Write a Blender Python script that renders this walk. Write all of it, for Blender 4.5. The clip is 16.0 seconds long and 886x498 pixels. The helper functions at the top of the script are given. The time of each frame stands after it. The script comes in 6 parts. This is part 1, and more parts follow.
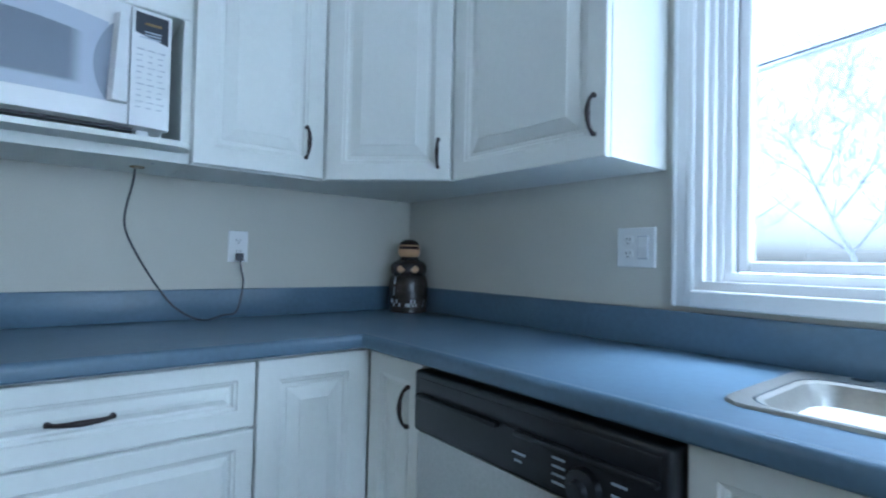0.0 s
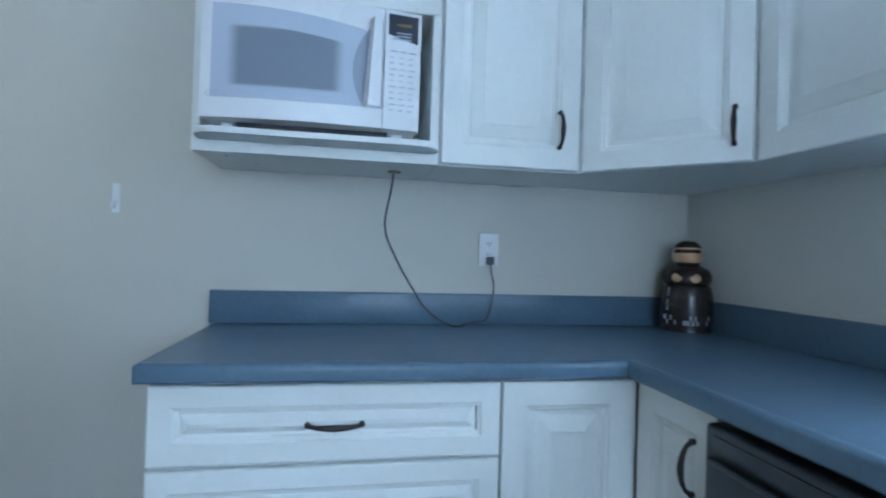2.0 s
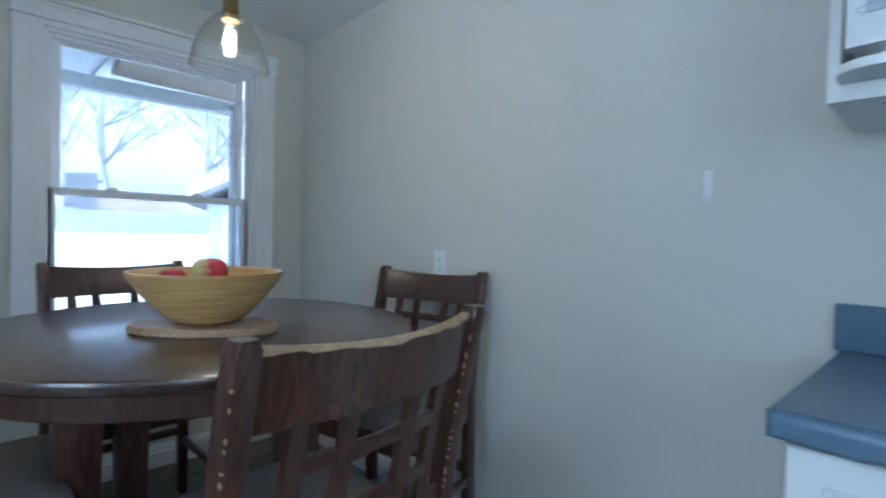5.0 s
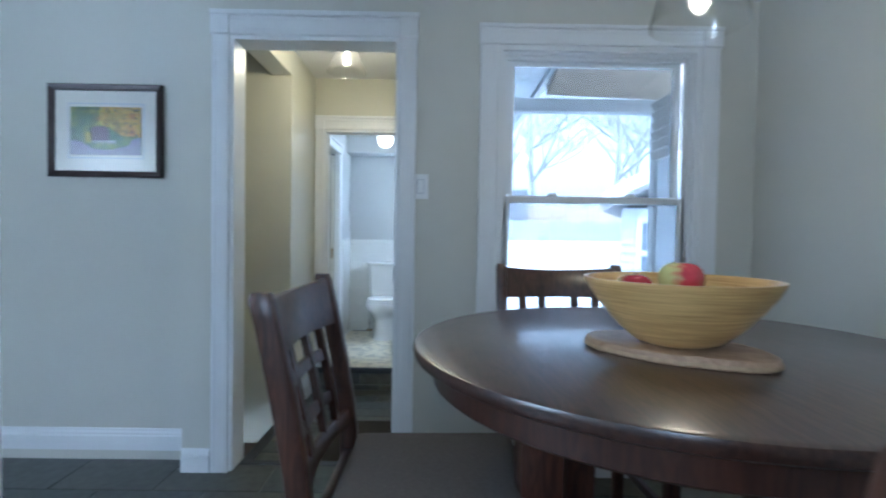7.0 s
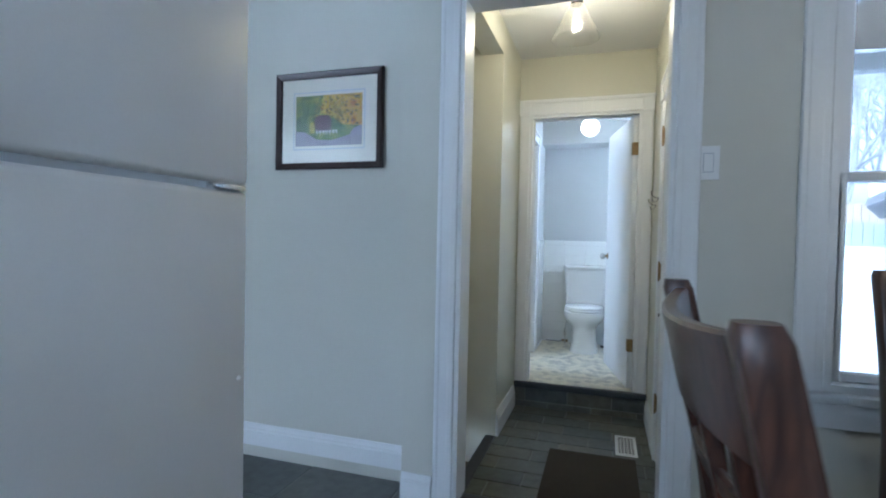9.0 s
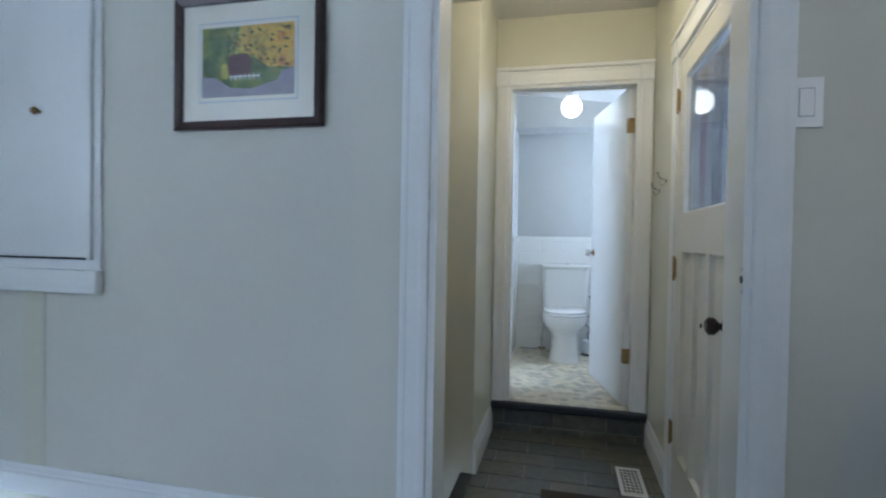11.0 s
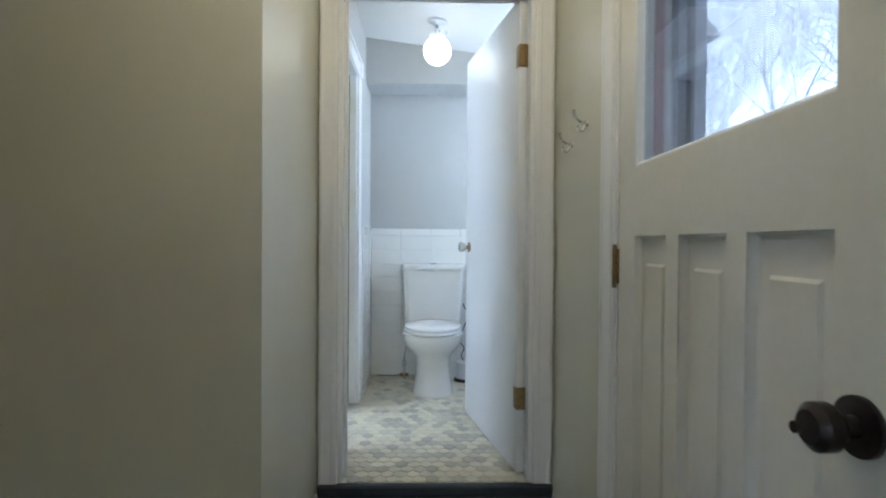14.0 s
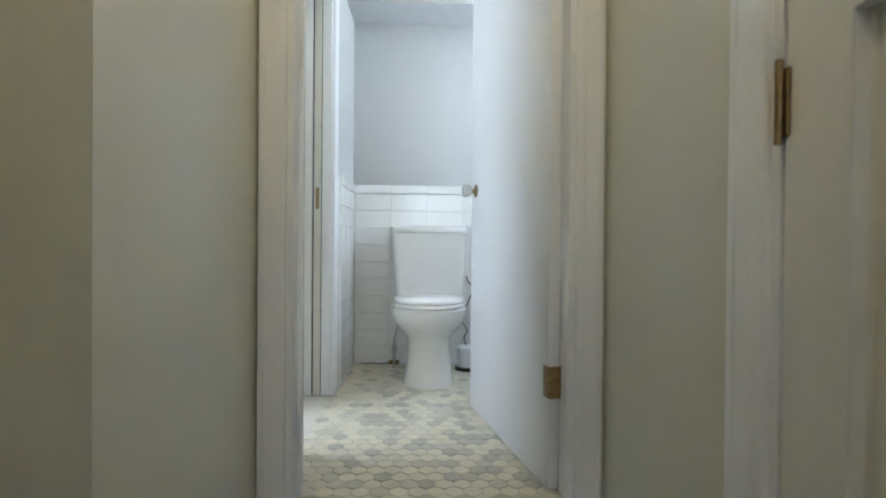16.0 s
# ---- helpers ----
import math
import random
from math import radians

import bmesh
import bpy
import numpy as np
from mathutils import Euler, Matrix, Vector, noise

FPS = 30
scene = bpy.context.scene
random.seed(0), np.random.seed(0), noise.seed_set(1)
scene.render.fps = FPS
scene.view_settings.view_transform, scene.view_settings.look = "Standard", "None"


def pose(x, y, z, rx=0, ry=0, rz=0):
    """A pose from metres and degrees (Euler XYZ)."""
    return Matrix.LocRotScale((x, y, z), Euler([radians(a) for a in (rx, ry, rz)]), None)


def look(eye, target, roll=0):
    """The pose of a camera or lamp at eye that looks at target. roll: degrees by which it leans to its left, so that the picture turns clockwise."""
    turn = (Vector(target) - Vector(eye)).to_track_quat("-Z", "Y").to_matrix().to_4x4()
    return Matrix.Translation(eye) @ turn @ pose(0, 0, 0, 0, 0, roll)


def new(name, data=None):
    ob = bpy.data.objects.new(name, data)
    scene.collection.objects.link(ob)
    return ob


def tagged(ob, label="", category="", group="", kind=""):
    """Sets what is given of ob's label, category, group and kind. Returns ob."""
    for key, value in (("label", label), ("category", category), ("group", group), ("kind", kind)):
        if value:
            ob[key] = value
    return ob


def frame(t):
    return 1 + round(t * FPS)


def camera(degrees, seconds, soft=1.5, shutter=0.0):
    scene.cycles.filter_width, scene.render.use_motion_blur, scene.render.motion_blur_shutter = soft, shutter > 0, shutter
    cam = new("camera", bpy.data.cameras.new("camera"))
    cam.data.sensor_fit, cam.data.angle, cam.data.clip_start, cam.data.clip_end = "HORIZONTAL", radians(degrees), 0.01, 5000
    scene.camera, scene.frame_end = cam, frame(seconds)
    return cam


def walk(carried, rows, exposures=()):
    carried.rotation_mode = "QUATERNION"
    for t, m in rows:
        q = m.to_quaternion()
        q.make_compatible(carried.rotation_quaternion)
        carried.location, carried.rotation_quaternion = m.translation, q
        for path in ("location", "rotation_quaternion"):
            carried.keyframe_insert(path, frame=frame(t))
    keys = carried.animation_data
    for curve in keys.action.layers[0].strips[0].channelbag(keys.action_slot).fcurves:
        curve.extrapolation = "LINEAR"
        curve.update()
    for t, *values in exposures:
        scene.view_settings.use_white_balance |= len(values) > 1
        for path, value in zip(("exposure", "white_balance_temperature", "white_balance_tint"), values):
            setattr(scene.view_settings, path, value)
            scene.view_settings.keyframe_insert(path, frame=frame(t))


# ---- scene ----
cam = camera(82.4, 16.0, soft=2.0, shutter=0.4)
PATH = [
    (0, (-0.391, 0.056, 1.132), (0.864, 1.613, 1.175), 1.3),
    (0.5, (-0.356, 0.126, 1.131), (0.699, 1.824, 1.168), 1.6),
    (1, (-0.33, 0.182, 1.137), (0.501, 2.0, 1.166), 1.7),
    (1.5, (-0.305, 0.229, 1.142), (0.301, 2.135, 1.164), 1.7),
    (2, (-0.28, 0.272, 1.146), (0.075, 2.24, 1.164), 1.8),
    (2.5, (-0.264, 0.312, 1.153), (-0.232, 2.311, 1.155), 2.0),
    (3, (-0.276, 0.353, 1.147), (-0.58, 2.33, 1.147), 2.1),
    (3.5, (-0.309, 0.406, 1.139), (-0.929, 2.307, 1.137), 2.2),
    (4, (-0.363, 0.451, 1.142), (-1.276, 2.23, 1.122), 2.3),
    (4.2, (-0.391, 0.471, 1.144), (-1.418, 2.187, 1.113), 2.1),
    (6.3, (-0.72, 0.59, 1.117), (-2.645, 1.131, 1.075), 1.0),
    (6.5, (-0.757, 0.576, 1.114), (-2.721, 0.952, 1.071), 1.0),
    (7, (-0.839, 0.52, 1.115), (-2.838, 0.533, 1.065), 0.9),
    (7.5, (-0.934, 0.424, 1.107), (-2.914, 0.15, 1.059), 1.0),
    (8, (-1.034, 0.313, 1.103), (-2.976, -0.163, 1.055), 1.1),
    (8.5, (-1.138, 0.21, 1.094), (-3.049, -0.38, 1.043), 1.2),
    (8.7, (-1.19, 0.166, 1.084), (-3.094, -0.445, 1.037), 1.2),
    (10.8, (-1.801, -0.1, 1.03), (-3.73, -0.625, 0.996), 0.9),
    (11, (-1.867, -0.105, 1.017), (-3.812, -0.563, 0.98), 1.0),
    (11.5, (-2.058, -0.121, 1.009), (-4.034, -0.408, 0.972), 0.9),
    (12, (-2.256, -0.123, 0.999), (-4.249, -0.272, 0.964), 0.8),
    (12.5, (-2.46, -0.117, 0.989), (-4.458, -0.174, 0.955), 0.6),
    (13, (-2.661, -0.112, 0.977), (-4.66, -0.115, 0.946), 0.4),
    (13.5, (-2.865, -0.104, 0.968), (-4.864, -0.074, 0.94), 0.3),
    (14, (-3.064, -0.079, 0.961), (-5.064, -0.036, 0.937), 0.4),
    (14.5, (-3.258, -0.051, 0.944), (-5.257, -0.002, 0.921), 0.5),
    (15, (-3.44, -0.034, 0.896), (-5.439, 0.02, 0.873), 0.4),
    (15.5, (-3.59, -0.038, 0.815), (-5.589, 0.016, 0.794), 0.4),
    (16, (-3.708, -0.066, 0.711), (-5.707, -0.016, 0.694), 0.5),
]
walk(cam, [(t, look(eye, target, roll)) for t, eye, target, roll in PATH], [(0, 3.58, 4780, 2), (4.2, 3.64, 4690, 3), (7, 3.78, 4690, 3), (8.5, 3.78, 4740, 4), (11, 3.67, 4980, 5), (13, 3.66, 5060, 5), (14.5, 3.78, 5250, 5), (16, 3.9, 5520, 5)])

# ---- light ----
world = bpy.data.worlds.new("sky")
scene.world = world
world.use_nodes = True
wn = world.node_tree.nodes
sky = wn.new("ShaderNodeTexSky")
sky.sky_type = "NISHITA"
sky.sun_disc = False
sky.sun_elevation, sky.sun_rotation = radians(62), radians(124)
sky.dust_density, sky.air_density, sky.ozone_density = 4.0, 1.0, 1.5
wn["Background"].inputs["Strength"].default_value = 0.15
cloud = wn.new("ShaderNodeHueSaturation")
cloud.inputs["Saturation"].default_value, cloud.inputs["Value"].default_value = 0.35, 1.0
world.node_tree.links.new(sky.outputs["Color"], cloud.inputs["Color"])
world.node_tree.links.new(cloud.outputs["Color"], wn["Background"].inputs["Color"])

sun = new("sun", bpy.data.lights.new("sun", "SUN"))
sun.data.energy, sun.data.angle, sun.data.color = 0.5, radians(30), (1.0, 0.97, 0.93)
sun.matrix_world = look((3.2, -2.1, 7.2), (0, 0, 0))


def bulb_lamp(name, at, watts, colour, radius):
    lamp = new(name, bpy.data.lights.new(name, "POINT"))
    lamp.data.energy, lamp.data.color, lamp.data.shadow_soft_size = watts, colour, radius
    lamp.location = at
    return lamp


bulb_lamp("pendant_lamp_light", (-2.03, 1.118, 1.68), 0.3, (1.0, 0.72, 0.42), 0.03)
bulb_lamp("hall_lamp_light", (-4.0, -0.07, 2.17), 0.85, (1.0, 0.74, 0.43), 0.03)
bulb_lamp("bath_lamp_light", (-6.08, -0.055, 2.09), 0.10, (1.0, 0.82, 0.56), 0.083)

# daylight that comes in at the bathroom window's opening
daylight = new("bath_window_daylight", bpy.data.lights.new("bath_window_daylight", "AREA"))
daylight.data.shape, daylight.data.size, daylight.data.size_y = "RECTANGLE", 1.2, 0.92
daylight.data.energy, daylight.data.color = 0.09, (1.0, 0.93, 0.80)
daylight.matrix_world = look((-6.015, 0.845, 1.475), (-6.015, -1.0, 1.475))

# daylight in the sink window's opening
sink_daylight = new("sink_window_daylight", bpy.data.lights.new("sink_window_daylight", "AREA"))
sink_daylight.data.shape, sink_daylight.data.size, sink_daylight.data.size_y = "RECTANGLE", 0.66, 0.84
sink_daylight.data.energy, sink_daylight.data.color = 0.78, (0.97, 0.98, 1.0)
sink_daylight.matrix_world = look((1.085, -0.21, 1.55), (-1.0, -0.21, 1.55))

# added lamp at an assumed, unseen window beside the bath; brightens the open door
room_fill = new("room_fill_light", bpy.data.lights.new("room_fill_light", "AREA"))
room_fill.data.shape, room_fill.data.size, room_fill.data.size_y = "RECTANGLE", 0.8, 1.0
room_fill.data.energy, room_fill.data.color = 0.11, (1.0, 0.90, 0.70)
room_fill.matrix_world = look((-5.42, -1.97, 1.45), (-5.42, 0.0, 1.2))

# ---- materials ----


def material(name, colour, rough=0.5, metal=0.0, vary=0.06, grain=40.0, stain=1.5, bump=0.05, second=None, second_at=0.5, **more):
    """Colour varied at two scales, with fine relief; second: a colour for patches."""
    m = bpy.data.materials.new(name)
    m.use_nodes = True
    n, ln = m.node_tree.nodes, m.node_tree.links
    b = n["Principled BSDF"]
    co = n.new("ShaderNodeTexCoord")
    geo = n.new("ShaderNodeNewGeometry")
    fine, wide = n.new("ShaderNodeTexNoise"), n.new("ShaderNodeTexNoise")
    fine.inputs["Scale"].default_value, fine.inputs["Detail"].default_value = grain, 5
    wide.inputs["Scale"].default_value, wide.inputs["Detail"].default_value = stain, 3
    for x in (fine, wide):
        ln.new(geo.outputs["Position"], x.inputs["Vector"])
    mix = n.new("ShaderNodeMath")
    mix.operation = "MULTIPLY_ADD"
    ln.new(fine.outputs["Fac"], mix.inputs[0])
    mix.inputs[1].default_value = 0.5
    half = n.new("ShaderNodeMath")
    half.operation = "MULTIPLY"
    half.inputs[1].default_value = 0.5
    ln.new(wide.outputs["Fac"], half.inputs[0])
    ln.new(half.outputs[0], mix.inputs[2])
    ramp = n.new("ShaderNodeValToRGB")
    lo = [c * (1 - 2 * vary) for c in colour]
    hi = [min(1.0, c * (1 + 2 * vary)) for c in colour]
    ramp.color_ramp.elements[0].position, ramp.color_ramp.elements[1].position = 0.3, 0.7
    ramp.color_ramp.elements[0].color, ramp.color_ramp.elements[1].color = (*lo, 1), (*hi, 1)
    ln.new(mix.outputs[0], ramp.inputs["Fac"])
    out = ramp.outputs["Color"]
    if second:
        blend = n.new("ShaderNodeMix")
        blend.data_type = "RGBA"
        step = n.new("ShaderNodeMapRange")
        step.inputs["From Min"].default_value, step.inputs["From Max"].default_value = second_at - 0.06, second_at + 0.06
        ln.new(mix.outputs[0], step.inputs["Value"])
        ln.new(step.outputs["Result"], blend.inputs["Factor"])
        ln.new(out, blend.inputs["A"])
        blend.inputs["B"].default_value = (*second, 1)
        out = blend.outputs["Result"]
    ln.new(out, b.inputs["Base Color"])
    rr = n.new("ShaderNodeMapRange")
    rr.inputs["To Min"].default_value, rr.inputs["To Max"].default_value = max(0.02, rough - 0.07), min(1, rough + 0.07)
    ln.new(wide.outputs["Fac"], rr.inputs["Value"])
    ln.new(rr.outputs["Result"], b.inputs["Roughness"])
    b.inputs["Metallic"].default_value = metal
    if bump:
        bp = n.new("ShaderNodeBump")
        bp.inputs["Strength"].default_value, bp.inputs["Distance"].default_value = bump, 0.004
        ln.new(fine.outputs["Fac"], bp.inputs["Height"])
        ln.new(bp.outputs["Normal"], b.inputs["Normal"])
    for key, value in more.items():
        b.inputs[key.replace("_", " ")].default_value = value
    return m


def tinted(m, colours, amount=1.0):
    """Each piece takes its own shade by its random number."""
    n, ln = m.node_tree.nodes, m.node_tree.links
    info = n.new("ShaderNodeObjectInfo")
    isle = n.new("ShaderNodeNewGeometry")
    add = n.new("ShaderNodeMath")
    add.operation = "ADD"
    wrap = n.new("ShaderNodeMath")
    wrap.operation = "FRACT"
    ln.new(info.outputs["Random"], add.inputs[0])
    ln.new(isle.outputs["Random Per Island"], add.inputs[1])
    ln.new(add.outputs[0], wrap.inputs[0])
    ramp = n.new("ShaderNodeValToRGB")
    ramp.color_ramp.interpolation = "LINEAR"
    els = ramp.color_ramp.elements
    while len(els) < len(colours):
        els.new(0.5)
    for i, c in enumerate(colours):
        els[i].position = i / (len(colours) - 1)
        els[i].color = (*c, 1)
    ln.new(wrap.outputs[0], ramp.inputs["Fac"])
    b = n["Principled BSDF"]
    old = b.inputs["Base Color"].links[0].from_socket
    mul = n.new("ShaderNodeMix")
    mul.data_type, mul.blend_type = "RGBA", "MULTIPLY"
    mul.inputs["Factor"].default_value = amount
    ln.new(old, mul.inputs["A"])
    ln.new(ramp.outputs["Color"], mul.inputs["B"])
    ln.new(mul.outputs["Result"], b.inputs["Base Color"])
    return m


def grained(name, dark, light, rough, along=(1, 14, 14), scale=6.0, coat=0.0, distort=2.0):
    """Wood: streaks stretched along one axis, with pores."""
    m = bpy.data.materials.new(name)
    m.use_nodes = True
    n, ln = m.node_tree.nodes, m.node_tree.links
    b = n["Principled BSDF"]
    co = n.new("ShaderNodeTexCoord")
    mp = n.new("ShaderNodeMapping")
    mp.inputs["Scale"].default_value = along
    ln.new(co.outputs["Object"], mp.inputs["Vector"])
    a, c = n.new("ShaderNodeTexNoise"), n.new("ShaderNodeTexNoise")
    a.inputs["Scale"].default_value, a.inputs["Detail"].default_value, a.inputs["Distortion"].default_value = scale, 8, distort
    c.inputs["Scale"].default_value, c.inputs["Detail"].default_value = 3.0, 3
    ln.new(mp.outputs["Vector"], a.inputs["Vector"])
    ln.new(co.outputs["Object"], c.inputs["Vector"])
    add = n.new("ShaderNodeMath")
    add.operation = "MULTIPLY_ADD"
    ln.new(c.outputs["Fac"], add.inputs[0])
    add.inputs[1].default_value = 0.4
    ln.new(a.outputs["Fac"], add.inputs[2])
    ramp = n.new("ShaderNodeValToRGB")
    ramp.color_ramp.elements[0].position, ramp.color_ramp.elements[1].position = 0.5, 0.92
    ramp.color_ramp.elements[0].color, ramp.color_ramp.elements[1].color = (*dark, 1), (*light, 1)
    ln.new(add.outputs[0], ramp.inputs["Fac"])
    ln.new(ramp.outputs["Color"], b.inputs["Base Color"])
    rr = n.new("ShaderNodeMapRange")
    rr.inputs["To Min"].default_value, rr.inputs["To Max"].default_value = rough - 0.08, rough + 0.1
    ln.new(c.outputs["Fac"], rr.inputs["Value"])
    ln.new(rr.outputs["Result"], b.inputs["Roughness"])
    bp = n.new("ShaderNodeBump")
    bp.inputs["Strength"].default_value, bp.inputs["Distance"].default_value = 0.12, 0.003
    ln.new(a.outputs["Fac"], bp.inputs["Height"])
    ln.new(bp.outputs["Normal"], b.inputs["Normal"])
    b.inputs["Coat Weight"].default_value, b.inputs["Coat Roughness"].default_value = coat, 0.2
    return m


def glass_material(name, rough=0.0, tint=(1, 1, 1), power=3.0, gain=0.5):
    m = bpy.data.materials.new(name)
    m.use_nodes = True
    n, ln = m.node_tree.nodes, m.node_tree.links
    n.remove(n["Principled BSDF"])
    clear, gloss, fres, mix = n.new("ShaderNodeBsdfTransparent"), n.new("ShaderNodeBsdfGlossy"), n.new("ShaderNodeLayerWeight"), n.new("ShaderNodeMixShader")
    curve, scale = n.new("ShaderNodeMath"), n.new("ShaderNodeMath")
    curve.operation, curve.inputs[1].default_value = "POWER", power
    scale.operation, scale.inputs[1].default_value, scale.inputs[2].default_value = "MULTIPLY_ADD", gain, 0.04
    clear.inputs["Color"].default_value = (*tint, 1)
    gloss.inputs["Roughness"].default_value = rough
    ln.new(fres.outputs["Facing"], curve.inputs[0])
    ln.new(curve.outputs[0], scale.inputs[0])
    ln.new(scale.outputs[0], mix.inputs[0])
    ln.new(clear.outputs[0], mix.inputs[1])
    ln.new(gloss.outputs[0], mix.inputs[2])
    ln.new(mix.outputs[0], n["Material Output"].inputs["Surface"])
    return m


def glowing(name, colour, strength):
    m = bpy.data.materials.new(name)
    m.use_nodes = True
    b = m.node_tree.nodes["Principled BSDF"]
    b.inputs["Base Color"].default_value = (0.8, 0.8, 0.8, 1)
    b.inputs["Emission Color"].default_value, b.inputs["Emission Strength"].default_value = (*colour, 1), strength
    return m


WALL = material("wall_paint", (0.60, 0.59, 0.53), 0.6, vary=0.02, grain=220, stain=1.2, bump=0.06)
HALL_WALL = material("hall_wall_paint", (0.585, 0.575, 0.48), 0.33, vary=0.02, grain=220, stain=1.2, bump=0.05)
BATH_WALL = material("bath_wall_paint", (0.50, 0.51, 0.50), 0.55, vary=0.02, grain=200, stain=1.2, bump=0.05)
CEILING = material("ceiling_paint", (0.74, 0.74, 0.73), 0.8, vary=0.02, grain=150, bump=0.1)
TRIM = material("trim_paint", (0.76, 0.77, 0.78), 0.35, vary=0.015, grain=90, bump=0.04)
DOORPAINT = material("door_paint", (0.68, 0.67, 0.62), 0.38, vary=0.02, grain=70, bump=0.06)
CABINET = material("cabinet_thermofoil", (0.78, 0.80, 0.77), 0.38, vary=0.015, grain=60, bump=0.02)
LAMINATE = material("blue_laminate", (0.106, 0.164, 0.234), 0.31, vary=0.07, grain=60, stain=6, bump=0.05)
BRONZE = material("dark_bronze", (0.05, 0.042, 0.042), 0.35, metal=0.8, vary=0.2, grain=90)
BLACKPLASTIC = material("black_plastic", (0.014, 0.016, 0.02), 0.3, vary=0.1, grain=80, bump=0.02)
STAINLESS = material("brushed_steel", (0.46, 0.46, 0.44), 0.3, metal=0.9, vary=0.06, grain=120, bump=0.03)
CHROME = material("chrome", (0.7, 0.7, 0.7), 0.15, metal=1.0, vary=0.03)
BRASS = material("aged_brass", (0.30, 0.21, 0.10), 0.42, metal=0.85, vary=0.2, grain=60)


def dotted_window(name, dark, pale):
    m = bpy.data.materials.new(name)
    m.use_nodes = True
    n, ln = m.node_tree.nodes, m.node_tree.links
    b = n["Principled BSDF"]
    co, sep = n.new("ShaderNodeTexCoord"), n.new("ShaderNodeSeparateXYZ")
    ln.new(co.outputs["Generated"], sep.inputs[0])
    fades = []
    for axis, reach in (("X", 0.13), ("Z", 0.07)):
        ping = n.new("ShaderNodeMath")
        ping.operation, ping.inputs[1].default_value = "PINGPONG", 0.5
        ln.new(sep.outputs[axis], ping.inputs[0])
        ramp = n.new("ShaderNodeMapRange")
        ramp.interpolation_type = "SMOOTHSTEP"
        ramp.inputs["From Max"].default_value = reach
        ln.new(ping.outputs[0], ramp.inputs["Value"])
        fades.append(ramp.outputs["Result"])
    both = n.new("ShaderNodeMath")
    both.operation = "MULTIPLY"
    ln.new(fades[0], both.inputs[0])
    ln.new(fades[1], both.inputs[1])
    dots, mp = n.new("ShaderNodeTexVoronoi"), n.new("ShaderNodeMapping")
    dots.inputs["Scale"].default_value, dots.inputs["Randomness"].default_value = 230, 0.0
    ln.new(co.outputs["Object"], mp.inputs["Vector"])
    mp.inputs["Scale"].default_value = (1, 0.0, 1)
    ln.new(mp.outputs["Vector"], dots.inputs["Vector"])
    hole = n.new("ShaderNodeMapRange")
    hole.inputs["From Min"].default_value, hole.inputs["From Max"].default_value = 0.25, 0.5
    hole.inputs["To Min"].default_value, hole.inputs["To Max"].default_value = 1.0, 0.62
    ln.new(dots.outputs["Distance"], hole.inputs["Value"])
    fac = n.new("ShaderNodeMath")
    fac.operation = "MULTIPLY"
    ln.new(both.outputs[0], fac.inputs[0])
    ln.new(hole.outputs["Result"], fac.inputs[1])
    mix = n.new("ShaderNodeMix")
    mix.data_type = "RGBA"
    mix.inputs["A"].default_value, mix.inputs["B"].default_value = (*pale, 1), (*dark, 1)
    ln.new(fac.outputs[0], mix.inputs["Factor"])
    ln.new(mix.outputs["Result"], b.inputs["Base Color"])
    b.inputs["Roughness"].default_value = 0.16
    return m


PALEPRINTGAP = material("pale_print_and_gap_shade", (0.46, 0.48, 0.54), 0.5)
RECESSSHADE = material("recess_shade_grey", (0.30, 0.34, 0.42), 0.3, vary=0.03)
DOTWINDOW = dotted_window("microwave_window", (0.17, 0.195, 0.245), (0.52, 0.57, 0.66))
WHITEPLASTIC = material("white_plastic", (0.78, 0.79, 0.80), 0.28, vary=0.01, grain=60, bump=0.01)
# for dark print, and for gaps and slots whose shade is only coloured
DARKPRINTGAP = material("dark_print_and_gap_shade", (0.03, 0.035, 0.05), 0.4, vary=0.05)
GREYPRINT = material("grey_print", (0.45, 0.50, 0.57), 0.5, vary=0.05)
FRIDGE = material("fridge_enamel", (0.72, 0.73, 0.75), 0.32, vary=0.012, grain=260, bump=0.08)
SLATE = tinted(material("slate_tile", (0.085, 0.087, 0.078), 0.42, vary=0.22, grain=22, stain=4, bump=0.5), [(0.75, 0.85, 0.95), (1.0, 1.0, 0.95), (1.2, 1.1, 0.9)])
NOSING = material("slate_nosing", (0.028, 0.034, 0.042), 0.45, vary=0.15, grain=40, bump=0.2)
GROUT = material("grout", (0.21, 0.205, 0.185), 0.85, vary=0.1, grain=120)
HEX = tinted(material("hex_tile", (0.70, 0.67, 0.57), 0.35, vary=0.06, grain=30, stain=8, bump=0.05), [(0.60, 0.60, 0.60), (0.82, 0.82, 0.80), (0.98, 0.97, 0.92), (1.03, 1.01, 0.95), (1.06, 1.04, 0.98)])
HEXGROUT = material("hex_grout", (0.66, 0.64, 0.57), 0.8, vary=0.08, grain=150)
TILE = tinted(material("white_tile", (0.80, 0.80, 0.77), 0.12, vary=0.01, grain=20, bump=0.02), [(0.985, 0.985, 0.98), (1, 1, 1)])
TILEGROUT = material("tile_grout", (0.68, 0.68, 0.65), 0.8, vary=0.04)
PORCELAIN = material("porcelain", (0.82, 0.82, 0.80), 0.08, vary=0.005, bump=0.0, Coat_Weight=0.5)
DARKWOOD = grained("dark_stained_wood", (0.024, 0.010, 0.006), (0.098, 0.040, 0.023), 0.32, along=(9, 9, 1.2), coat=0.25)
TABLEWOOD = grained("table_top_wood", (0.020, 0.009, 0.006), (0.070, 0.031, 0.019), 0.33, along=(1.2, 10, 8), coat=0.9)
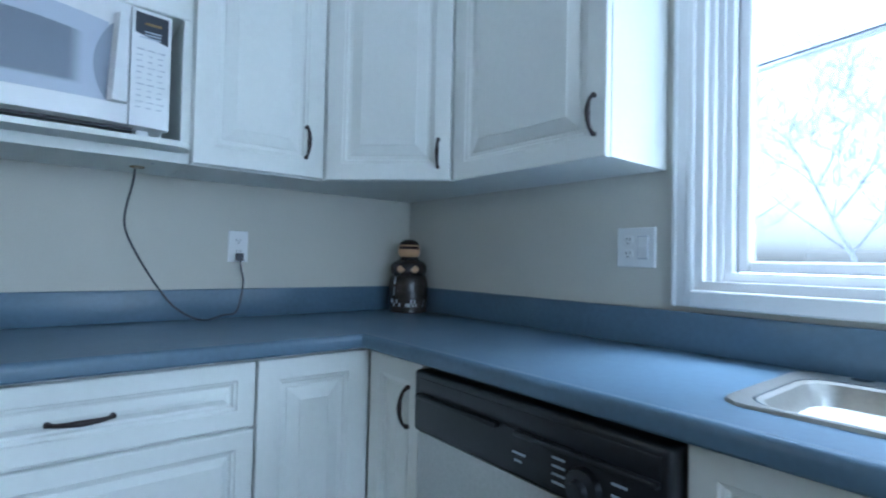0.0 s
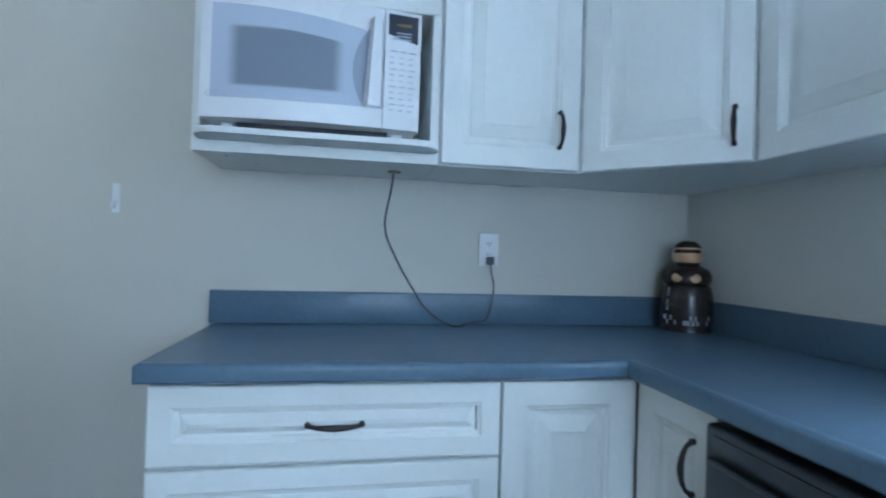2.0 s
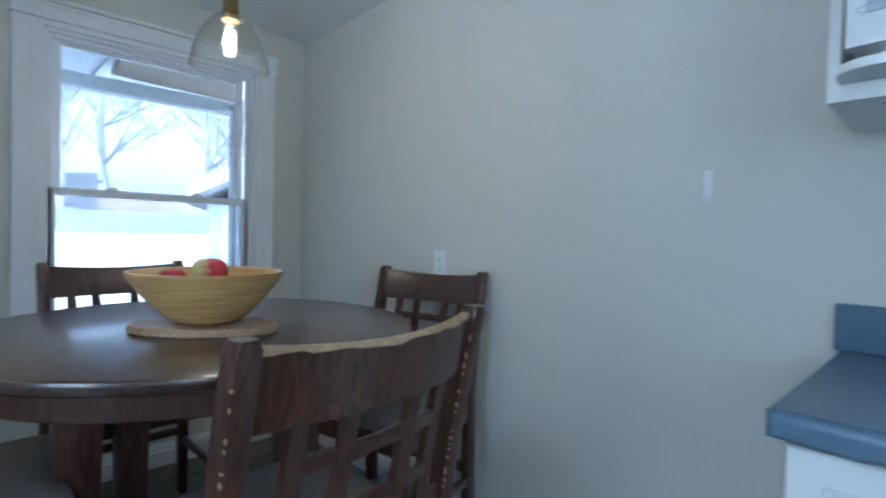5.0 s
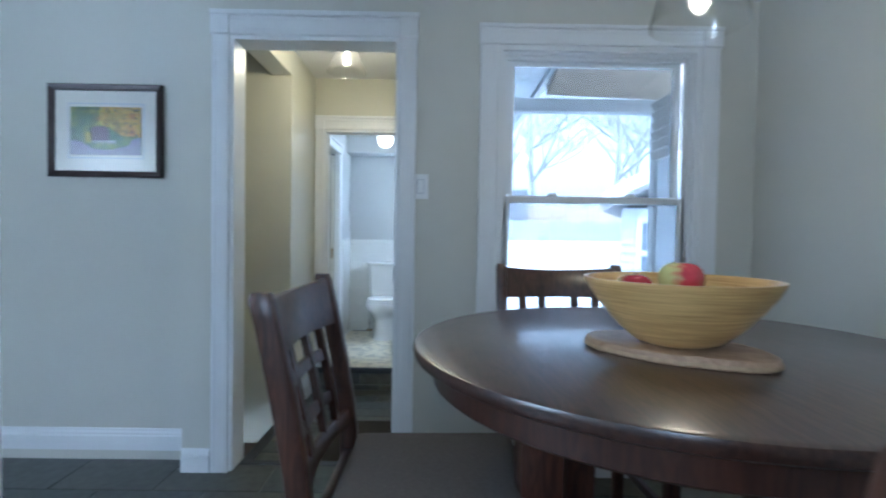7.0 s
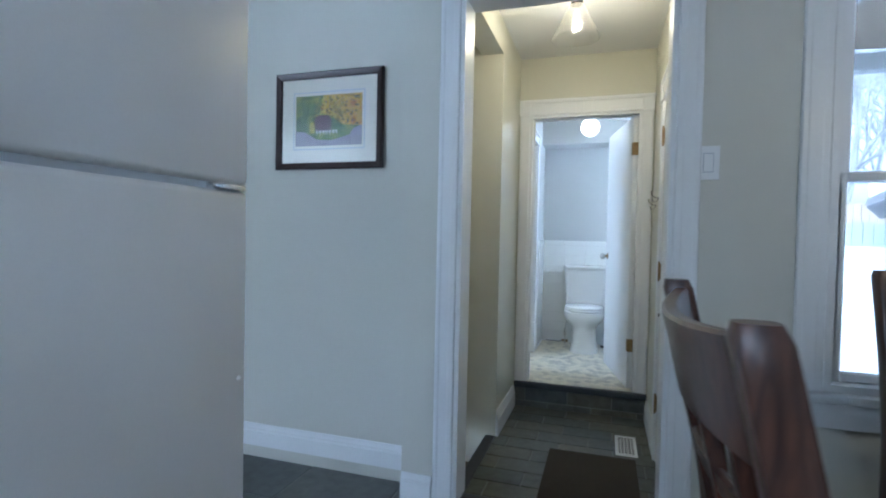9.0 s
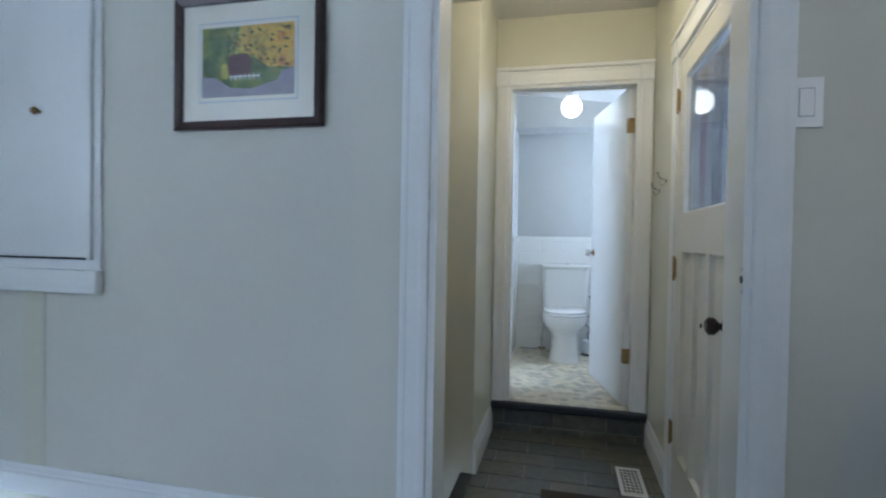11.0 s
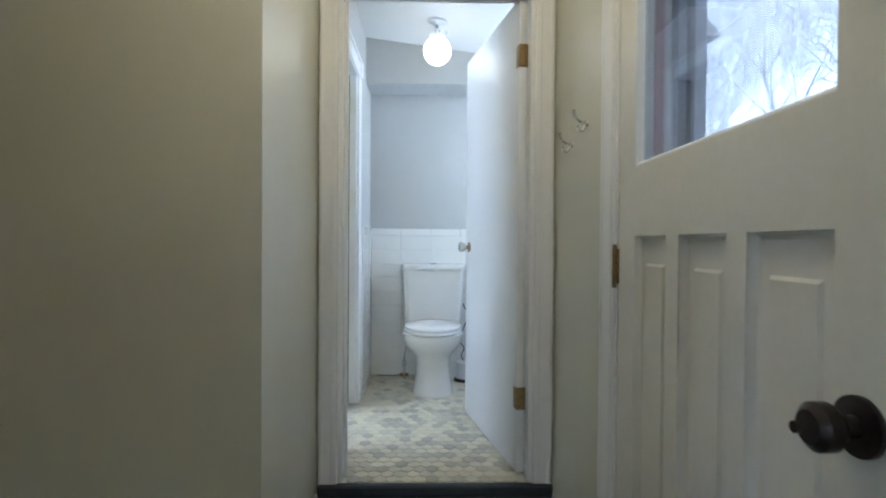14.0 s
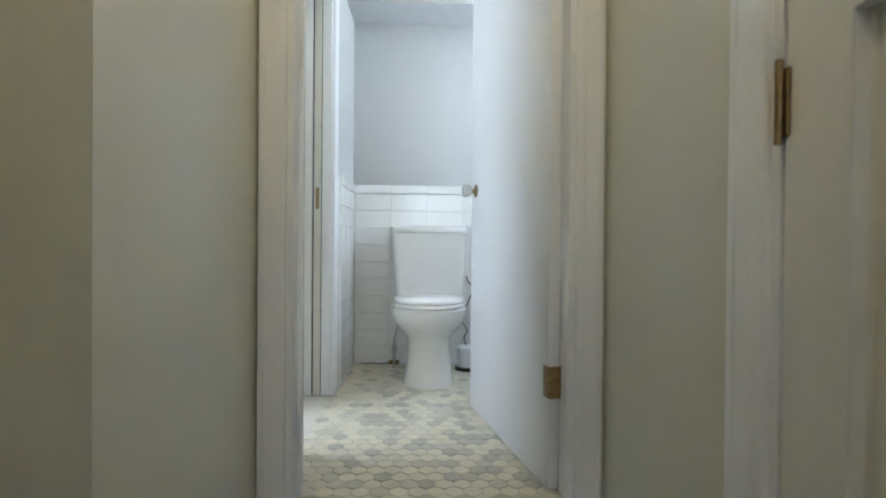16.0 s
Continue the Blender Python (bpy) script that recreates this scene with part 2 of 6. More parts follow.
BAREWOOD = material("worn_bare_wood", (0.42, 0.29, 0.16), 0.6, vary=0.2, grain=60, bump=0.3)
BAMBOO = grained("bamboo", (0.42, 0.24, 0.07), (0.72, 0.48, 0.18), 0.35, along=(1.5, 1.5, 40), scale=5, coat=0.2, distort=0.6)
BOARDWOOD = grained("board_wood", (0.26, 0.15, 0.08), (0.5, 0.33, 0.19), 0.5, along=(2, 12, 6))
FABRIC = material("taupe_fabric", (0.17, 0.14, 0.115), 0.85, vary=0.12, grain=160, bump=0.3)
APRONWOOD = grained("apron_wood", (0.020, 0.008, 0.005), (0.075, 0.030, 0.017), 0.34, along=(9, 9, 1.2), coat=0.15)
APPLE = material("apple_skin", (0.42, 0.035, 0.045), 0.22, vary=0.25, grain=26, stain=12, bump=0.02)


def blushed(m, pale):
    """A sun-side blush: one flank keeps the pale ground colour, with streaks between."""
    n, ln = m.node_tree.nodes, m.node_tree.links
    b = n["Principled BSDF"]
    co, sep, streak, add = n.new("ShaderNodeTexCoord"), n.new("ShaderNodeSeparateXYZ"), n.new("ShaderNodeTexNoise"), n.new("ShaderNodeMath")
    ln.new(co.outputs["Generated"], sep.inputs[0])
    streak.inputs["Scale"].default_value, streak.inputs["Detail"].default_value = 7.0, 4
    ln.new(co.outputs["Generated"], streak.inputs["Vector"])
    add.operation, add.inputs[1].default_value = "MULTIPLY_ADD", 0.55
    ln.new(streak.outputs["Fac"], add.inputs[0])
    ln.new(sep.outputs["X"], add.inputs[2])
    edge = n.new("ShaderNodeMapRange")
    edge.inputs["From Min"].default_value, edge.inputs["From Max"].default_value = 0.58, 0.86
    ln.new(add.outputs[0], edge.inputs["Value"])
    mix = n.new("ShaderNodeMix")
    mix.data_type = "RGBA"
    mix.inputs["A"].default_value = (*pale, 1)
    ln.new(b.inputs["Base Color"].links[0].from_socket, mix.inputs["B"])
    ln.new(edge.outputs["Result"], mix.inputs["Factor"])
    ln.new(mix.outputs["Result"], b.inputs["Base Color"])


blushed(APPLE, (0.50, 0.46, 0.16))
STEM = material("stem", (0.08, 0.05, 0.02), 0.7)
# grey tint halves the brightness outside; the panes themselves are clear
DIMGLASS = glass_material("outside_dimming_glass", tint=(0.50, 0.51, 0.52))
PICGLASS = glass_material("picture_glass")
SHADEGLASS = glass_material("lamp_glass", 0.04, (0.98, 0.98, 0.97), 2.6, 0.6)
BULB = glowing("glowing_bulb", (1.0, 0.74, 0.40), 4.0)
GLOBE = glowing("glowing_globe", (1.0, 0.88, 0.70), 0.32)
KNOBGLASS = material("knob_glass", (0.74, 0.74, 0.70), 0.08, vary=0.03, bump=0.0, Transmission_Weight=0.35)
BINPLASTIC = material("cloudy_plastic", (0.42, 0.47, 0.47), 0.35, vary=0.05)
BINLID = material("bin_lid", (0.16, 0.20, 0.22), 0.4, vary=0.05)
MATCLOTH = material("door_mat", (0.035, 0.028, 0.02), 0.95, vary=0.25, grain=140, bump=0.8)
FRAMEWOOD = material("frame_wood", (0.035, 0.016, 0.014), 0.35, vary=0.2, grain=50)
MATBOARD = material("mat_board", (0.72, 0.70, 0.62), 0.9, vary=0.01, grain=200)
JARGLAZE = material("jar_glaze", (0.030, 0.024, 0.022), 0.25, vary=0.3, grain=30, stain=20)
JARSKIN = material("jar_tan_glaze", (0.50, 0.30, 0.15), 0.3, vary=0.1, grain=40)
JARMARK = material("jar_pale_marks", (0.42, 0.42, 0.45), 0.4, vary=0.2)
CORD = material("dark_cord", (0.055, 0.055, 0.07), 0.45, vary=0.05)
SNOW = material("snow", (0.86, 0.88, 0.90), 0.7, vary=0.02, grain=6, stain=0.5, bump=0.3)
SIDING = material("white_siding", (0.60, 0.63, 0.66), 0.5, vary=0.03, grain=30)
# white paint; the lavender grey puts the reveal's shade into the colour
OUTFRAMESHADE = material("outer_frame_shaded_white", (0.50, 0.51, 0.58), 0.5, vary=0.05, grain=20)
PLYWOOD = material("weathered_plywood", (0.40, 0.33, 0.25), 0.8, vary=0.12, grain=9, stain=3, bump=0.2, second=(0.40, 0.33, 0.27), second_at=0.66)
OUTWOOD = material("painted_beam", (0.50, 0.51, 0.51), 0.7, vary=0.08, grain=14, bump=0.2)
SHUTTERGREY = material("weathered_slats", (0.34, 0.32, 0.29), 0.8, vary=0.15, grain=20)
FENCEWOOD = material("cedar_fence", (0.50, 0.41, 0.30), 0.8, vary=0.12, grain=12)
FENCEDARK = material("dark_grey_fence", (0.24, 0.25, 0.27), 0.8, vary=0.1, grain=12)
FENCEGREY = material("grey_fence", (0.36, 0.40, 0.42), 0.8, vary=0.08, grain=12)
BARK = material("bark", (0.44, 0.44, 0.45), 0.9, vary=0.25, grain=18, bump=0.6)
NEEDLE = material("conifer_needles", (0.05, 0.08, 0.06), 0.8, vary=0.3, grain=20, second=(0.5, 0.54, 0.56), second_at=0.6)
ROOFING = material("roof_edge", (0.22, 0.22, 0.23), 0.8, vary=0.1)
FAR = material("far_woods", (0.45, 0.46, 0.48), 1.0, vary=0.2, grain=1.2, stain=0.3)
LEAFGREEN = material("picture_green", (0.13, 0.20, 0.07), 0.8, vary=0.45, grain=45, stain=14, second=(0.22, 0.24, 0.05), second_at=0.55)
LEAFGOLD = material("picture_gold", (0.60, 0.40, 0.06), 0.8, vary=0.35, grain=45, stain=14, second=(0.40, 0.17, 0.03), second_at=0.56)
LEAFYELLOW = material("picture_yellow_green", (0.42, 0.38, 0.07), 0.8, vary=0.3, grain=45, stain=14)
LEAFSHADE = material("picture_shade", (0.06, 0.07, 0.03), 0.8, vary=0.3, grain=45)
PRINTGLASS = glass_material("print_glass", 0.25, (1, 1, 1), 4.0, 0.12)
PICROAD = material("picture_road", (0.28, 0.27, 0.32), 0.8, vary=0.15, grain=25)
PICHOUSE = material("picture_house", (0.09, 0.05, 0.045), 0.8, vary=0.2, grain=40)
PICWHITE = material("picture_white", (0.65, 0.64, 0.60), 0.8)

# ---- shape helpers ----


def box(bm, x0, x1, y0, y1, z0, z1, bev=0.0, seg=2):
    vs = [bm.verts.new((x, y, z)) for x in (x0, x1) for y in (y0, y1) for z in (z0, z1)]
    quads = ((0, 1, 3, 2), (4, 6, 7, 5), (0, 4, 5, 1), (2, 3, 7, 6), (0, 2, 6, 4), (1, 5, 7, 3))
    fs = [bm.faces.new([vs[i] for i in q]) for q in quads]
    if bev:
        es = list({e for f in fs for e in f.edges})
        bmesh.ops.bevel(bm, geom=es, offset=bev, segments=seg, affect="EDGES", profile=0.5)
    return bm


def slab(x0, x1, y0, y1, z0, z1, bev=0.0, seg=2):
    return box(bmesh.new(), x0, x1, y0, y1, z0, z1, bev, seg)


def rings_mesh(rings, cap_start=True, cap_end=True, closed=True):
    """Skin a list of loops of points."""
    bm = bmesh.new()
    loops = [[bm.verts.new(p) for p in r] for r in rings]
    for a, b in zip(loops, loops[1:]):
        k = len(a)
        for i in range(k if closed else k - 1):
            bm.faces.new((a[i], a[(i + 1) % k], b[(i + 1) % k], b[i]))
    if cap_start:
        bm.faces.new(loops[0][::-1])
    if cap_end:
        bm.faces.new(loops[-1])
    return bm


def lathe(profile, seg=32, at=(0, 0, 0), close=True):
    """Turn (radius, height) pairs round z."""
    rings = [[(at[0] + r * math.cos(2 * math.pi * i / seg), at[1] + r * math.sin(2 * math.pi * i / seg), at[2] + z) for i in range(seg)] for r, z in profile]
    return rings_mesh(rings, close, close)


def tube(points, radius, seg=10, cap=True, squash=1.0):
    """A round rod along points; radius may be a list."""
    pts = [Vector(p) for p in points]
    rad = radius if isinstance(radius, (list, tuple)) else [radius] * len(pts)
    rings, up = [], None
    for i, p in enumerate(pts):
        d = (pts[min(i + 1, len(pts) - 1)] - pts[max(i - 1, 0)]).normalized()
        if up is None:
            up = d.orthogonal().normalized()
        up = (up - d * up.dot(d)).normalized()
        side = d.cross(up)
        rings.append([p + (up * math.cos(2 * math.pi * k / seg) + side * math.sin(2 * math.pi * k / seg) * squash) * rad[i] for k in range(seg)])
    return rings_mesh(rings, cap, cap)


def smooth_path(points, n=6):
    """Catmull-Rom points through the given ones."""
    p = [Vector(q) for q in points]
    p = [p[0] * 2 - p[1]] + p + [p[-1] * 2 - p[-2]]
    out = []
    for i in range(1, len(p) - 2):
        for k in range(n):
            t = k / n
            out.append(0.5 * (2 * p[i] + (p[i + 1] - p[i - 1]) * t + (2 * p[i - 1] - 5 * p[i] + 4 * p[i + 1] - p[i + 2]) * t * t + (3 * p[i] - p[i - 1] - 3 * p[i + 1] + p[i + 2]) * t ** 3))
    return out + [p[-2]]


def raised_panel(x0, x1, z0, z1, thick, steps):
    """A board whose front at y=0 faces -y, with nested (inset, depth) steps on the front."""
    def loop(inset, y):
        return [(x0 + inset, y, z0 + inset), (x1 - inset, y, z0 + inset), (x1 - inset, y, z1 - inset), (x0 + inset, y, z1 - inset)]
    return rings_mesh([loop(0, thick), loop(0, 0.003), loop(0.003, 0)] + [loop(i, y) for i, y in steps])


def merged(*bms):
    out = bmesh.new()
    for b in bms:
        me = bpy.data.meshes.new("tmp")
        b.to_mesh(me)
        out.from_mesh(me)
        bpy.data.meshes.remove(me)
        b.free()
    return out


def mesh_of(name, bm, mat, smooth=False):
    bmesh.ops.recalc_face_normals(bm, faces=bm.faces)
    me = bpy.data.meshes.new(name)
    if smooth:
        for f in bm.faces:
            f.smooth = True
        for e in bm.edges:
            if len(e.link_faces) == 2 and e.calc_face_angle() > radians(38):
                e.smooth = False
    bm.to_mesh(me)
    bm.free()
    me.materials.append(mat)
    return me


def part(name, bm, mat, parent, label="", smooth=True):
    ob = new(name, mesh_of(name, bm, mat, smooth))
    ob.parent = parent
    return tagged(ob, label)


def thing(name, label, category, at=(0, 0, 0), turn=0.0, group="", kind=""):
    ob = new(name)
    ob.empty_display_size = 0.1
    ob.matrix_basis = pose(*at, 0, 0, turn)
    return tagged(ob, label, category, group, kind)


def whole(name, bm, mat, label, category, at=(0, 0, 0), turn=0.0, smooth=True, kind="", group=""):
    ob = new(name, mesh_of(name, bm, mat, smooth))
    ob.matrix_basis = pose(*at, 0, 0, turn)
    return tagged(ob, label, category, group, kind)


def structure(name, bm, mat, label, category, smooth=False):
    return whole(name, bm, mat, label, category, smooth=smooth, kind="structure")


# ---- structure: kitchen and dining room ----
N, E, W, S = 1.972, 0.952, -3.186, -1.33      # inner wall faces
PW, HN, HS, HX, HZ = -3.42, 0.41, -0.53, -5.078, -0.185   # picture wall, hall sides, hall end, hall floor
STAIRX = -4.415
BX, BN, BS = -6.75, 0.80, -0.53               # bath


def top(y):
    """The ceiling's height: it falls a little towards the north."""
    return 2.215 + 0.045 * (N - y)


TALL = 2.75
SO = -2.9
b = bmesh.new()
wy0, wy1, wz0, wz1 = -0.60, 0.672, 1.070, 2.03
box(b, E, E + 0.15, SO, N + 0.15, -0.2, wz0)
box(b, E, E + 0.15, SO, N + 0.15, wz1, TALL)
box(b, E, E + 0.15, SO, wy0, wz0, wz1)
box(b, E, E + 0.15, wy1, N + 0.15, wz0, wz1)
structure("wall_east", b, WALL, "grey-beige painted kitchen wall with window opening", "wall")
structure("wall_north", slab(W - 0.13, E, N, N + 0.15, -0.2, TALL), WALL, "grey-beige painted plaster wall behind the counter", "wall")

dy0, dy1, dz = -0.452, 0.325, 2.02             # door opening
vy0, vy1, vz0, vz1 = 0.778, 1.712, 0.605, 1.998  # window opening
b = bmesh.new()
w0 = W - 0.13
box(b, w0, W, -0.67, dy0, -0.2, TALL)
box(b, w0, W, dy0, dy1, dz, TALL)
box(b, w0, W, dy1, vy0, -0.2, TALL)
box(b, w0, W, vy0, vy1, -0.2, vz0)
box(b, w0, W, vy0, vy1, vz1, TALL)
box(b, w0, W, vy1, N, -0.2, TALL)
box(b, PW - 0.13, w0, -0.67, -0.56, -0.2, TALL)
structure("wall_west", b, WALL, "grey-beige painted dining wall with doorway and window", "wall")
structure("wall_picture", slab(PW - 0.13, PW, -2.9, -0.67, -0.2, TALL), WALL, "grey-beige painted passage wall with framed picture", "wall")
b = bmesh.new()
ox0, ox1, oz0, oz1 = -1.2, 0.5, 0.85, 2.05     # wide south window
box(b, PW - 0.13, ox0, SO - 0.12, SO, -0.2, TALL)
box(b, ox1, E + 0.15, SO - 0.12, SO, -0.2, TALL)
box(b, ox0, ox1, SO - 0.12, SO, -0.2, oz0)
box(b, ox0, ox1, SO - 0.12, SO, oz1, TALL)
structure("wall_south", b, WALL, "plain grey-beige painted wall with wide window", "wall")
structure("wall_behind_fridge", slab(-2.06, -1.2, S - 0.1, S, -0.2, 2.36), WALL, "plain grey-beige wing wall behind refrigerator", "wall")
b = rings_mesh([[(x, y, top(y) + dz_) for x, y in ((-3.42, N), (E, N), (E, -2.9), (-3.42, -2.9))] for dz_ in (0.0, 0.1)])
structure("ceiling", b, CEILING, "white painted ceiling sloping slightly over kitchen and dining", "ceiling")
floor = structure("floor", slab(w0 + 0.03, E + 0.15, -3.0, N + 0.1, -0.12, -0.006), GROUT, "dark slate tile floor with grey grout joints", "floor")

# ---- structure: hall, stairwell, bath ----
ex0, ex1, exz = -4.395, -3.475, 1.875            # outside door opening
b = bmesh.new()
box(b, HX, ex0, HN, HN + 0.13, HZ - 0.1, 2.6)
box(b, ex1, w0, HN, HN + 0.13, HZ - 0.1, 2.6)
box(b, ex0, ex1, HN, HN + 0.13, exz, 2.6)
box(b, ex0, ex1, HN, HN + 0.13, HZ - 0.1, HZ)
structure("wall_hall_north", b, HALL_WALL, "warm beige painted hall wall around outside door", "wall")
structure("wall_stair_west", slab(STAIRX - 0.1, STAIRX, -2.05, HS - 0.1, -1.5, 2.6), HALL_WALL, "warm beige painted stairwell side wall", "wall")
structure("wall_stair_south", slab(STAIRX, w0 - 0.1, -2.15, -2.05, -1.5, 2.6), HALL_WALL, "warm beige painted stairwell end wall", "wall")
structure("wall_hall_south", slab(HX, STAIRX, HS - 0.1, HS, -1.5, 2.6), HALL_WALL, "warm beige painted wall beside the stairwell", "wall")
structure("stair_bulkhead", slab(STAIRX, w0, HS - 0.14, HS, 2.225, 2.42), HALL_WALL, "beige bulkhead beam over stairwell opening", "beam")
structure("ceiling_hall", slab(HX, w0, -2.1, HN + 0.1, 2.41, 2.5), CEILING, "cream painted hall ceiling", "ceiling")
b0, b1, bz = -0.451, 0.327, 1.985
b = bmesh.new()
box(b, HX - 0.11, HX, HS - 0.1, b0, HZ - 0.1, 2.6)
box(b, HX - 0.11, HX, b1, BN + 0.1, HZ - 0.1, 2.6)
box(b, HX - 0.11, HX, b0, b1, bz, 2.6)
structure("wall_hall_end", b, HALL_WALL, "beige painted wall around the bathroom doorway", "wall")
hall_floor = structure("floor_hall", slab(HX, w0 + 0.024, HS, HN, HZ - 0.1, HZ - 0.006), GROUT, "grey slate tile landing floor", "floor")
structure("nosing_dining", slab(w0 + 0.014, w0 + 0.06, dy0 + 0.018, dy1 - 0.018, -0.03, 0.006, 0.008), NOSING, "dark slate nosing on the doorway step", "trim")
structure("riser_dining", slab(w0 + 0.024, w0 + 0.045, dy0, dy1, HZ - 0.05, -0.03), NOSING, "dark slate riser below the doorway", "trim")
structure("nosing_stair", slab(STAIRX, w0, HS - 0.065, HS + 0.004, HZ - 0.03, HZ + 0.006, 0.008), NOSING, "dark nosing along the stairwell edge", "trim")
b = bmesh.new()
for i in range(5):
    box(b, STAIRX, w0 - 0.1, HS - 0.055 - 0.26 * (i + 1), HS - 0.055 - 0.26 * i, -1.5, HZ - 0.19 * (i + 1))
structure("stairs_down", b, DARKWOOD, "dark stairs going down from landing", "stairs")
structure("nosing_bath", slab(HX - 0.004, HX + 0.03, HS + 0.003, HN - 0.003, -0.045, 0.004, 0.010), NOSING, "dark slate nosing on the bathroom step", "trim")
step_riser = structure("riser_bath", slab(HX - 0.02, HX + 0.004, HS, HN, HZ - 0.05, -0.045), GROUT, "slate tiled riser of the bathroom step", "trim")

structure("wall_bath_west", slab(BX - 0.12, BX, BS - 0.12, BN + 0.12, -0.1, 2.6), BATH_WALL, "pale grey painted wall behind toilet", "wall")
b = bmesh.new()
box(b, BX, HX - 0.11, BN, BN + 0.12, -0.1, 0.95)
box(b, BX, HX - 0.11, BN, BN + 0.12, 2.0, 2.6)
box(b, BX, -6.68, BN, BN + 0.12, 0.95, 2.0)
box(b, -5.35, HX - 0.11, BN, BN + 0.12, 0.95, 2.0)
structure("wall_bath_north", b, BATH_WALL, "pale grey painted bathroom wall with window", "wall")
cx0, cx1, cz = -6.09, -5.40, 1.95              # pocket door opening
b = bmesh.new()
box(b, BX, cx0, BS - 0.12, BS, -0.1, 2.6)
box(b, cx1, HX - 0.11, BS - 0.12, BS, -0.1, 2.6)
box(b, cx0, cx1, BS - 0.12, BS, cz, 2.6)
structure("wall_bath_south", b, BATH_WALL, "pale grey painted bathroom wall with pocket door", "wall")
structure("floor_side_room", slab(cx0, -4.72, -1.9, BS - 0.12, -0.12, -0.006), HEXGROUT, "pale floor of the room beside bath", "floor")
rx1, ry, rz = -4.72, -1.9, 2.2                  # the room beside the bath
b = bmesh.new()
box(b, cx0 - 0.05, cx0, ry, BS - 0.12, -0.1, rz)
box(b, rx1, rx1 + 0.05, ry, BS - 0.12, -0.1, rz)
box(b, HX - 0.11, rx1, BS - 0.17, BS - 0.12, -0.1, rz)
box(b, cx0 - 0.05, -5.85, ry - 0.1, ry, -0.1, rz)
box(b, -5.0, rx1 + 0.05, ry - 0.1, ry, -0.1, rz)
# opening for the added lamp; the window itself is assumed
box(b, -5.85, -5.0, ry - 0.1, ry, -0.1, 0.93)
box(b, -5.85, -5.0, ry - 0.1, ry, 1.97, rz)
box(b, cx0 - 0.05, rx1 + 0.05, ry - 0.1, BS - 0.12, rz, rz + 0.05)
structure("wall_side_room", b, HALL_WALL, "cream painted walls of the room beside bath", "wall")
structure("bath_soffit", slab(BX, -6.48, BS, BN, 2.03, 2.40), BATH_WALL, "pale grey boxed soffit over the toilet", "beam")
structure("ceiling_bath", rings_mesh([[(x, y, 2.335 - 0.13 * (y - BS) + k_) for x, y in ((BX, BS - 0.1), (HX - 0.11, BS - 0.1), (HX - 0.11, BN + 0.1), (BX, BN + 0.1))] for k_ in (0.0, 0.11)]), CEILING, "white painted bathroom ceiling", "ceiling")
bath_floor = structure("floor_bath", slab(BX, HX - 0.006, BS - 0.12, BN, -0.12, -0.004), HEXGROUT, "pale hexagon mosaic tile bathroom floor", "floor")


# ---- trim ----
def profile_run(name, prof, ends, mat, label, category="trim", parent=None):
    """Sweep a moulding: prof is (out, up) pairs; ends: two (x, y) on the wall face; out is to the left of the run."""
    (x0, y0), (x1, y1) = ends
    d = Vector((x1 - x0, y1 - y0, 0)).normalized()
    o = Vector((-d.y, d.x, 0))
    rings = [[Vector((x, y, 0)) + o * a + Vector((0, 0, z)) for a, z in prof] for x, y in ends]
    bm = rings_mesh(rings)
    if parent:
        return part(name, bm, mat, parent, label, False)
    return structure(name, bm, mat, label, category)


def base_profile(z=0.0, h=0.108):
    return [(0, z), (0.018, z), (0.018, z + h * 0.66), (0.013, z + h * 0.72), (0.013, z + h * 0.8), (0.008, z + h * 0.9), (0.006, z + h), (0, z + h)]


profile_run("baseboard", base_profile(), [(PW, -0.67), (PW, -2.9)], TRIM, "white painted moulded baseboard")
profile_run("baseboard", base_profile(), [(W, -0.538), (W, -0.668)], TRIM, "white painted moulded baseboard block by doorway")
profile_run("baseboard", base_profile(), [(W, N), (W, 0.393)], TRIM, "white painted moulded baseboard under window")
profile_run("baseboard", base_profile(), [(-0.72, N), (W + 0.02, N)], TRIM, "white painted moulded baseboard on dining wall")
profile_run("baseboard", base_profile(HZ, 0.16), [(STAIRX, HS), (HX + 0.03, HS)][::-1], TRIM, "white painted hall baseboard")
profile_run("baseboard", base_profile(HZ, 0.16), [(ex0 - 0.1, HN), (HX + 0.03, HN)], TRIM, "white painted hall baseboard")


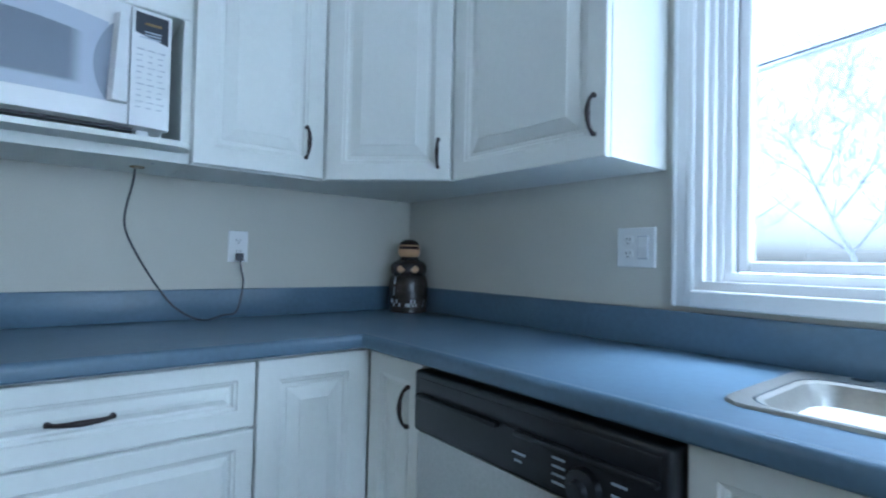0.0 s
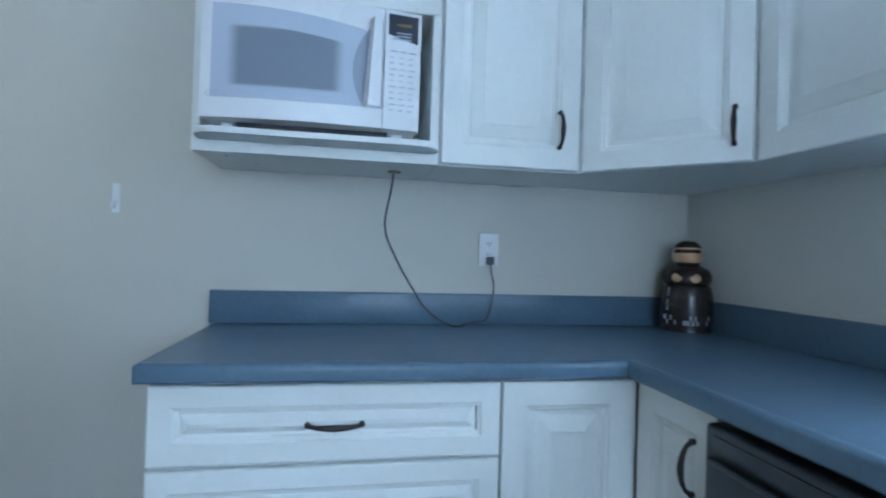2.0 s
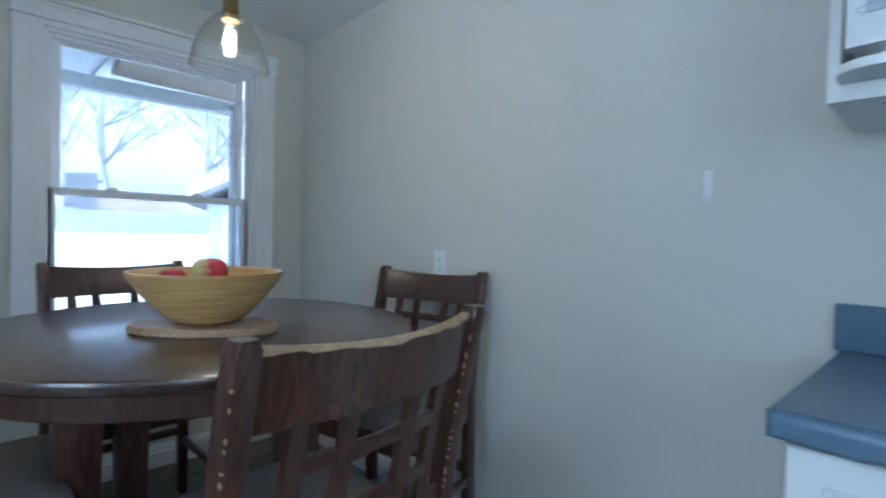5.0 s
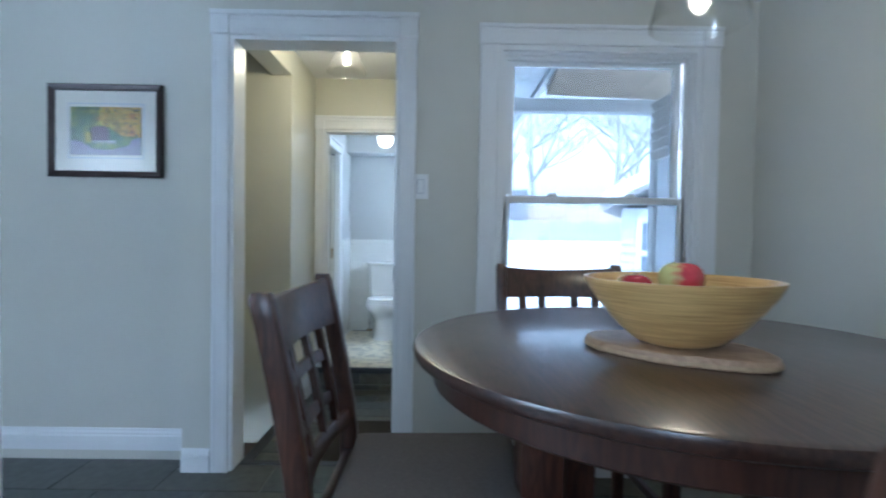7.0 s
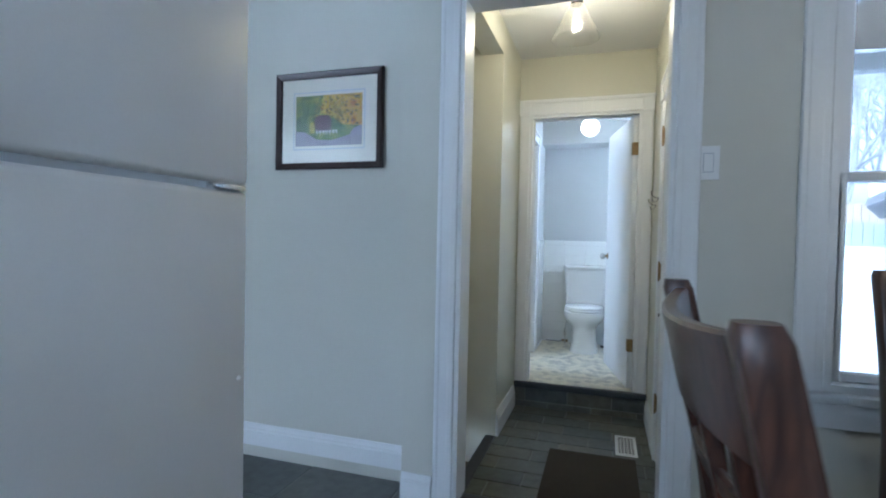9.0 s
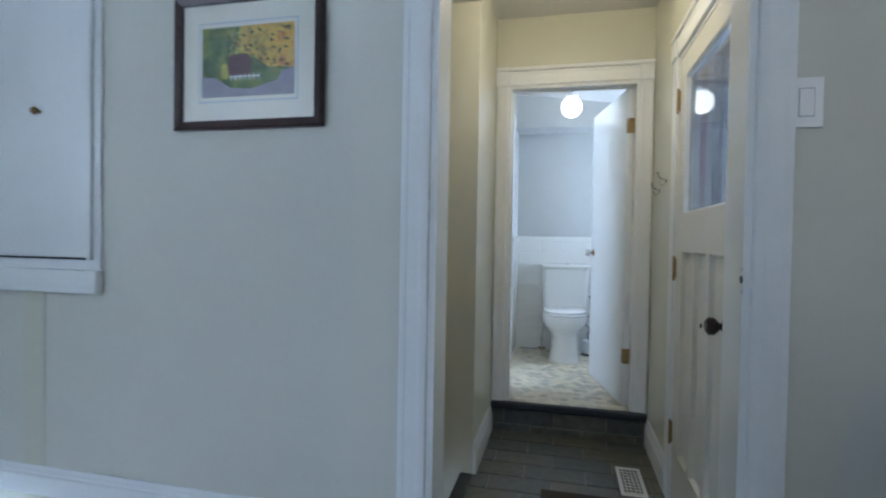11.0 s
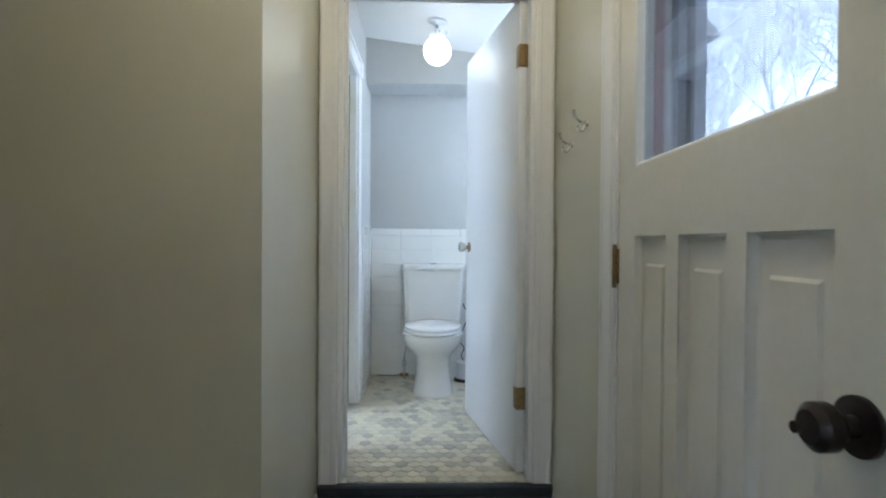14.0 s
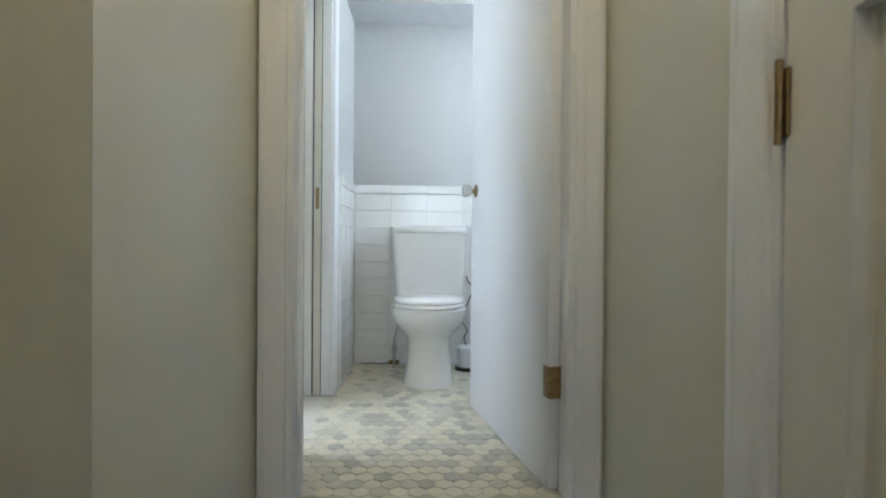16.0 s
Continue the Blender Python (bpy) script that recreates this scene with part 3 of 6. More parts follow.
def casing(name, u0, u1, z0, z1, place, width, label, proud=0.018, head=0.11, far=None):
    """Flat moulded trim round an opening: two legs with a bead, a head with corner blocks. place(u, out, z) gives the world point."""
    c = thing(name, label, "trim", kind="structure")

    relief = ((0.0, 0.0), (0.0, 0.72), (0.04, 0.96), (0.08, 1.0), (0.2, 1.0), (0.25, 0.9), (0.3, 0.88), (0.64, 0.88), (0.69, 0.9), (0.73, 0.96), (0.92, 0.96), (0.97, 0.88), (1.0, 0.7), (1.0, 0.0))

    def strip(pname, a0, a1, c0, c1, thick):
        rings = [[place(a, o, z) for a, z in ((a0, c0), (a1, c0), (a1, c1), (a0, c1))] for o in (0, thick * 0.8, thick)]
        ins = 0.004
        rings[2] = [place(a, thick, z) for a, z in ((a0 + ins, c0 + ins), (a1 - ins, c0 + ins), (a1 - ins, c1 - ins), (a0 + ins, c1 - ins))]
        part(pname, rings_mesh(rings), TRIM, c, "", False)

    def moulded(pname, outer, inner, e0, e1, thick, upright):
        """A moulding from its outer to its inner edge, run from e0 to e1."""
        rows = [[place(outer + (inner - outer) * f, thick * h, e) if upright else place(e, thick * h, outer + (inner - outer) * f) for f, h in relief] for e in (e0, e1)]
        part(pname, rings_mesh(rows), TRIM, c, "", False)
    far = far or width
    for s0, s1 in ((u0 - width, u0), (u1 + far, u1)):
        moulded("casing_leg", s0, s1, z0, z1, proud, True)
    moulded("casing_head", z1 + head * 0.78, z1, u0 - width * 0.995, u1 + far * 0.995, proud + 0.003, False)
    strip("casing_cap", u0 - width - 0.008, u1 + far + 0.008, z1 + head * 0.78, z1 + head, proud + 0.012)
    strip("corner_block", u0 - width - 0.005, u0 + 0.002, z1 - 0.002, z1 + head * 0.8, proud + 0.009)
    strip("corner_block", u1 - 0.002, u1 + far + 0.005, z1 - 0.002, z1 + head * 0.8, proud + 0.009)
    return c


at_west = lambda u, o, z: (W + o, u, z)
at_east = lambda u, o, z: (E - o, u, z)
at_end = lambda u, o, z: (HX + o, u, z)
at_hall = lambda u, o, z: (u, HN - o, z)
casing("door_casing", dy0, dy1, 0.0, dz, at_west, 0.08, "white painted casing round the hall doorway")
b = bmesh.new()
box(b, w0 - 0.004, W + 0.006, dy0 - 0.002, dy0 + 0.018, HZ + 0.19, dz)
box(b, w0 - 0.004, W + 0.006, dy1 - 0.018, dy1 + 0.002, HZ + 0.19, dz)
box(b, w0 - 0.004, W + 0.006, dy0 + 0.018, dy1 - 0.018, dz - 0.018, dz + 0.002)
structure("door_jamb", b, TRIM, "white painted doorway lining", "trim")
casing("bath_door_casing", b0, b1, 0.0, bz, at_end, 0.074, "white painted casing round bathroom doorway", head=0.115)
b = bmesh.new()
box(b, HX - 0.115, HX + 0.006, b0 - 0.002, b0 + 0.018, 0.004, bz)
box(b, HX - 0.115, HX + 0.006, b1 - 0.018, b1 + 0.002, 0.004, bz)
box(b, HX - 0.115, HX + 0.006, b0 + 0.018, b1 - 0.018, bz - 0.018, bz + 0.002)
box(b, HX - 0.06, HX - 0.045, b0 + 0.018, b0 + 0.03, 0.004, bz - 0.018)
box(b, HX - 0.06, HX - 0.045, b0 + 0.03, b1 - 0.018, bz - 0.03, bz - 0.018)
structure("bath_door_jamb", b, TRIM, "white painted bathroom door lining with stop", "trim")
casing("outside_door_casing", ex0, ex1, HZ, exz, at_hall, 0.088, "cream painted casing round the outside door", far=0.05)
b = bmesh.new()
box(b, ex0 - 0.002, ex0 + 0.018, HN - 0.006, HN + 0.132, HZ, exz)
box(b, ex1 - 0.018, ex1 + 0.002, HN - 0.006, HN + 0.132, HZ, exz)
box(b, ex0 + 0.018, ex1 - 0.018, HN - 0.006, HN + 0.132, exz - 0.018, exz + 0.002)
structure("outside_door_jamb", b, TRIM, "cream painted outside door lining", "trim")


# ---- windows ----
def sash(parent, name, u0, u1, z0, z1, o0, o1, place, rail, glass=None):
    def bar(pname, a0, a1, c0, c1, up=None):
        k = 0.005
        rings = [[place(a, o, z) for a, z in ((a0, c0), (a1, c0), (a1, c1), (a0, c1))] for o in (o0, o1 - k)]
        rings.append([place(a, o1, z) for a, z in ((a0 + k, c0 + k), (a1 - k, c0 + k), (a1 - k, c1 - k), (a0 + k, c1 - k))])
        return part(pname, rings_mesh(rings), TRIM, up or parent, "", False)
    f = bar("sash_stile", u0, u0 + rail, z0, z1)
    bar("sash_stile", u1 - rail, u1, z0, z1)
    bar("sash_rail", u0 + rail, u1 - rail, z0, z0 + rail)
    bar("sash_rail", u0 + rail, u1 - rail, z1 - rail, z1)
    mid = (o0 + o1) / 2
    pane = part("pane", rings_mesh([[place(a, o, z) for a, z in ((u0 + rail, z0 + rail), (u1 - rail, z0 + rail), (u1 - rail, z1 - rail), (u0 + rail, z1 - rail))] for o in (mid - 0.002, mid + 0.002)]), glass or DIMGLASS, parent, "glass pane of the sash", False)
    pane.visible_shadow = False


def window(name, u0, u1, z0, z1, place, depth, label, double):
    win = thing(name, label, "window", kind="structure")

    def fr(pname, a0, a1, c0, c1, o0, o1):
        rings = [[place(a, o, z) for a, z in ((a0, c0), (a1, c0), (a1, c1), (a0, c1))] for o in (o0, o1)]
        part(pname, rings_mesh(rings), TRIM, win, "", False)
    t = 0.022
    fr("window_frame", u0 - 0.001, u0 + t, z0, z1, -depth, 0.006)
    fr("window_frame", u1 - t, u1 + 0.001, z0, z1, -depth, 0.006)
    fr("window_frame", u0 + t, u1 - t, z1 - t, z1 + 0.001, -depth, 0.006)
    fr("window_frame", u0 + t, u1 - t, z0 - 0.001, z0 + t, -depth, 0.006)
    for k, (oo, w) in enumerate(((-0.02, 0.014), (-0.045, 0.028))):
        fr("stop_bead", u0 + t, u0 + t + w, z0 + t, z1 - t, oo - 0.02, oo)
        fr("stop_bead", u1 - t - w, u1 - t, z0 + t, z1 - t, oo - 0.02, oo)
        fr("stop_bead", u0 + t + w, u1 - t - w, z1 - t - w, z1 - t, oo - 0.02, oo)
    return win, fr


win, fr = window("window_1", vy0, vy1, vz0, vz1, at_west, 0.128, "white double-hung dining window with two sashes", True)
zm = 1.30
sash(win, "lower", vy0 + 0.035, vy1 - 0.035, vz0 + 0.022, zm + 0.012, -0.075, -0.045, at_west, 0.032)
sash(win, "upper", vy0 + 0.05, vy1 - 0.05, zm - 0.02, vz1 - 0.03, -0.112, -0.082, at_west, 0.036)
for u in (1.05, 1.42):
    b = lathe([(0.003, 0), (0.024, 0), (0.024, 0.008), (0.014, 0.016), (0.004, 0.018)], 14)
    b.transform(Matrix.Translation((W - 0.058, u, zm + 0.012)))
    part("sash_lock", b, TRIM, win, "white sash lock")
casing("window_casing", vy0, vy1, vz0, vz1, at_west, 0.085, "white painted casing round dining window", head=0.092)
c = thing("window_sill", "white painted window stool and apron", "trim", kind="structure")
part("sill", slab(W, W + 0.045, vy0 - 0.1, vy1 + 0.1, vz0 - 0.03, vz0 - 0.002, 0.006), TRIM, c)
part("apron", slab(W, W + 0.018, vy0 - 0.085, vy1 + 0.085, vz0 - 0.115, vz0 - 0.031, 0.004), TRIM, c)

win, fr = window("window_2", wy0, wy1, wz0, wz1, at_east, 0.148, "white casement window over the kitchen sink", False)
fr("window_frame", wy1 - 0.068, wy1 - 0.022, wz0 + 0.022, wz1 - 0.022, -0.11, -0.055)
fr("window_frame", wy0 + 0.022, wy0 + 0.055, wz0 + 0.022, wz1 - 0.022, -0.11, -0.055)
fr("window_frame", wy0 + 0.055, wy1 - 0.068, wz0 + 0.022, wz0 + 0.045, -0.11, -0.055)
fr("window_frame", wy0 + 0.055, wy1 - 0.068, wz1 - 0.045, wz1 - 0.022, -0.11, -0.055)
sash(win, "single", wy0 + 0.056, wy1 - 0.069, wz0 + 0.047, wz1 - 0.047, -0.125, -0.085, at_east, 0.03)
casing("kitchen_window_casing", wy0, wy1, wz0 - 0.045, wz1, at_east, 0.057, "white painted casing round kitchen window", head=0.1)
structure("kitchen_sill", slab(E - 0.03, E, wy0, wy1, wz0 - 0.045, wz0 - 0.001, 0.005), TRIM, "white painted kitchen window sill", "trim")
win, fr = window("window_3", -6.68, -5.35, 0.95, 2.0, lambda u, o, z: (u, BN - o, z), 0.118, "white framed bathroom window with glass", False)
sash(win, "single", -6.65, -5.38, 0.98, 1.97, -0.09, -0.06, lambda u, o, z: (u, BN - o, z), 0.035, PICGLASS)

# ---- kitchen ----
def arched_pull(parent, at, length, vertical, label="dark bronze bow handle"):
    """A bow pull with two feet on the front at y=0."""
    pts, rad = [], []
    for i in range(13):
        s = i / 12 * 2 - 1
        out = -0.006 - 0.024 * (1 - s * s) ** 0.6
        a = s * length / 2
        pts.append((at[0], out, at[1] + a) if vertical else (at[0] + a, out, at[1]))
        rad.append(0.0042 + 0.003 * (1 - abs(s)) + (0.002 if abs(s) > 0.9 else 0))
    part("handle", tube(pts, rad, 10), BRONZE, parent, label)
    for s in (-1, 1):
        a = s * length / 2
        c = (at[0], 0.0, at[1] + a) if vertical else (at[0] + a, 0.0, at[1])
        part("handle_foot", tube([c, (c[0], -0.009, c[2])], 0.0065, 10), BRONZE, parent)


DOOR_STEPS = [(0.056, 0.0), (0.059, 0.004), (0.066, 0.006), (0.071, 0.014), (0.082, 0.015), (0.085, 0.012), (0.116, 0.002), (0.119, 0.0)]
DRAWER_STEPS = [(0.044, 0.0), (0.047, 0.004), (0.053, 0.006), (0.057, 0.014), (0.062, 0.015), (0.064, 0.012), (0.076, 0.002), (0.078, 0.0)]


def cabinet_front(parent, name, x0, x1, z0, z1, steps, handle=None, thick=0.02):
    d = part(name, raised_panel(x0, x1, z0, z1, thick, steps), CABINET, parent, "", False)
    if handle:
        arched_pull(d, *handle)
    return d


def base_body(c, w, depth, lo=0.1, hi=0.866):
    part("body", slab(0.001, w - 0.001, 0.021, depth, lo, hi), CABINET, c, "", False)
    part("toe_kick", slab(0.001, w - 0.001, 0.08, depth, 0.0, lo - 0.001), CABINET, c, "", False)


CF = 1.387     # base fronts on the north run
c = thing("base_cabinet", "white raised-panel drawer cabinet under blue counter", "cabinet", (-0.679, CF, 0), 0, "base cabinets")
base_body(c, 0.747, 0.575)
cabinet_front(c, "drawer", 0.0, 0.745, 0.692, 0.857, DRAWER_STEPS, ((0.376, 0.772), 0.115, False))
cabinet_front(c, "drawer", 0.0, 0.745, 0.395, 0.682, DRAWER_STEPS, ((0.376, 0.57), 0.115, False))
cabinet_front(c, "drawer", 0.0, 0.745, 0.105, 0.39, DRAWER_STEPS, ((0.376, 0.28), 0.115, False))
c = thing("base_cabinet", "white raised-panel corner cabinet door under counter", "cabinet", (0.069, CF, 0), 0, "base cabinets")
base_body(c, 0.337, 0.575)
cabinet_front(c, "door", 0.003, 0.325, 0.105, 0.857, DOOR_STEPS)
part("filler_strip", slab(0.3255, 0.336, 0.004, 0.021, 0.105, 0.857), CABINET, c, "", False)
EF = 0.407     # base fronts on the east run
c = thing("base_cabinet", "narrow white corner cabinet with bow handle", "cabinet", (EF, 1.386, 0), -90, "base cabinets")
base_body(c, 0.272, 0.54)
cabinet_front(c, "door", 0.002, 0.269, 0.105, 0.857, DOOR_STEPS, ((0.206, 0.733), 0.105, True))

c = thing("dishwasher", "dishwasher with black control panel and steel door", "dishwasher", (EF, 1.113, 0), -90)
part("body", slab(0.004, 0.676, 0.04, 0.53, 0.1, 0.866), BLACKPLASTIC, c, "", False)
part("door", slab(0.004, 0.676, -0.022, 0.038, 0.11, 0.695, 0.008), STAINLESS, c, "brushed grey steel door")
p = part("control_panel", slab(0.004, 0.676, -0.034, 0.038, 0.699, 0.852, 0.010, 3), BLACKPLASTIC, c, "glossy black control panel")
part("handle_recess", slab(0.03, 0.66, -0.037, -0.033, 0.795, 0.835, 0.002), BLACKPLASTIC, p)
part("handle_lip", slab(0.03, 0.31, -0.050, -0.034, 0.786, 0.797, 0.003), BLACKPLASTIC, p)
part("handle_lip", slab(0.36, 0.66, -0.050, -0.034, 0.786, 0.797, 0.003), BLACKPLASTIC, p)
dial = lathe([(0.004, 0), (0.036, 0), (0.033, 0.014), (0.018, 0.018), (0.014, 0.03), (0.003, 0.031)], 24)
dial.transform(Matrix.Translation((0.520, -0.034, 0.738)) @ Matrix.Rotation(radians(90), 4, "X"))
part("dial", dial, BLACKPLASTIC, p, "round black timer dial")
for x, z, w in ((0.36, 0.735, 0.035), (0.365, 0.72, 0.02), (0.46, 0.755, 0.03), (0.46, 0.74, 0.03), (0.46, 0.725, 0.03), (0.46, 0.71, 0.03), (0.585, 0.75, 0.03), (0.585, 0.73, 0.03), (0.585, 0.71, 0.03)):
    part("printed_bar", slab(x - 0.012, x - 0.012 + w, -0.0352, -0.0339, z + 0.012, z + 0.0165), GREYPRINT, p, "", False)
c = thing("base_cabinet", "white raised-panel sink cabinet under counter", "cabinet", (EF, 0.434, 0), -90, "base cabinets")
base_body(c, 0.9, 0.54)
cabinet_front(c, "drawer_front", 0.004, 0.447, 0.7, 0.857, DRAWER_STEPS)
cabinet_front(c, "drawer_front", 0.453, 0.896, 0.7, 0.857, DRAWER_STEPS)
cabinet_front(c, "door", 0.004, 0.447, 0.105, 0.694, DOOR_STEPS, ((0.40, 0.6), 0.125, True))
cabinet_front(c, "door", 0.453, 0.896, 0.105, 0.694, DOOR_STEPS, ((0.50, 0.6), 0.125, True))
c = thing("base_cabinet", "white raised-panel end cabinet under counter", "cabinet", (EF, -0.469, 0), -90, "base cabinets")
base_body(c, 0.45, 0.54)
cabinet_front(c, "door", 0.004, 0.446, 0.105, 0.857, DOOR_STEPS, ((0.05, 0.765), 0.125, True))

# worktop: L-shaped, rolled front edge, with a hole for the sink
CT, CB = 0.906, 0.867
worktop = thing("worktop", "blue laminate L-shaped worktop with rolled edge", "worktop", (0, 0, 0))
cy, cx = 1.362, 0.366


def edge_profile():
    pts = [(0.03, CB + 0.002), (0.004, CB + 0.001), (0.0, CB + 0.006), (0.0, CT - 0.014)]
    pts += [(0.012 - 0.012 * math.cos(radians(a)), CT - 0.012 + 0.0145 * math.sin(radians(a))) for a in (25, 50, 75, 100)]
    return pts + [(0.03, CT)]


sx0, sx1, sy0, sy1 = 0.528, 0.880, -0.36, 0.402   # sink cut-out
b = bmesh.new()
box(b, -0.692, cx + 0.03, cy + 0.03, N - 0.003, CB, CT)
box(b, cx + 0.03, E - 0.003, sy1, N - 0.003, CB, CT)
box(b, cx + 0.03, sx0, sy0, sy1, CB, CT)
box(b, sx1, E - 0.003, sy0, sy1, CB, CT)
box(b, cx + 0.03, E - 0.003, -0.93, sy0, CB, CT)
bmesh.ops.remove_doubles(b, verts=b.verts, dist=0.0001)
part("top", b, LAMINATE, worktop, "", False)
loops = [[(-0.692, cy + a, z) for a, z in edge_profile()], [(cx + a, cy + a, z) for a, z in edge_profile()], [(cx + a, -0.93, z) for a, z in edge_profile()]]
part("front_edge", rings_mesh(loops, closed=False, cap_start=False, cap_end=False), LAMINATE, worktop, "rolled blue front edge")
part("end_strip", slab(-0.7, -0.6925, cy + 0.004, N - 0.003, CB, CT - 0.001, 0.002), LAMINATE, worktop, "", False)
part("backsplash", slab(-0.712, E - 0.024, N - 0.022, N - 0.002, CT + 0.0005, CT + 0.105, 0.005), LAMINATE, worktop, "blue laminate upstand")
part("backsplash", slab(E - 0.022, E - 0.002, -0.93, N - 0.003, CT + 0.0005, CT + 0.105, 0.005), LAMINATE, worktop, "blue laminate upstand")

c = thing("kitchen_sink", "stainless steel double sink set in worktop", "sink", ((sx0 + sx1) / 2, (sy0 + sy1) / 2, CT))


def rounded(x0, x1, y0, y1, r, z, n=6):
    pts = []
    for cx_, cy_, a0 in ((x1 - r, y1 - r, 0), (x0 + r, y1 - r, 90), (x0 + r, y0 + r, 180), (x1 - r, y0 + r, 270)):
        pts += [(cx_ + r * math.cos(radians(a0 + 90 * i / n)), cy_ + r * math.sin(radians(a0 + 90 * i / n)), z) for i in range(n + 1)]
    return pts


hx, hy = (sx1 - sx0) / 2, (sy1 - sy0) / 2
for y0, y1 in ((0.01, hy - 0.012), (-hy + 0.012, -0.01)):
    part("bowl", rings_mesh([rounded(-hx - 0.005, hx - 0.04, y0 - 0.004, y1 + 0.004, 0.06, 0.004), rounded(-hx + 0.006, hx - 0.05, y0 + 0.006, y1 - 0.006, 0.055, 0.0), rounded(-hx + 0.014, hx - 0.06, y0 + 0.02, y1 - 0.02, 0.055, -0.03), rounded(-hx + 0.03, hx - 0.075, y0 + 0.03, y1 - 0.03, 0.06, -0.15), rounded(-hx + 0.06, hx - 0.1, y0 + 0.06, y1 - 0.06, 0.05, -0.165)], cap_start=False), STAINLESS, c)
b = rings_mesh([rounded(-hx - 0.03, hx + 0.03, -hy - 0.028, hy + 0.028, 0.05, 0.0005), rounded(-hx - 0.027, hx + 0.027, -hy - 0.025, hy + 0.025, 0.048, 0.006), rounded(-hx - 0.012, hx + 0.012, -hy - 0.01, hy + 0.01, 0.045, 0.006), rounded(-hx - 0.005, hx - 0.03, -hy + 0.004, hy - 0.004, 0.06, 0.004)], cap_start=False, cap_end=False)
part("rim", b, STAINLESS, c, "bright rounded steel rim")

# wall cabinets
UB, UF, UX = 1.391, 1.640, 0.662
UT = 2.19


def upper_body(c, w, depth, lo=0.0, hi=0.8):
    part("body", slab(0.001, w - 0.001, 0.021, depth, lo, hi), CABINET, c, "", False)


c = thing("wall_cabinet", "white raised-panel wall cabinet beside microwave", "cabinet", (-0.050, UF, UB), 0, "wall cabinets")
upper_body(c, 0.410, N - UF - 0.003)
cabinet_front(c, "door", 0.003, 0.407, 0.004, 0.79, DOOR_STEPS, ((0.345, 0.118), 0.1, True))
# diagonal corner unit
dx, dyy = 0.361, 1.328
ang = math.degrees(math.atan2(dyy - UF, UX - dx))
dl = math.hypot(UX - dx, UF - dyy)
c = thing("wall_cabinet", "white diagonal corner wall cabinet", "cabinet", (dx, UF, UB), ang, "wall cabinets")
inv = pose(dx, UF, UB, 0, 0, ang).inverted()
plan = [inv @ Vector((x, y, UB)) for x, y in ((dx, UF + 0.02), (UX + 0.02, dyy), (E - 0.003, dyy), (E - 0.003, N - 0.003), (dx, N - 0.003))]
part("body", rings_mesh([[(p.x, p.y, 0.001) for p in plan], [(p.x, p.y, 0.8) for p in plan]]), CABINET, c, "", False)
cabinet_front(c, "door", 0.004, dl - 0.004, 0.002, 0.79, DOOR_STEPS, ((dl - 0.045, 0.09), 0.09, True), 0.018)
c = thing("wall_cabinet", "white raised-panel wall cabinet beside window", "cabinet", (UX, dyy - 0.002, UB), -90, "wall cabinets")
ul = dyy - 0.752
upper_body(c, ul, E - UX - 0.003)
cabinet_front(c, "door", 0.003, ul - 0.003, -0.002, 0.79, DOOR_STEPS, ((ul - 0.035, 0.104), 0.095, True))

# open unit over the counter that holds the microwave
c = thing("microwave_cabinet", "white open wall unit with rounded microwave shelf", "cabinet", (-0.694, UF + 0.016, UB), 0)
mw_w, dp = 0.643, N - UF - 0.019
part("side_panel", slab(0.0, 0.018, 0.004, dp, 0.001, 0.8), CABINET, c, "", False)
part("side_panel", slab(mw_w - 0.024, mw_w, 0.004, dp, 0.001, 0.8), CABINET, c, "", False)
part("bottom_panel", slab(0.018, mw_w - 0.024, 0.004, dp, 0.001, 0.03), CABINET, c, "", False)
part("back_panel", slab(0.018, mw_w - 0.024, dp - 0.012, dp, 0.03, 0.8), CABINET, c, "", False)
part("divider", slab(0.018, mw_w - 0.024, 0.004, dp - 0.012, 0.418, 0.436), CABINET, c, "", False)
pts = [(0.018, dp - 0.013), (0.018, -0.005)]
pts += [(0.075 - 0.057 * math.cos(radians(a)), -0.03 - 0.06 * math.sin(radians(a))) for a in range(0, 91, 15)]
pts += [(mw_w - 0.065 + 0.057 * math.sin(radians(a)), -0.03 - 0.06 * math.cos(radians(a))) for a in range(0, 91, 15)]
pts += [(mw_w - 0.006, -0.005), (mw_w - 0.024, 0.0), (mw_w - 0.024, dp - 0.013)]
part("shelf", rings_mesh([[(x, y, z) for x, y in pts] for z in (0.031, 0.046)]), CABINET, c, "white shelf with rounded corners", False)
cabinet_front(c, "door", 0.003, 0.318, 0.416, 0.79, DOOR_STEPS)
cabinet_front(c, "door", 0.322, mw_w - 0.004, 0.416, 0.79, DOOR_STEPS)
for x, y in ((0.075, 0.06), (0.13, 0.17), (0.56, 0.07)):
    part("screw_head", slab(x - 0.004, x + 0.004, y - 0.004, y + 0.004, -0.0006, 0.002), GREYPRINT, c, "", False)
part("cord_grommet", lathe([(0.014, -0.002), (0.02, -0.002), (0.02, 0.003), (0.014, 0.003)], 18, (0.535, 0.165, 0), False), BRASS, c, "brown cord hole rim")

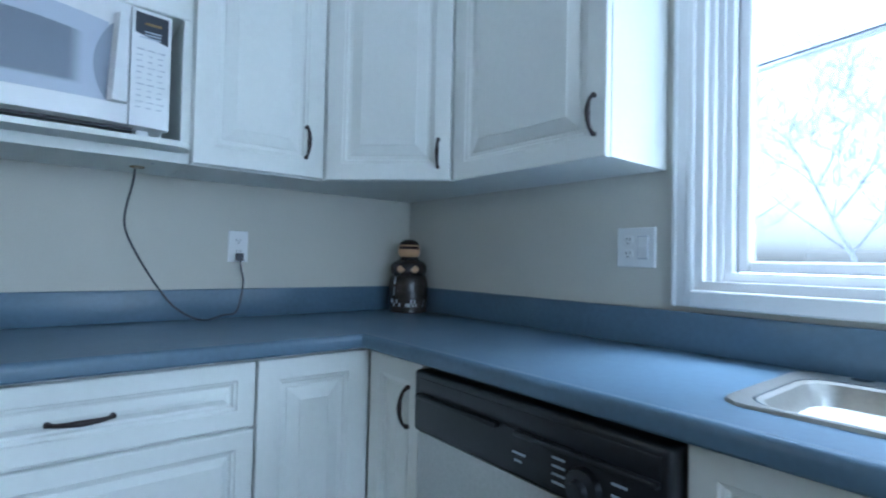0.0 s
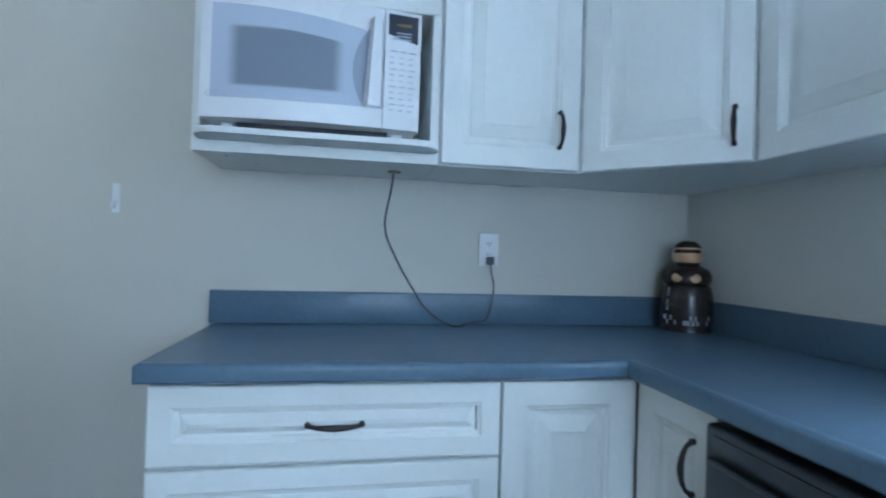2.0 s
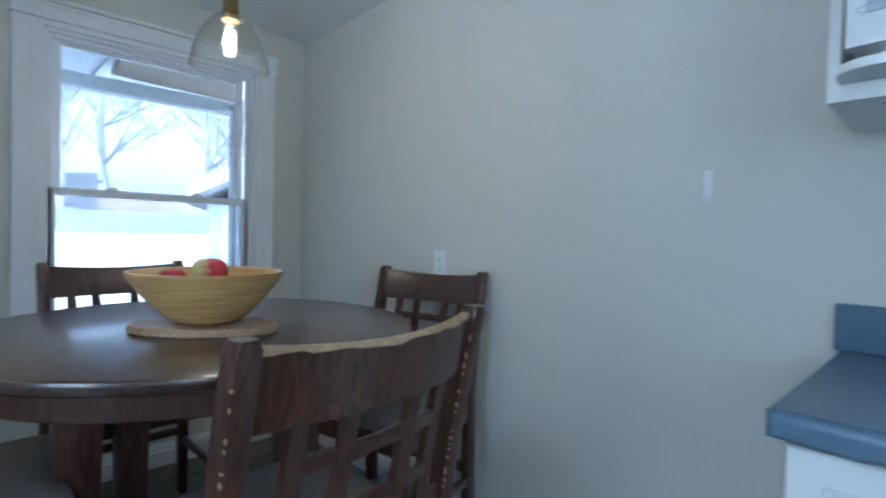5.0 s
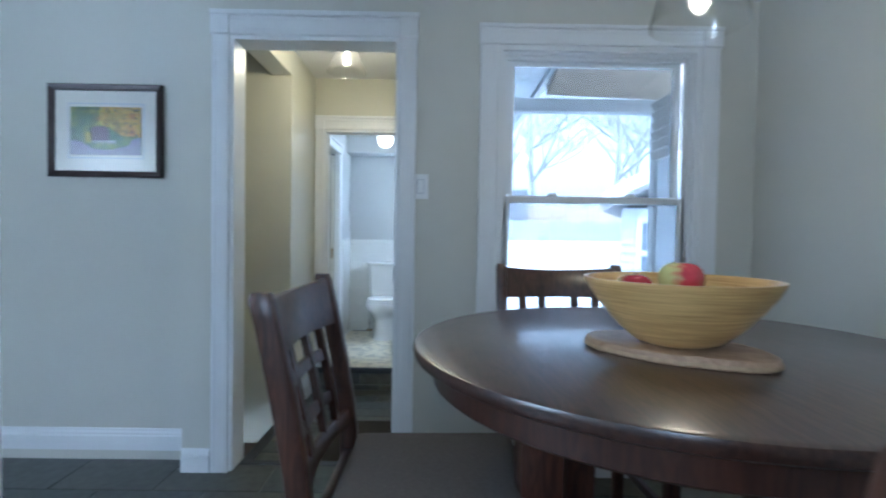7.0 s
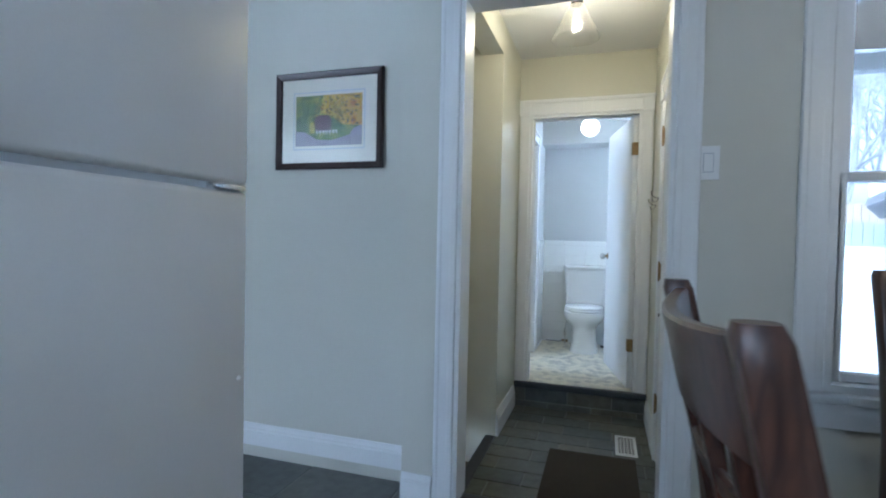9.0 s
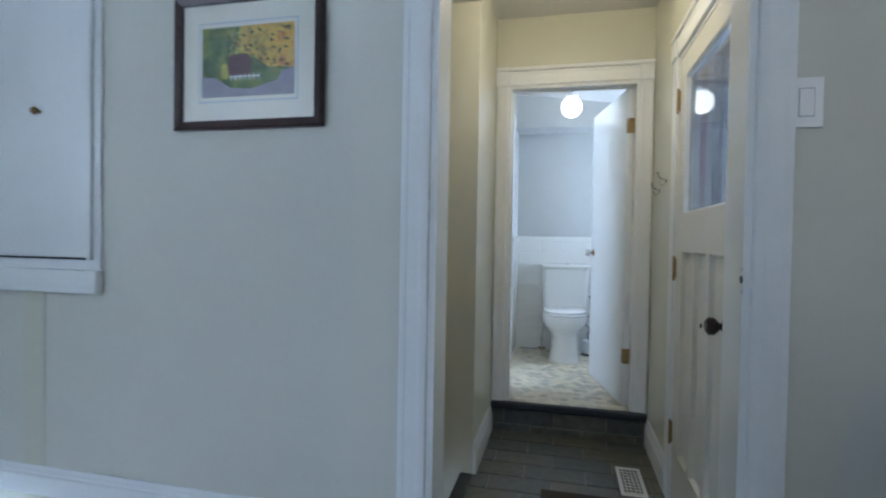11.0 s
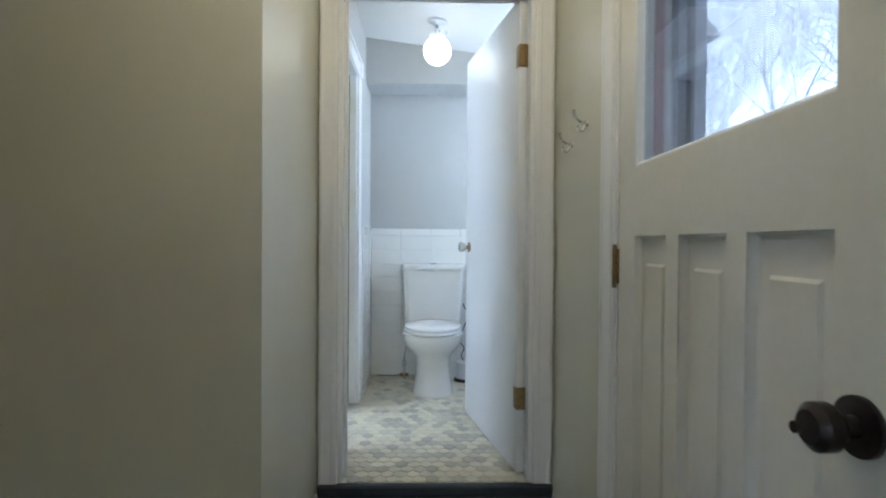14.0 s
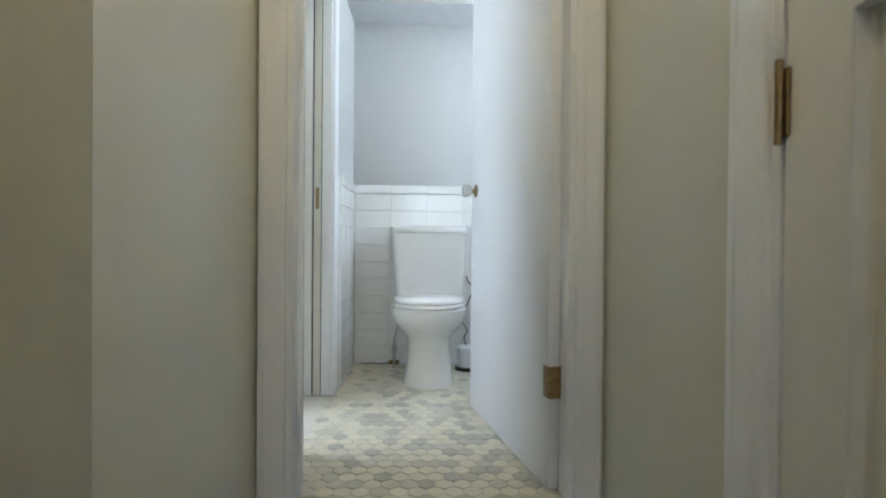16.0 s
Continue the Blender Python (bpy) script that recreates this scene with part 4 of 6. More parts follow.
c = thing("microwave", "white countertop microwave with grey window", "microwave", (-0.664, UF - 0.028, UB + 0.049), 0)
MW, MH = 0.548, 0.312
mz = 0.028
part("case", slab(0.004, MW - 0.004, 0.03, 0.3, mz, mz + MH - 0.01, 0.006), WHITEPLASTIC, c)
for x in (0.04, MW - 0.07):
    part("foot", slab(x, x + 0.03, 0.05, 0.08, 0.0, mz + 0.001, 0.003), WHITEPLASTIC, c)
part("underside_vent", slab(0.08, MW - 0.08, 0.035, 0.28, mz - 0.008, mz + 0.002), BLACKPLASTIC, c, "", False)
# door: bowed front
n = 16
dw = 0.450


def bow(x):
    return -0.022 * (1 - (2 * x / MW - 1) ** 2)


rings = []
for i in range(n + 1):
    x = dw * i / n
    rings.append([(x, 0.03, mz), (x, bow(x), mz), (x, bow(x) - 0.002, mz + 0.01), (x, bow(x) - 0.002, mz + MH - 0.01), (x, bow(x), mz + MH), (x, 0.03, mz + MH)])
d = part("door", rings_mesh(rings), WHITEPLASTIC, c)
rings = []
for i in range(n + 1):
    x = dw + 0.003 + (MW - dw - 0.003) * i / n
    rings.append([(x, 0.03, mz), (x, bow(x), mz), (x, bow(x) - 0.001, mz + 0.01), (x, bow(x) - 0.001, mz + MH - 0.01), (x, bow(x), mz + MH), (x, 0.03, mz + MH)])
cp = part("control_panel", rings_mesh(rings), WHITEPLASTIC, c)


def on_door(x0, x1, zlo, zhi, out, mat, parent, name, label="", n=18):
    """A skin on the bowed door between two curves in z."""
    f, bk = [], []
    rr = []
    for i in range(n + 1):
        x = x0 + (x1 - x0) * i / n
        lo, hi = zlo(i / n), zhi(i / n)
        rr.append([(x, bow(x) - 0.001, lo), (x, bow(x) - out, lo), (x, bow(x) - out, hi), (x, bow(x) - 0.001, hi)])
    return part(name, rings_mesh(rr), mat, parent, label)


on_door(0.026, 0.402, lambda s: mz + 0.05, lambda s: mz + MH - 0.028 - 0.035 * s * s, 0.0035, material("microwave_door_tint", (0.52, 0.57, 0.66), 0.2, vary=0.01), d, "door_glass", "pale grey door glass")
wn_ = on_door(0.058, 0.356, lambda s: mz + 0.076 + 0.003 * (2 * s - 1) ** 2, lambda s: mz + MH - 0.078 - 0.028 * s * s, 0.0045, DOTWINDOW, d, "door_window", "dark grey perforated window")
# grip: a tall crescent
rr = []
for i in range(15):
    s = i / 14
    z = mz + 0.05 + s * (MH - 0.085)
    x0 = 0.400 + 0.012 * s
    y = bow(0.43)
    rr.append([(x0, y - 0.002, z), (x0 + 0.012, y - 0.03, z), (dw - 0.006, y - 0.024, z), (dw - 0.001, y - 0.002, z)])
# finger recess: flat grey skin, its shade put into the colour
rec = []
for i in range(15):
    s = i / 14
    z = mz + 0.052 + s * (MH - 0.112)
    x1 = 0.4005 + 0.012 * s
    x0 = x1 - 0.001 - 0.034 * max(0.0, math.sin(math.pi * s)) ** 0.8
    rec.append([(x0, bow(x0) - 0.0036, z), (x0, bow(x0) - 0.0046, z), ((x0 + x1) / 2, bow(x1) - 0.0046, z), (x1, bow(x1) - 0.0046, z), (x1, bow(x1) - 0.0036, z)])
part("finger_recess", rings_mesh(rec), RECESSSHADE, d, "flat grey skin painted as finger recess shade")
part("grip", rings_mesh(rr), WHITEPLASTIC, d, "glossy white crescent grip")
part("badge", rings_mesh([[(0.461, bow(0.462) - o, mz + MH - 0.010), (0.540, bow(0.54) - o, mz + MH - 0.010), (0.540, bow(0.54) - o, mz + MH - 0.082), (0.461, bow(0.462) - o, mz + MH - 0.064)] for o in (0.0005, 0.003)]), DARKPRINTGAP, cp, "dark display window", False)
part("logo_bar", slab(0.471, 0.522, bow(0.50) - 0.0048, bow(0.50) - 0.0015, mz + MH - 0.04, mz + MH - 0.034), BRASS, cp, "", False)
for i in range(3):
    part("logo_bar", slab(0.471, 0.522, bow(0.50) - 0.0048, bow(0.50) - 0.0015, mz + MH - 0.06 - 0.008 * i, mz + MH - 0.057 - 0.008 * i), GREYPRINT, cp, "", False)
for row in range(11):
    for col in range(3):
        x = 0.466 + 0.025 * col
        z = mz + MH - 0.108 - 0.0155 * row
        part("button_print", slab(x, x + (0.012 if row % 3 else 0.018), bow(x + 0.01) - 0.0035, bow(x + 0.01) - 0.0002, z, z + (0.0013 if row % 2 else 0.002)), PALEPRINTGAP, cp, "", False)
b = tube(smooth_path([(0.035 + 0.02 * math.cos(a * 0.7), bow(0.06) - 0.004, mz + 0.055 + 0.006 * math.sin(a * 0.7)) for a in range(9)], 3), 0.0007, 6)
part("maker_mark", b, GREYPRINT, d, "")

# microwave cord to the socket
pts = [(-0.16, N - 0.10, UB + 0.03), (-0.16, N - 0.10, UB - 0.03), (-0.178, N - 0.07, 1.23), (-0.14, N - 0.055, 1.13), (-0.075, N - 0.05, 1.02), (-0.02, N - 0.06, 0.95), (0.05, N - 0.09, CT + 0.006), (0.12, N - 0.085, 0.925), (0.175, N - 0.05, 0.934), (0.198, N - 0.04, 1.03), (0.19, N - 0.035, 1.085), (0.188, N - 0.03, 1.115)]
c = thing("microwave_cable", "thin dark power cable hanging from microwave shelf", "cable", (0.05, N - 0.09, CT))
b = tube(smooth_path(pts, 6), 0.003, 8)
b.transform(Matrix.Translation((-0.05, -(N - 0.09), -CT)))
part("cord", b, CORD, c)
b = slab(0.176, 0.2, N - 0.034, N - 0.0085, 1.112, 1.14, 0.004)
b.transform(Matrix.Translation((-0.05, -(N - 0.09), -CT)))
part("plug", b, CORD, c, "black moulded plug")


def wall_plate(name, label, category, at, turn, w=0.07, h=0.114, kinds=("outlet",)):
    """A cover plate at the wall; local -y faces the room."""
    c = thing(name, label, category, at, turn)
    part("plate", rings_mesh([[(x * s, y, z * s2) for x, z in ((-w / 2, -h / 2), (w / 2, -h / 2), (w / 2, h / 2), (-w / 2, h / 2))] for s, s2, y in ((1, 1, 0), (1, 1, -0.003), (0.95, 0.97, -0.006))]), WHITEPLASTIC, c, "", False)
    for i, kd in enumerate(kinds):
        x = (i - (len(kinds) - 1) / 2) * 0.046
        if kd == "outlet":
            for z in (-0.0195, 0.0195):
                part("socket_face", rings_mesh([rounded(x - 0.0165, x + 0.0165, z - 0.0135, z + 0.0135, 0.011, 0, 4), rounded(x - 0.016, x + 0.016, z - 0.013, z + 0.013, 0.011, 0.0015, 4)]), WHITEPLASTIC, c).matrix_local = Matrix(((1, 0, 0, 0), (0, 0, -1, -0.0058), (0, 1, 0, 0), (0, 0, 0, 1)))
                # slots are dark slabs on the face; the holes' shade is only coloured
                for sx in (-0.006, 0.006):
                    part("slot", slab(x + sx - 0.0013, x + sx + 0.0013, -0.0078, -0.007, z, z + 0.008), DARKPRINTGAP, c, "", False)
                part("slot", slab(x - 0.002, x + 0.002, -0.0078, -0.007, z - 0.009, z - 0.0045), DARKPRINTGAP, c, "", False)
        else:
            # surround greyed to paint the gap shade round the rocker; the switch is white
            part("switch", slab(x - 0.0165, x + 0.0165, -0.0085, -0.0055, -0.033, 0.033, 0.001), PALEPRINTGAP, c, "white switch surround greyed as rocker gap shade", False)
            part("rocker", rings_mesh([[(x - 0.014, -0.009, -0.03), (x + 0.014, -0.009, -0.03), (x + 0.014, -0.0105, 0.0), (x + 0.014, -0.0085, 0.03), (x - 0.014, -0.0085, 0.03), (x - 0.014, -0.0105, 0.0)], [(x - 0.014, -0.006, -0.03), (x + 0.014, -0.006, -0.03), (x + 0.014, -0.006, 0.0), (x + 0.014, -0.006, 0.03), (x - 0.014, -0.006, 0.03), (x - 0.014, -0.006, 0.0)]]), WHITEPLASTIC, c, "", False)
    return c


wall_plate("wall_socket", "white duplex wall socket with black plug", "socket", (0.187, N - 0.0005, 1.164), 0)
wall_plate("wall_socket", "white double wall plate with socket and switch", "socket", (E - 0.0005, 0.837, 1.180), -90, 0.118, 0.114, ("outlet", "switch"))
wall_plate("wall_socket", "white wall socket behind dining chair", "socket", (-2.01, N - 0.0005, 1.023), 0)
wall_plate("light_switch", "white rocker light switch beside doorway", "switch", (W + 0.0005, 0.428, 1.343), 90, 0.07, 0.114, ("switch",))

c = thing("wall_hook", "small white adhesive plastic wall hook", "hook", (-0.992, N, 1.285))
part("backplate", slab(-0.011, 0.011, -0.006, -0.0005, -0.045, 0.045, 0.0025), WHITEPLASTIC, c)
part("hook", tube(smooth_path([(0, -0.006, -0.005), (0, -0.014, -0.025), (0, -0.026, -0.03), (0, -0.03, -0.015)]), 0.005, 8), WHITEPLASTIC, c)

# cookie jar: one plain mesh
prof = [(0.004, 0), (0.062, 0), (0.068, 0.012), (0.071, 0.06), (0.070, 0.10), (0.064, 0.125), (0.058, 0.132), (0.063, 0.137), (0.066, 0.155), (0.060, 0.172), (0.043, 0.183), (0.034, 0.188), (0.034, 0.193), (0.040, 0.205), (0.041, 0.222), (0.035, 0.242), (0.022, 0.254), (0.004, 0.258)]
fine = smooth_path([(r_ * 1.17, 0, z_ * 1.2) for r_, z_ in prof], 4)
b = lathe([(max(0.002, p.x), p.z) for p in fine], 72)
jar = whole("cookie_jar", b, JARGLAZE, "dark glazed ceramic figure cookie jar in counter corner", "cookie jar", (0.862, 1.842, CT + 0.001), -38)
me = jar.data
for m in (JARSKIN, JARMARK):
    me.materials.append(m)
for f in me.polygons:
    z, a = f.center.z, math.degrees(math.atan2(f.center.y, f.center.x))
    front = abs(((a + 90 + 180) % 360) - 180)
    z /= 1.2
    if 0.196 < z < 0.236 and front < 78:
        f.material_index = 1
    if 0.22 < z < 0.232 and front < 60:
        f.material_index = 0
    side = ((a + 90 + 180) % 360) - 180
    if ((abs(side) - 24) / 13) ** 2 + ((z - 0.152) / 0.011) ** 2 < 1:
        f.material_index = 1
    line = 0.018 < z < 0.028 or 0.034 < z < 0.046
    if line and front < 62 and noise.noise((side * 0.16, z * 260, 0)) > 0.05:
        f.material_index = 2
    if 0.06 < z < 0.125 and abs(side + 42) < 4 and noise.noise((1, side * 0.5, z * 190)) > -0.1:
        f.material_index = 2

# refrigerator: doors face north
c = thing("refrigerator", "white top-freezer refrigerator with textured enamel doors", "refrigerator", (-2.107, -0.568, 0), 180)
FW = 0.76
part("body", slab(-FW + 0.004, -0.004, 0.075, 0.74, 0.03, 1.70, 0.006), FRIDGE, c)
for z0, z1, nm in ((0.1, 1.152, "fridge_door"), (1.164, 1.70, "freezer_door")):
    d = part(nm, slab(-FW, 0.0, 0.0, 0.07, z0, z1, 0.012, 3), FRIDGE, c)
    zz = (z1 - 0.012, z1 - 0.004) if nm == "fridge_door" else (z0 + 0.004, z0 + 0.012)
part("door_gap", slab(-FW + 0.01, -0.01, 0.012, 0.08, 1.150, 1.166), GREYPRINT, c, "grey door gasket gap", False)
part("hinge_cover", slab(-0.1, -0.012, -0.004, 0.05, 1.153, 1.163, 0.003), CHROME, c, "steel middle hinge")
part("bumper", lathe([(0.002, 0), (0.006, 0), (0.004, 0.004), (0.002, 0.005)], 10), WHITEPLASTIC, c, "small white bumper dot").matrix_local = pose(-0.024, 0, 0.79, 90)
part("grille", slab(-FW + 0.01, -0.01, 0.03, 0.1, 0.02, 0.095), GREYPRINT, c, "grey base grille", False)
part("badge", slab(-0.08, -0.03, -0.003, 0.001, 1.56, 1.59, 0.002), CHROME, c, "small metal badge")
for x in (-FW + 0.05, -0.08):
    part("foot", slab(x, x + 0.04, 0.1, 0.14, 0.0, 0.031), BLACKPLASTIC, c, "", False)
part("foot", slab(-0.42, -0.38, 0.6, 0.64, 0.0, 0.031), BLACKPLASTIC, c, "", False)
part("handle", tube(smooth_path([(-FW + 0.05, -0.004, 1.0), (-FW + 0.05, -0.045, 0.98), (-FW + 0.05, -0.045, 0.7), (-FW + 0.05, -0.004, 0.68)]), 0.011, 10), FRIDGE, c, "white door handle")

# ---- dining room ----
TX, TY, TZ, TR = -1.968, 1.038, 0.885, 0.573
c = thing("round_table", "dark-stained round wooden counter-height dining table", "table", (TX, TY, 0))
part("tabletop", lathe([(0.004, TZ), (TR - 0.012, TZ), (TR - 0.003, TZ - 0.004), (TR, TZ - 0.014), (TR - 0.004, TZ - 0.026), (TR - 0.014, TZ - 0.032), (0.004, TZ - 0.032)][::-1], 96), TABLEWOOD, c, "scratched glossy dark wooden top")
part("apron", lathe([(TR - 0.075, TZ - 0.033), (TR - 0.045, TZ - 0.033), (TR - 0.045, TZ - 0.084), (TR - 0.052, TZ - 0.09), (TR - 0.075, TZ - 0.09)], 72, close=False), APRONWOOD, c)
for a in (20, 110, 200, 290):
    x, y = 0.33 * math.cos(radians(a)), 0.33 * math.sin(radians(a))
    b = rings_mesh([rounded(x - s, x + s, y - s, y + s, 0.006, z, 2) for s, z in ((0.034, 0.0), (0.036, 0.01), (0.042, 0.5), (0.044, TZ - 0.09), (0.044, TZ - 0.034))])
    part("leg", b, DARKWOOD, c)
part("shelf_rail", slab(-0.31, 0.31, -0.02, 0.02, 0.24, 0.29, 0.004), DARKWOOD, c)
part("shelf_rail", slab(-0.02, 0.02, -0.31, -0.021, 0.24, 0.29, 0.004), DARKWOOD, c)
part("shelf_rail", slab(-0.02, 0.02, 0.021, 0.31, 0.24, 0.29, 0.004), DARKWOOD, c)

SEAT, BACK = 0.600, 1.009


def back_y(z):
    """The back posts lean away above the seat."""
    return -0.20 - 0.075 * max(0.0, (z - 0.6) / (BACK - 0.6)) ** 1.3


def dining_chair(at, turn, label, worn):
    c = thing("dining_chair", label, "chair", (*at, 0), turn, "chairs round the table")
    hw = 0.226
    for s in (-1, 1):
        rings = []
        for z in (0.0, 0.3, 0.6, 0.7, 0.8, 0.9, 0.97, BACK - 0.01):
            h, y = 0.021, back_y(z) - 0.04 * max(0, (0.35 - z))
            rings.append(rounded(s * hw - 0.018, s * hw + 0.018, y - h, y + h, 0.006, z, 2))
        rings.append(rounded(s * hw - 0.014, s * hw + 0.014, back_y(BACK) - 0.017, back_y(BACK) + 0.017, 0.008, BACK + 0.004, 2))
        post = part("back_post", rings_mesh(rings), DARKWOOD, c)
        b = rings_mesh([rounded(s * hw - w, s * hw + w, 0.19 - w, 0.19 + w, 0.004, z, 2) for w, z in ((0.016, 0), (0.019, 0.2), (0.02, SEAT - 0.05))])
        part("front_leg", b, DARKWOOD, c)
        part("side_apron", slab(s * hw - 0.011, s * hw + 0.011, -0.18, 0.17, SEAT - 0.11, SEAT - 0.04, 0.003), DARKWOOD, c)
        part("side_stretcher", slab(s * hw - 0.009, s * hw + 0.009, -0.185, 0.172, 0.26, 0.29, 0.003), DARKWOOD, c)
        if worn:
            rnd = random.Random(7 + s)
            z = 0.66
            while z < 0.97:
                hgt = 0.003 + rnd.random() ** 2 * 0.011
                y = back_y(z) - 0.0204
                wd = 0.0006 + 0.0012 * rnd.random()
                part("worn_edge", slab(s * hw - 0.0165 - wd, s * hw - 0.0165 + wd, y - 0.0006, y + 0.004, z, z + hgt), BAREWOOD, post, "pale chipped bare wood edge", False)
                z += hgt + 0.006 + 0.028 * rnd.random() ** 2

    def curved(z0, z1, thick, sag, name, n=12, reach=None):
        rr = []
        for i in range(n + 1):
            s = (i / n * 2 - 1) * (reach / (hw - 0.017) if reach else 1.0)
            x = s * (hw - 0.017)
            lift = 0.012 * (s * s) if name == "top_rail" else 0
            off = -sag * (1 - s * s)
            lo, hi = back_y(z0) + off, back_y(z1) + off
            rr.append([(x, lo - thick / 2, z0), (x, lo + thick / 2, z0), (x, hi + thick / 2, z1 + lift - 0.004), (x, hi + thick / 2 - 0.004, z1 + lift), (x, hi - thick / 2 + 0.004, z1 + lift), (x, hi - thick / 2, z1 + lift - 0.004)])
        return part(name, rings_mesh(rr), DARKWOOD, c)
    rail = curved(BACK - 0.122, BACK - 0.02, 0.022, 0.035, "top_rail")
    if worn:
        rr = []
        rnd = random.Random(3)
        for i in range(41):
            s = i / 40 * 2 - 1
            x = s * (hw - 0.018)
            off = -0.035 * (1 - s * s) + back_y(BACK - 0.02)
            d = 0.003 + 0.009 * max(0.0, 0.45 + 0.9 * noise.noise((i * 0.23, 1.7, 0.0)) + 0.25 * noise.noise((i * 0.9, 4.1, 0.0)))
            z = BACK - 0.02 + 0.012 * s * s
            rr.append([(x, off - 0.0118, z - d), (x, off - 0.0118, z - 0.003), (x, off - 0.006, z + 0.001), (x, off + 0.007, z + 0.001), (x, off + 0.007, z - 0.002)])
        part("worn_edge", rings_mesh(rr), BAREWOOD, rail, "pale bare wood where stain has worn off", False)
    curved(0.812, 0.838, 0.013, 0.032, "cross_rail", reach=0.150)
    curved(0.712, 0.738, 0.013, 0.029, "cross_rail", reach=0.150)
    curved(0.628, 0.664, 0.018, 0.026, "lower_rail")
    for x in (-0.143, -0.064, 0.064, 0.143):
        sag = 1 - (x / (hw - 0.017)) ** 2
        rr = []
        for z in (0.655, 0.74, 0.82, 0.90):
            y = back_y(z) - (0.026 + 0.009 * (z - 0.655) / 0.245) * sag
            rr.append([(x - 0.013, y - 0.008, z), (x + 0.013, y - 0.008, z), (x + 0.013, y + 0.008, z), (x - 0.013, y + 0.008, z)])
        part("slat", rings_mesh(rr), DARKWOOD, c)
    part("front_apron", slab(-hw + 0.018, hw - 0.018, 0.18, 0.202, SEAT - 0.11, SEAT - 0.04, 0.003), DARKWOOD, c)
    part("back_apron", slab(-hw + 0.018, hw - 0.018, -0.212, -0.19, SEAT - 0.11, SEAT - 0.04, 0.003), DARKWOOD, c)
    part("front_stretcher", slab(-hw + 0.018, hw - 0.018, 0.18, 0.2, 0.2, 0.235, 0.003), DARKWOOD, c)
    part("back_stretcher", slab(-hw + 0.018, hw - 0.018, -0.21, -0.19, 0.3, 0.33, 0.003), DARKWOOD, c)
    # padded seat, wider at the front
    rr = []
    for ins, z in ((0.006, SEAT - 0.04), (0.0, SEAT - 0.03), (0.0, SEAT - 0.012), (0.006, SEAT - 0.001), (0.026, SEAT + 0.009), (0.08, SEAT + 0.016)):
        rr.append([(max(-1, min(1, px)) * (0.215 + 0.012 * (py > 0) - ins), (0.225 - ins) if py > 0 else (-0.178 + ins), z) for px, py in ((-1, -1), (-0.5, -1), (0, -1), (0.5, -1), (1, -1), (1, 1), (0.6, 1), (0, 1), (-0.6, 1), (-1, 1))])
    part("seat", rings_mesh(rr), FABRIC, c, "brown-grey suede fabric seat pad")
    return c


dining_chair((-1.935, 0.490), 0, "dark-stained wooden dining chair with taupe fabric seat", False)
dining_chair((-1.392, 0.979), 96, "dark wooden dining chair with chipped pale back edges", True)
dining_chair((-2.53, 0.998), -87, "dark-stained wooden dining chair beneath the window", False)
dining_chair((-1.895, 1.605), 193, "dark-stained wooden dining chair against north wall", False)

c = thing("storage_bin", "translucent grey plastic storage bin beside north wall", "bin", (-2.02, 1.80, 0.0))
part("tub", rings_mesh([rounded(-w, w, -d_, d_, 0.03, z, 4) for w, d_, z in ((0.12, 0.09, 0.001), (0.125, 0.095, 0.006), (0.138, 0.108, 0.137))]), BINPLASTIC, c, "cloudy plastic tub", False)
part("lid", rings_mesh([rounded(-w, w, -d_, d_, 0.032, z, 4) for w, d_, z in ((0.140, 0.110, 0.1375), (0.147, 0.117, 0.139), (0.147, 0.117, 0.148), (0.142, 0.112, 0.153))]), BINLID, c, "dark grey lid", False)

# board, bowl, apples
rnd = random.Random(5)
rim = []
for i in range(40):
    a = 2 * math.pi * i / 40
    rim.append((0.182 * math.cos(a) * (1 + 0.05 * math.cos(3 * a + 1) + rnd.uniform(-0.012, 0.012)), 0.112 * math.sin(a) * (1 + 0.06 * math.sin(2 * a) + rnd.uniform(-0.015, 0.015))))
c = thing("serving_board", "oval live-edge pale wooden serving board on table", "board", (-1.852, 0.995, TZ), 46)
part("board", rings_mesh([[(x * 0.97, y * 0.96, 0.001) for x, y in rim], [(x, y, 0.006) for x, y in rim], [(x * 0.985, y * 0.98, 0.020) for x, y in rim], [(x * 0.97, y * 0.96, 0.022) for x, y in rim]]), BOARDWOOD, c)
part("bark_edge", rings_mesh([[(x * 1.004, y * 1.006, z) for x, y in rim] for z in (0.005, 0.0125)], False, False), BAREWOOD, c, "rough darker bark edge")
BWX, BWY, BWZ = -1.855, 1.003, TZ + 0.023
prof = [(0.004, 0.002), (0.062, 0.0), (0.082, 0.008), (0.112, 0.035), (0.142, 0.07), (0.165, 0.103), (0.176, 0.124), (0.177, 0.13), (0.170, 0.13), (0.158, 0.108), (0.13, 0.066), (0.10, 0.034), (0.07, 0.014), (0.004, 0.01)]
c = thing("fruit_bowl", "yellow bamboo wooden fruit bowl on a board", "bowl", (BWX, BWY, BWZ))
part("bowl", lathe([(r_ * 1.04, z_) for r_, z_ in prof], 64), BAMBOO, c)


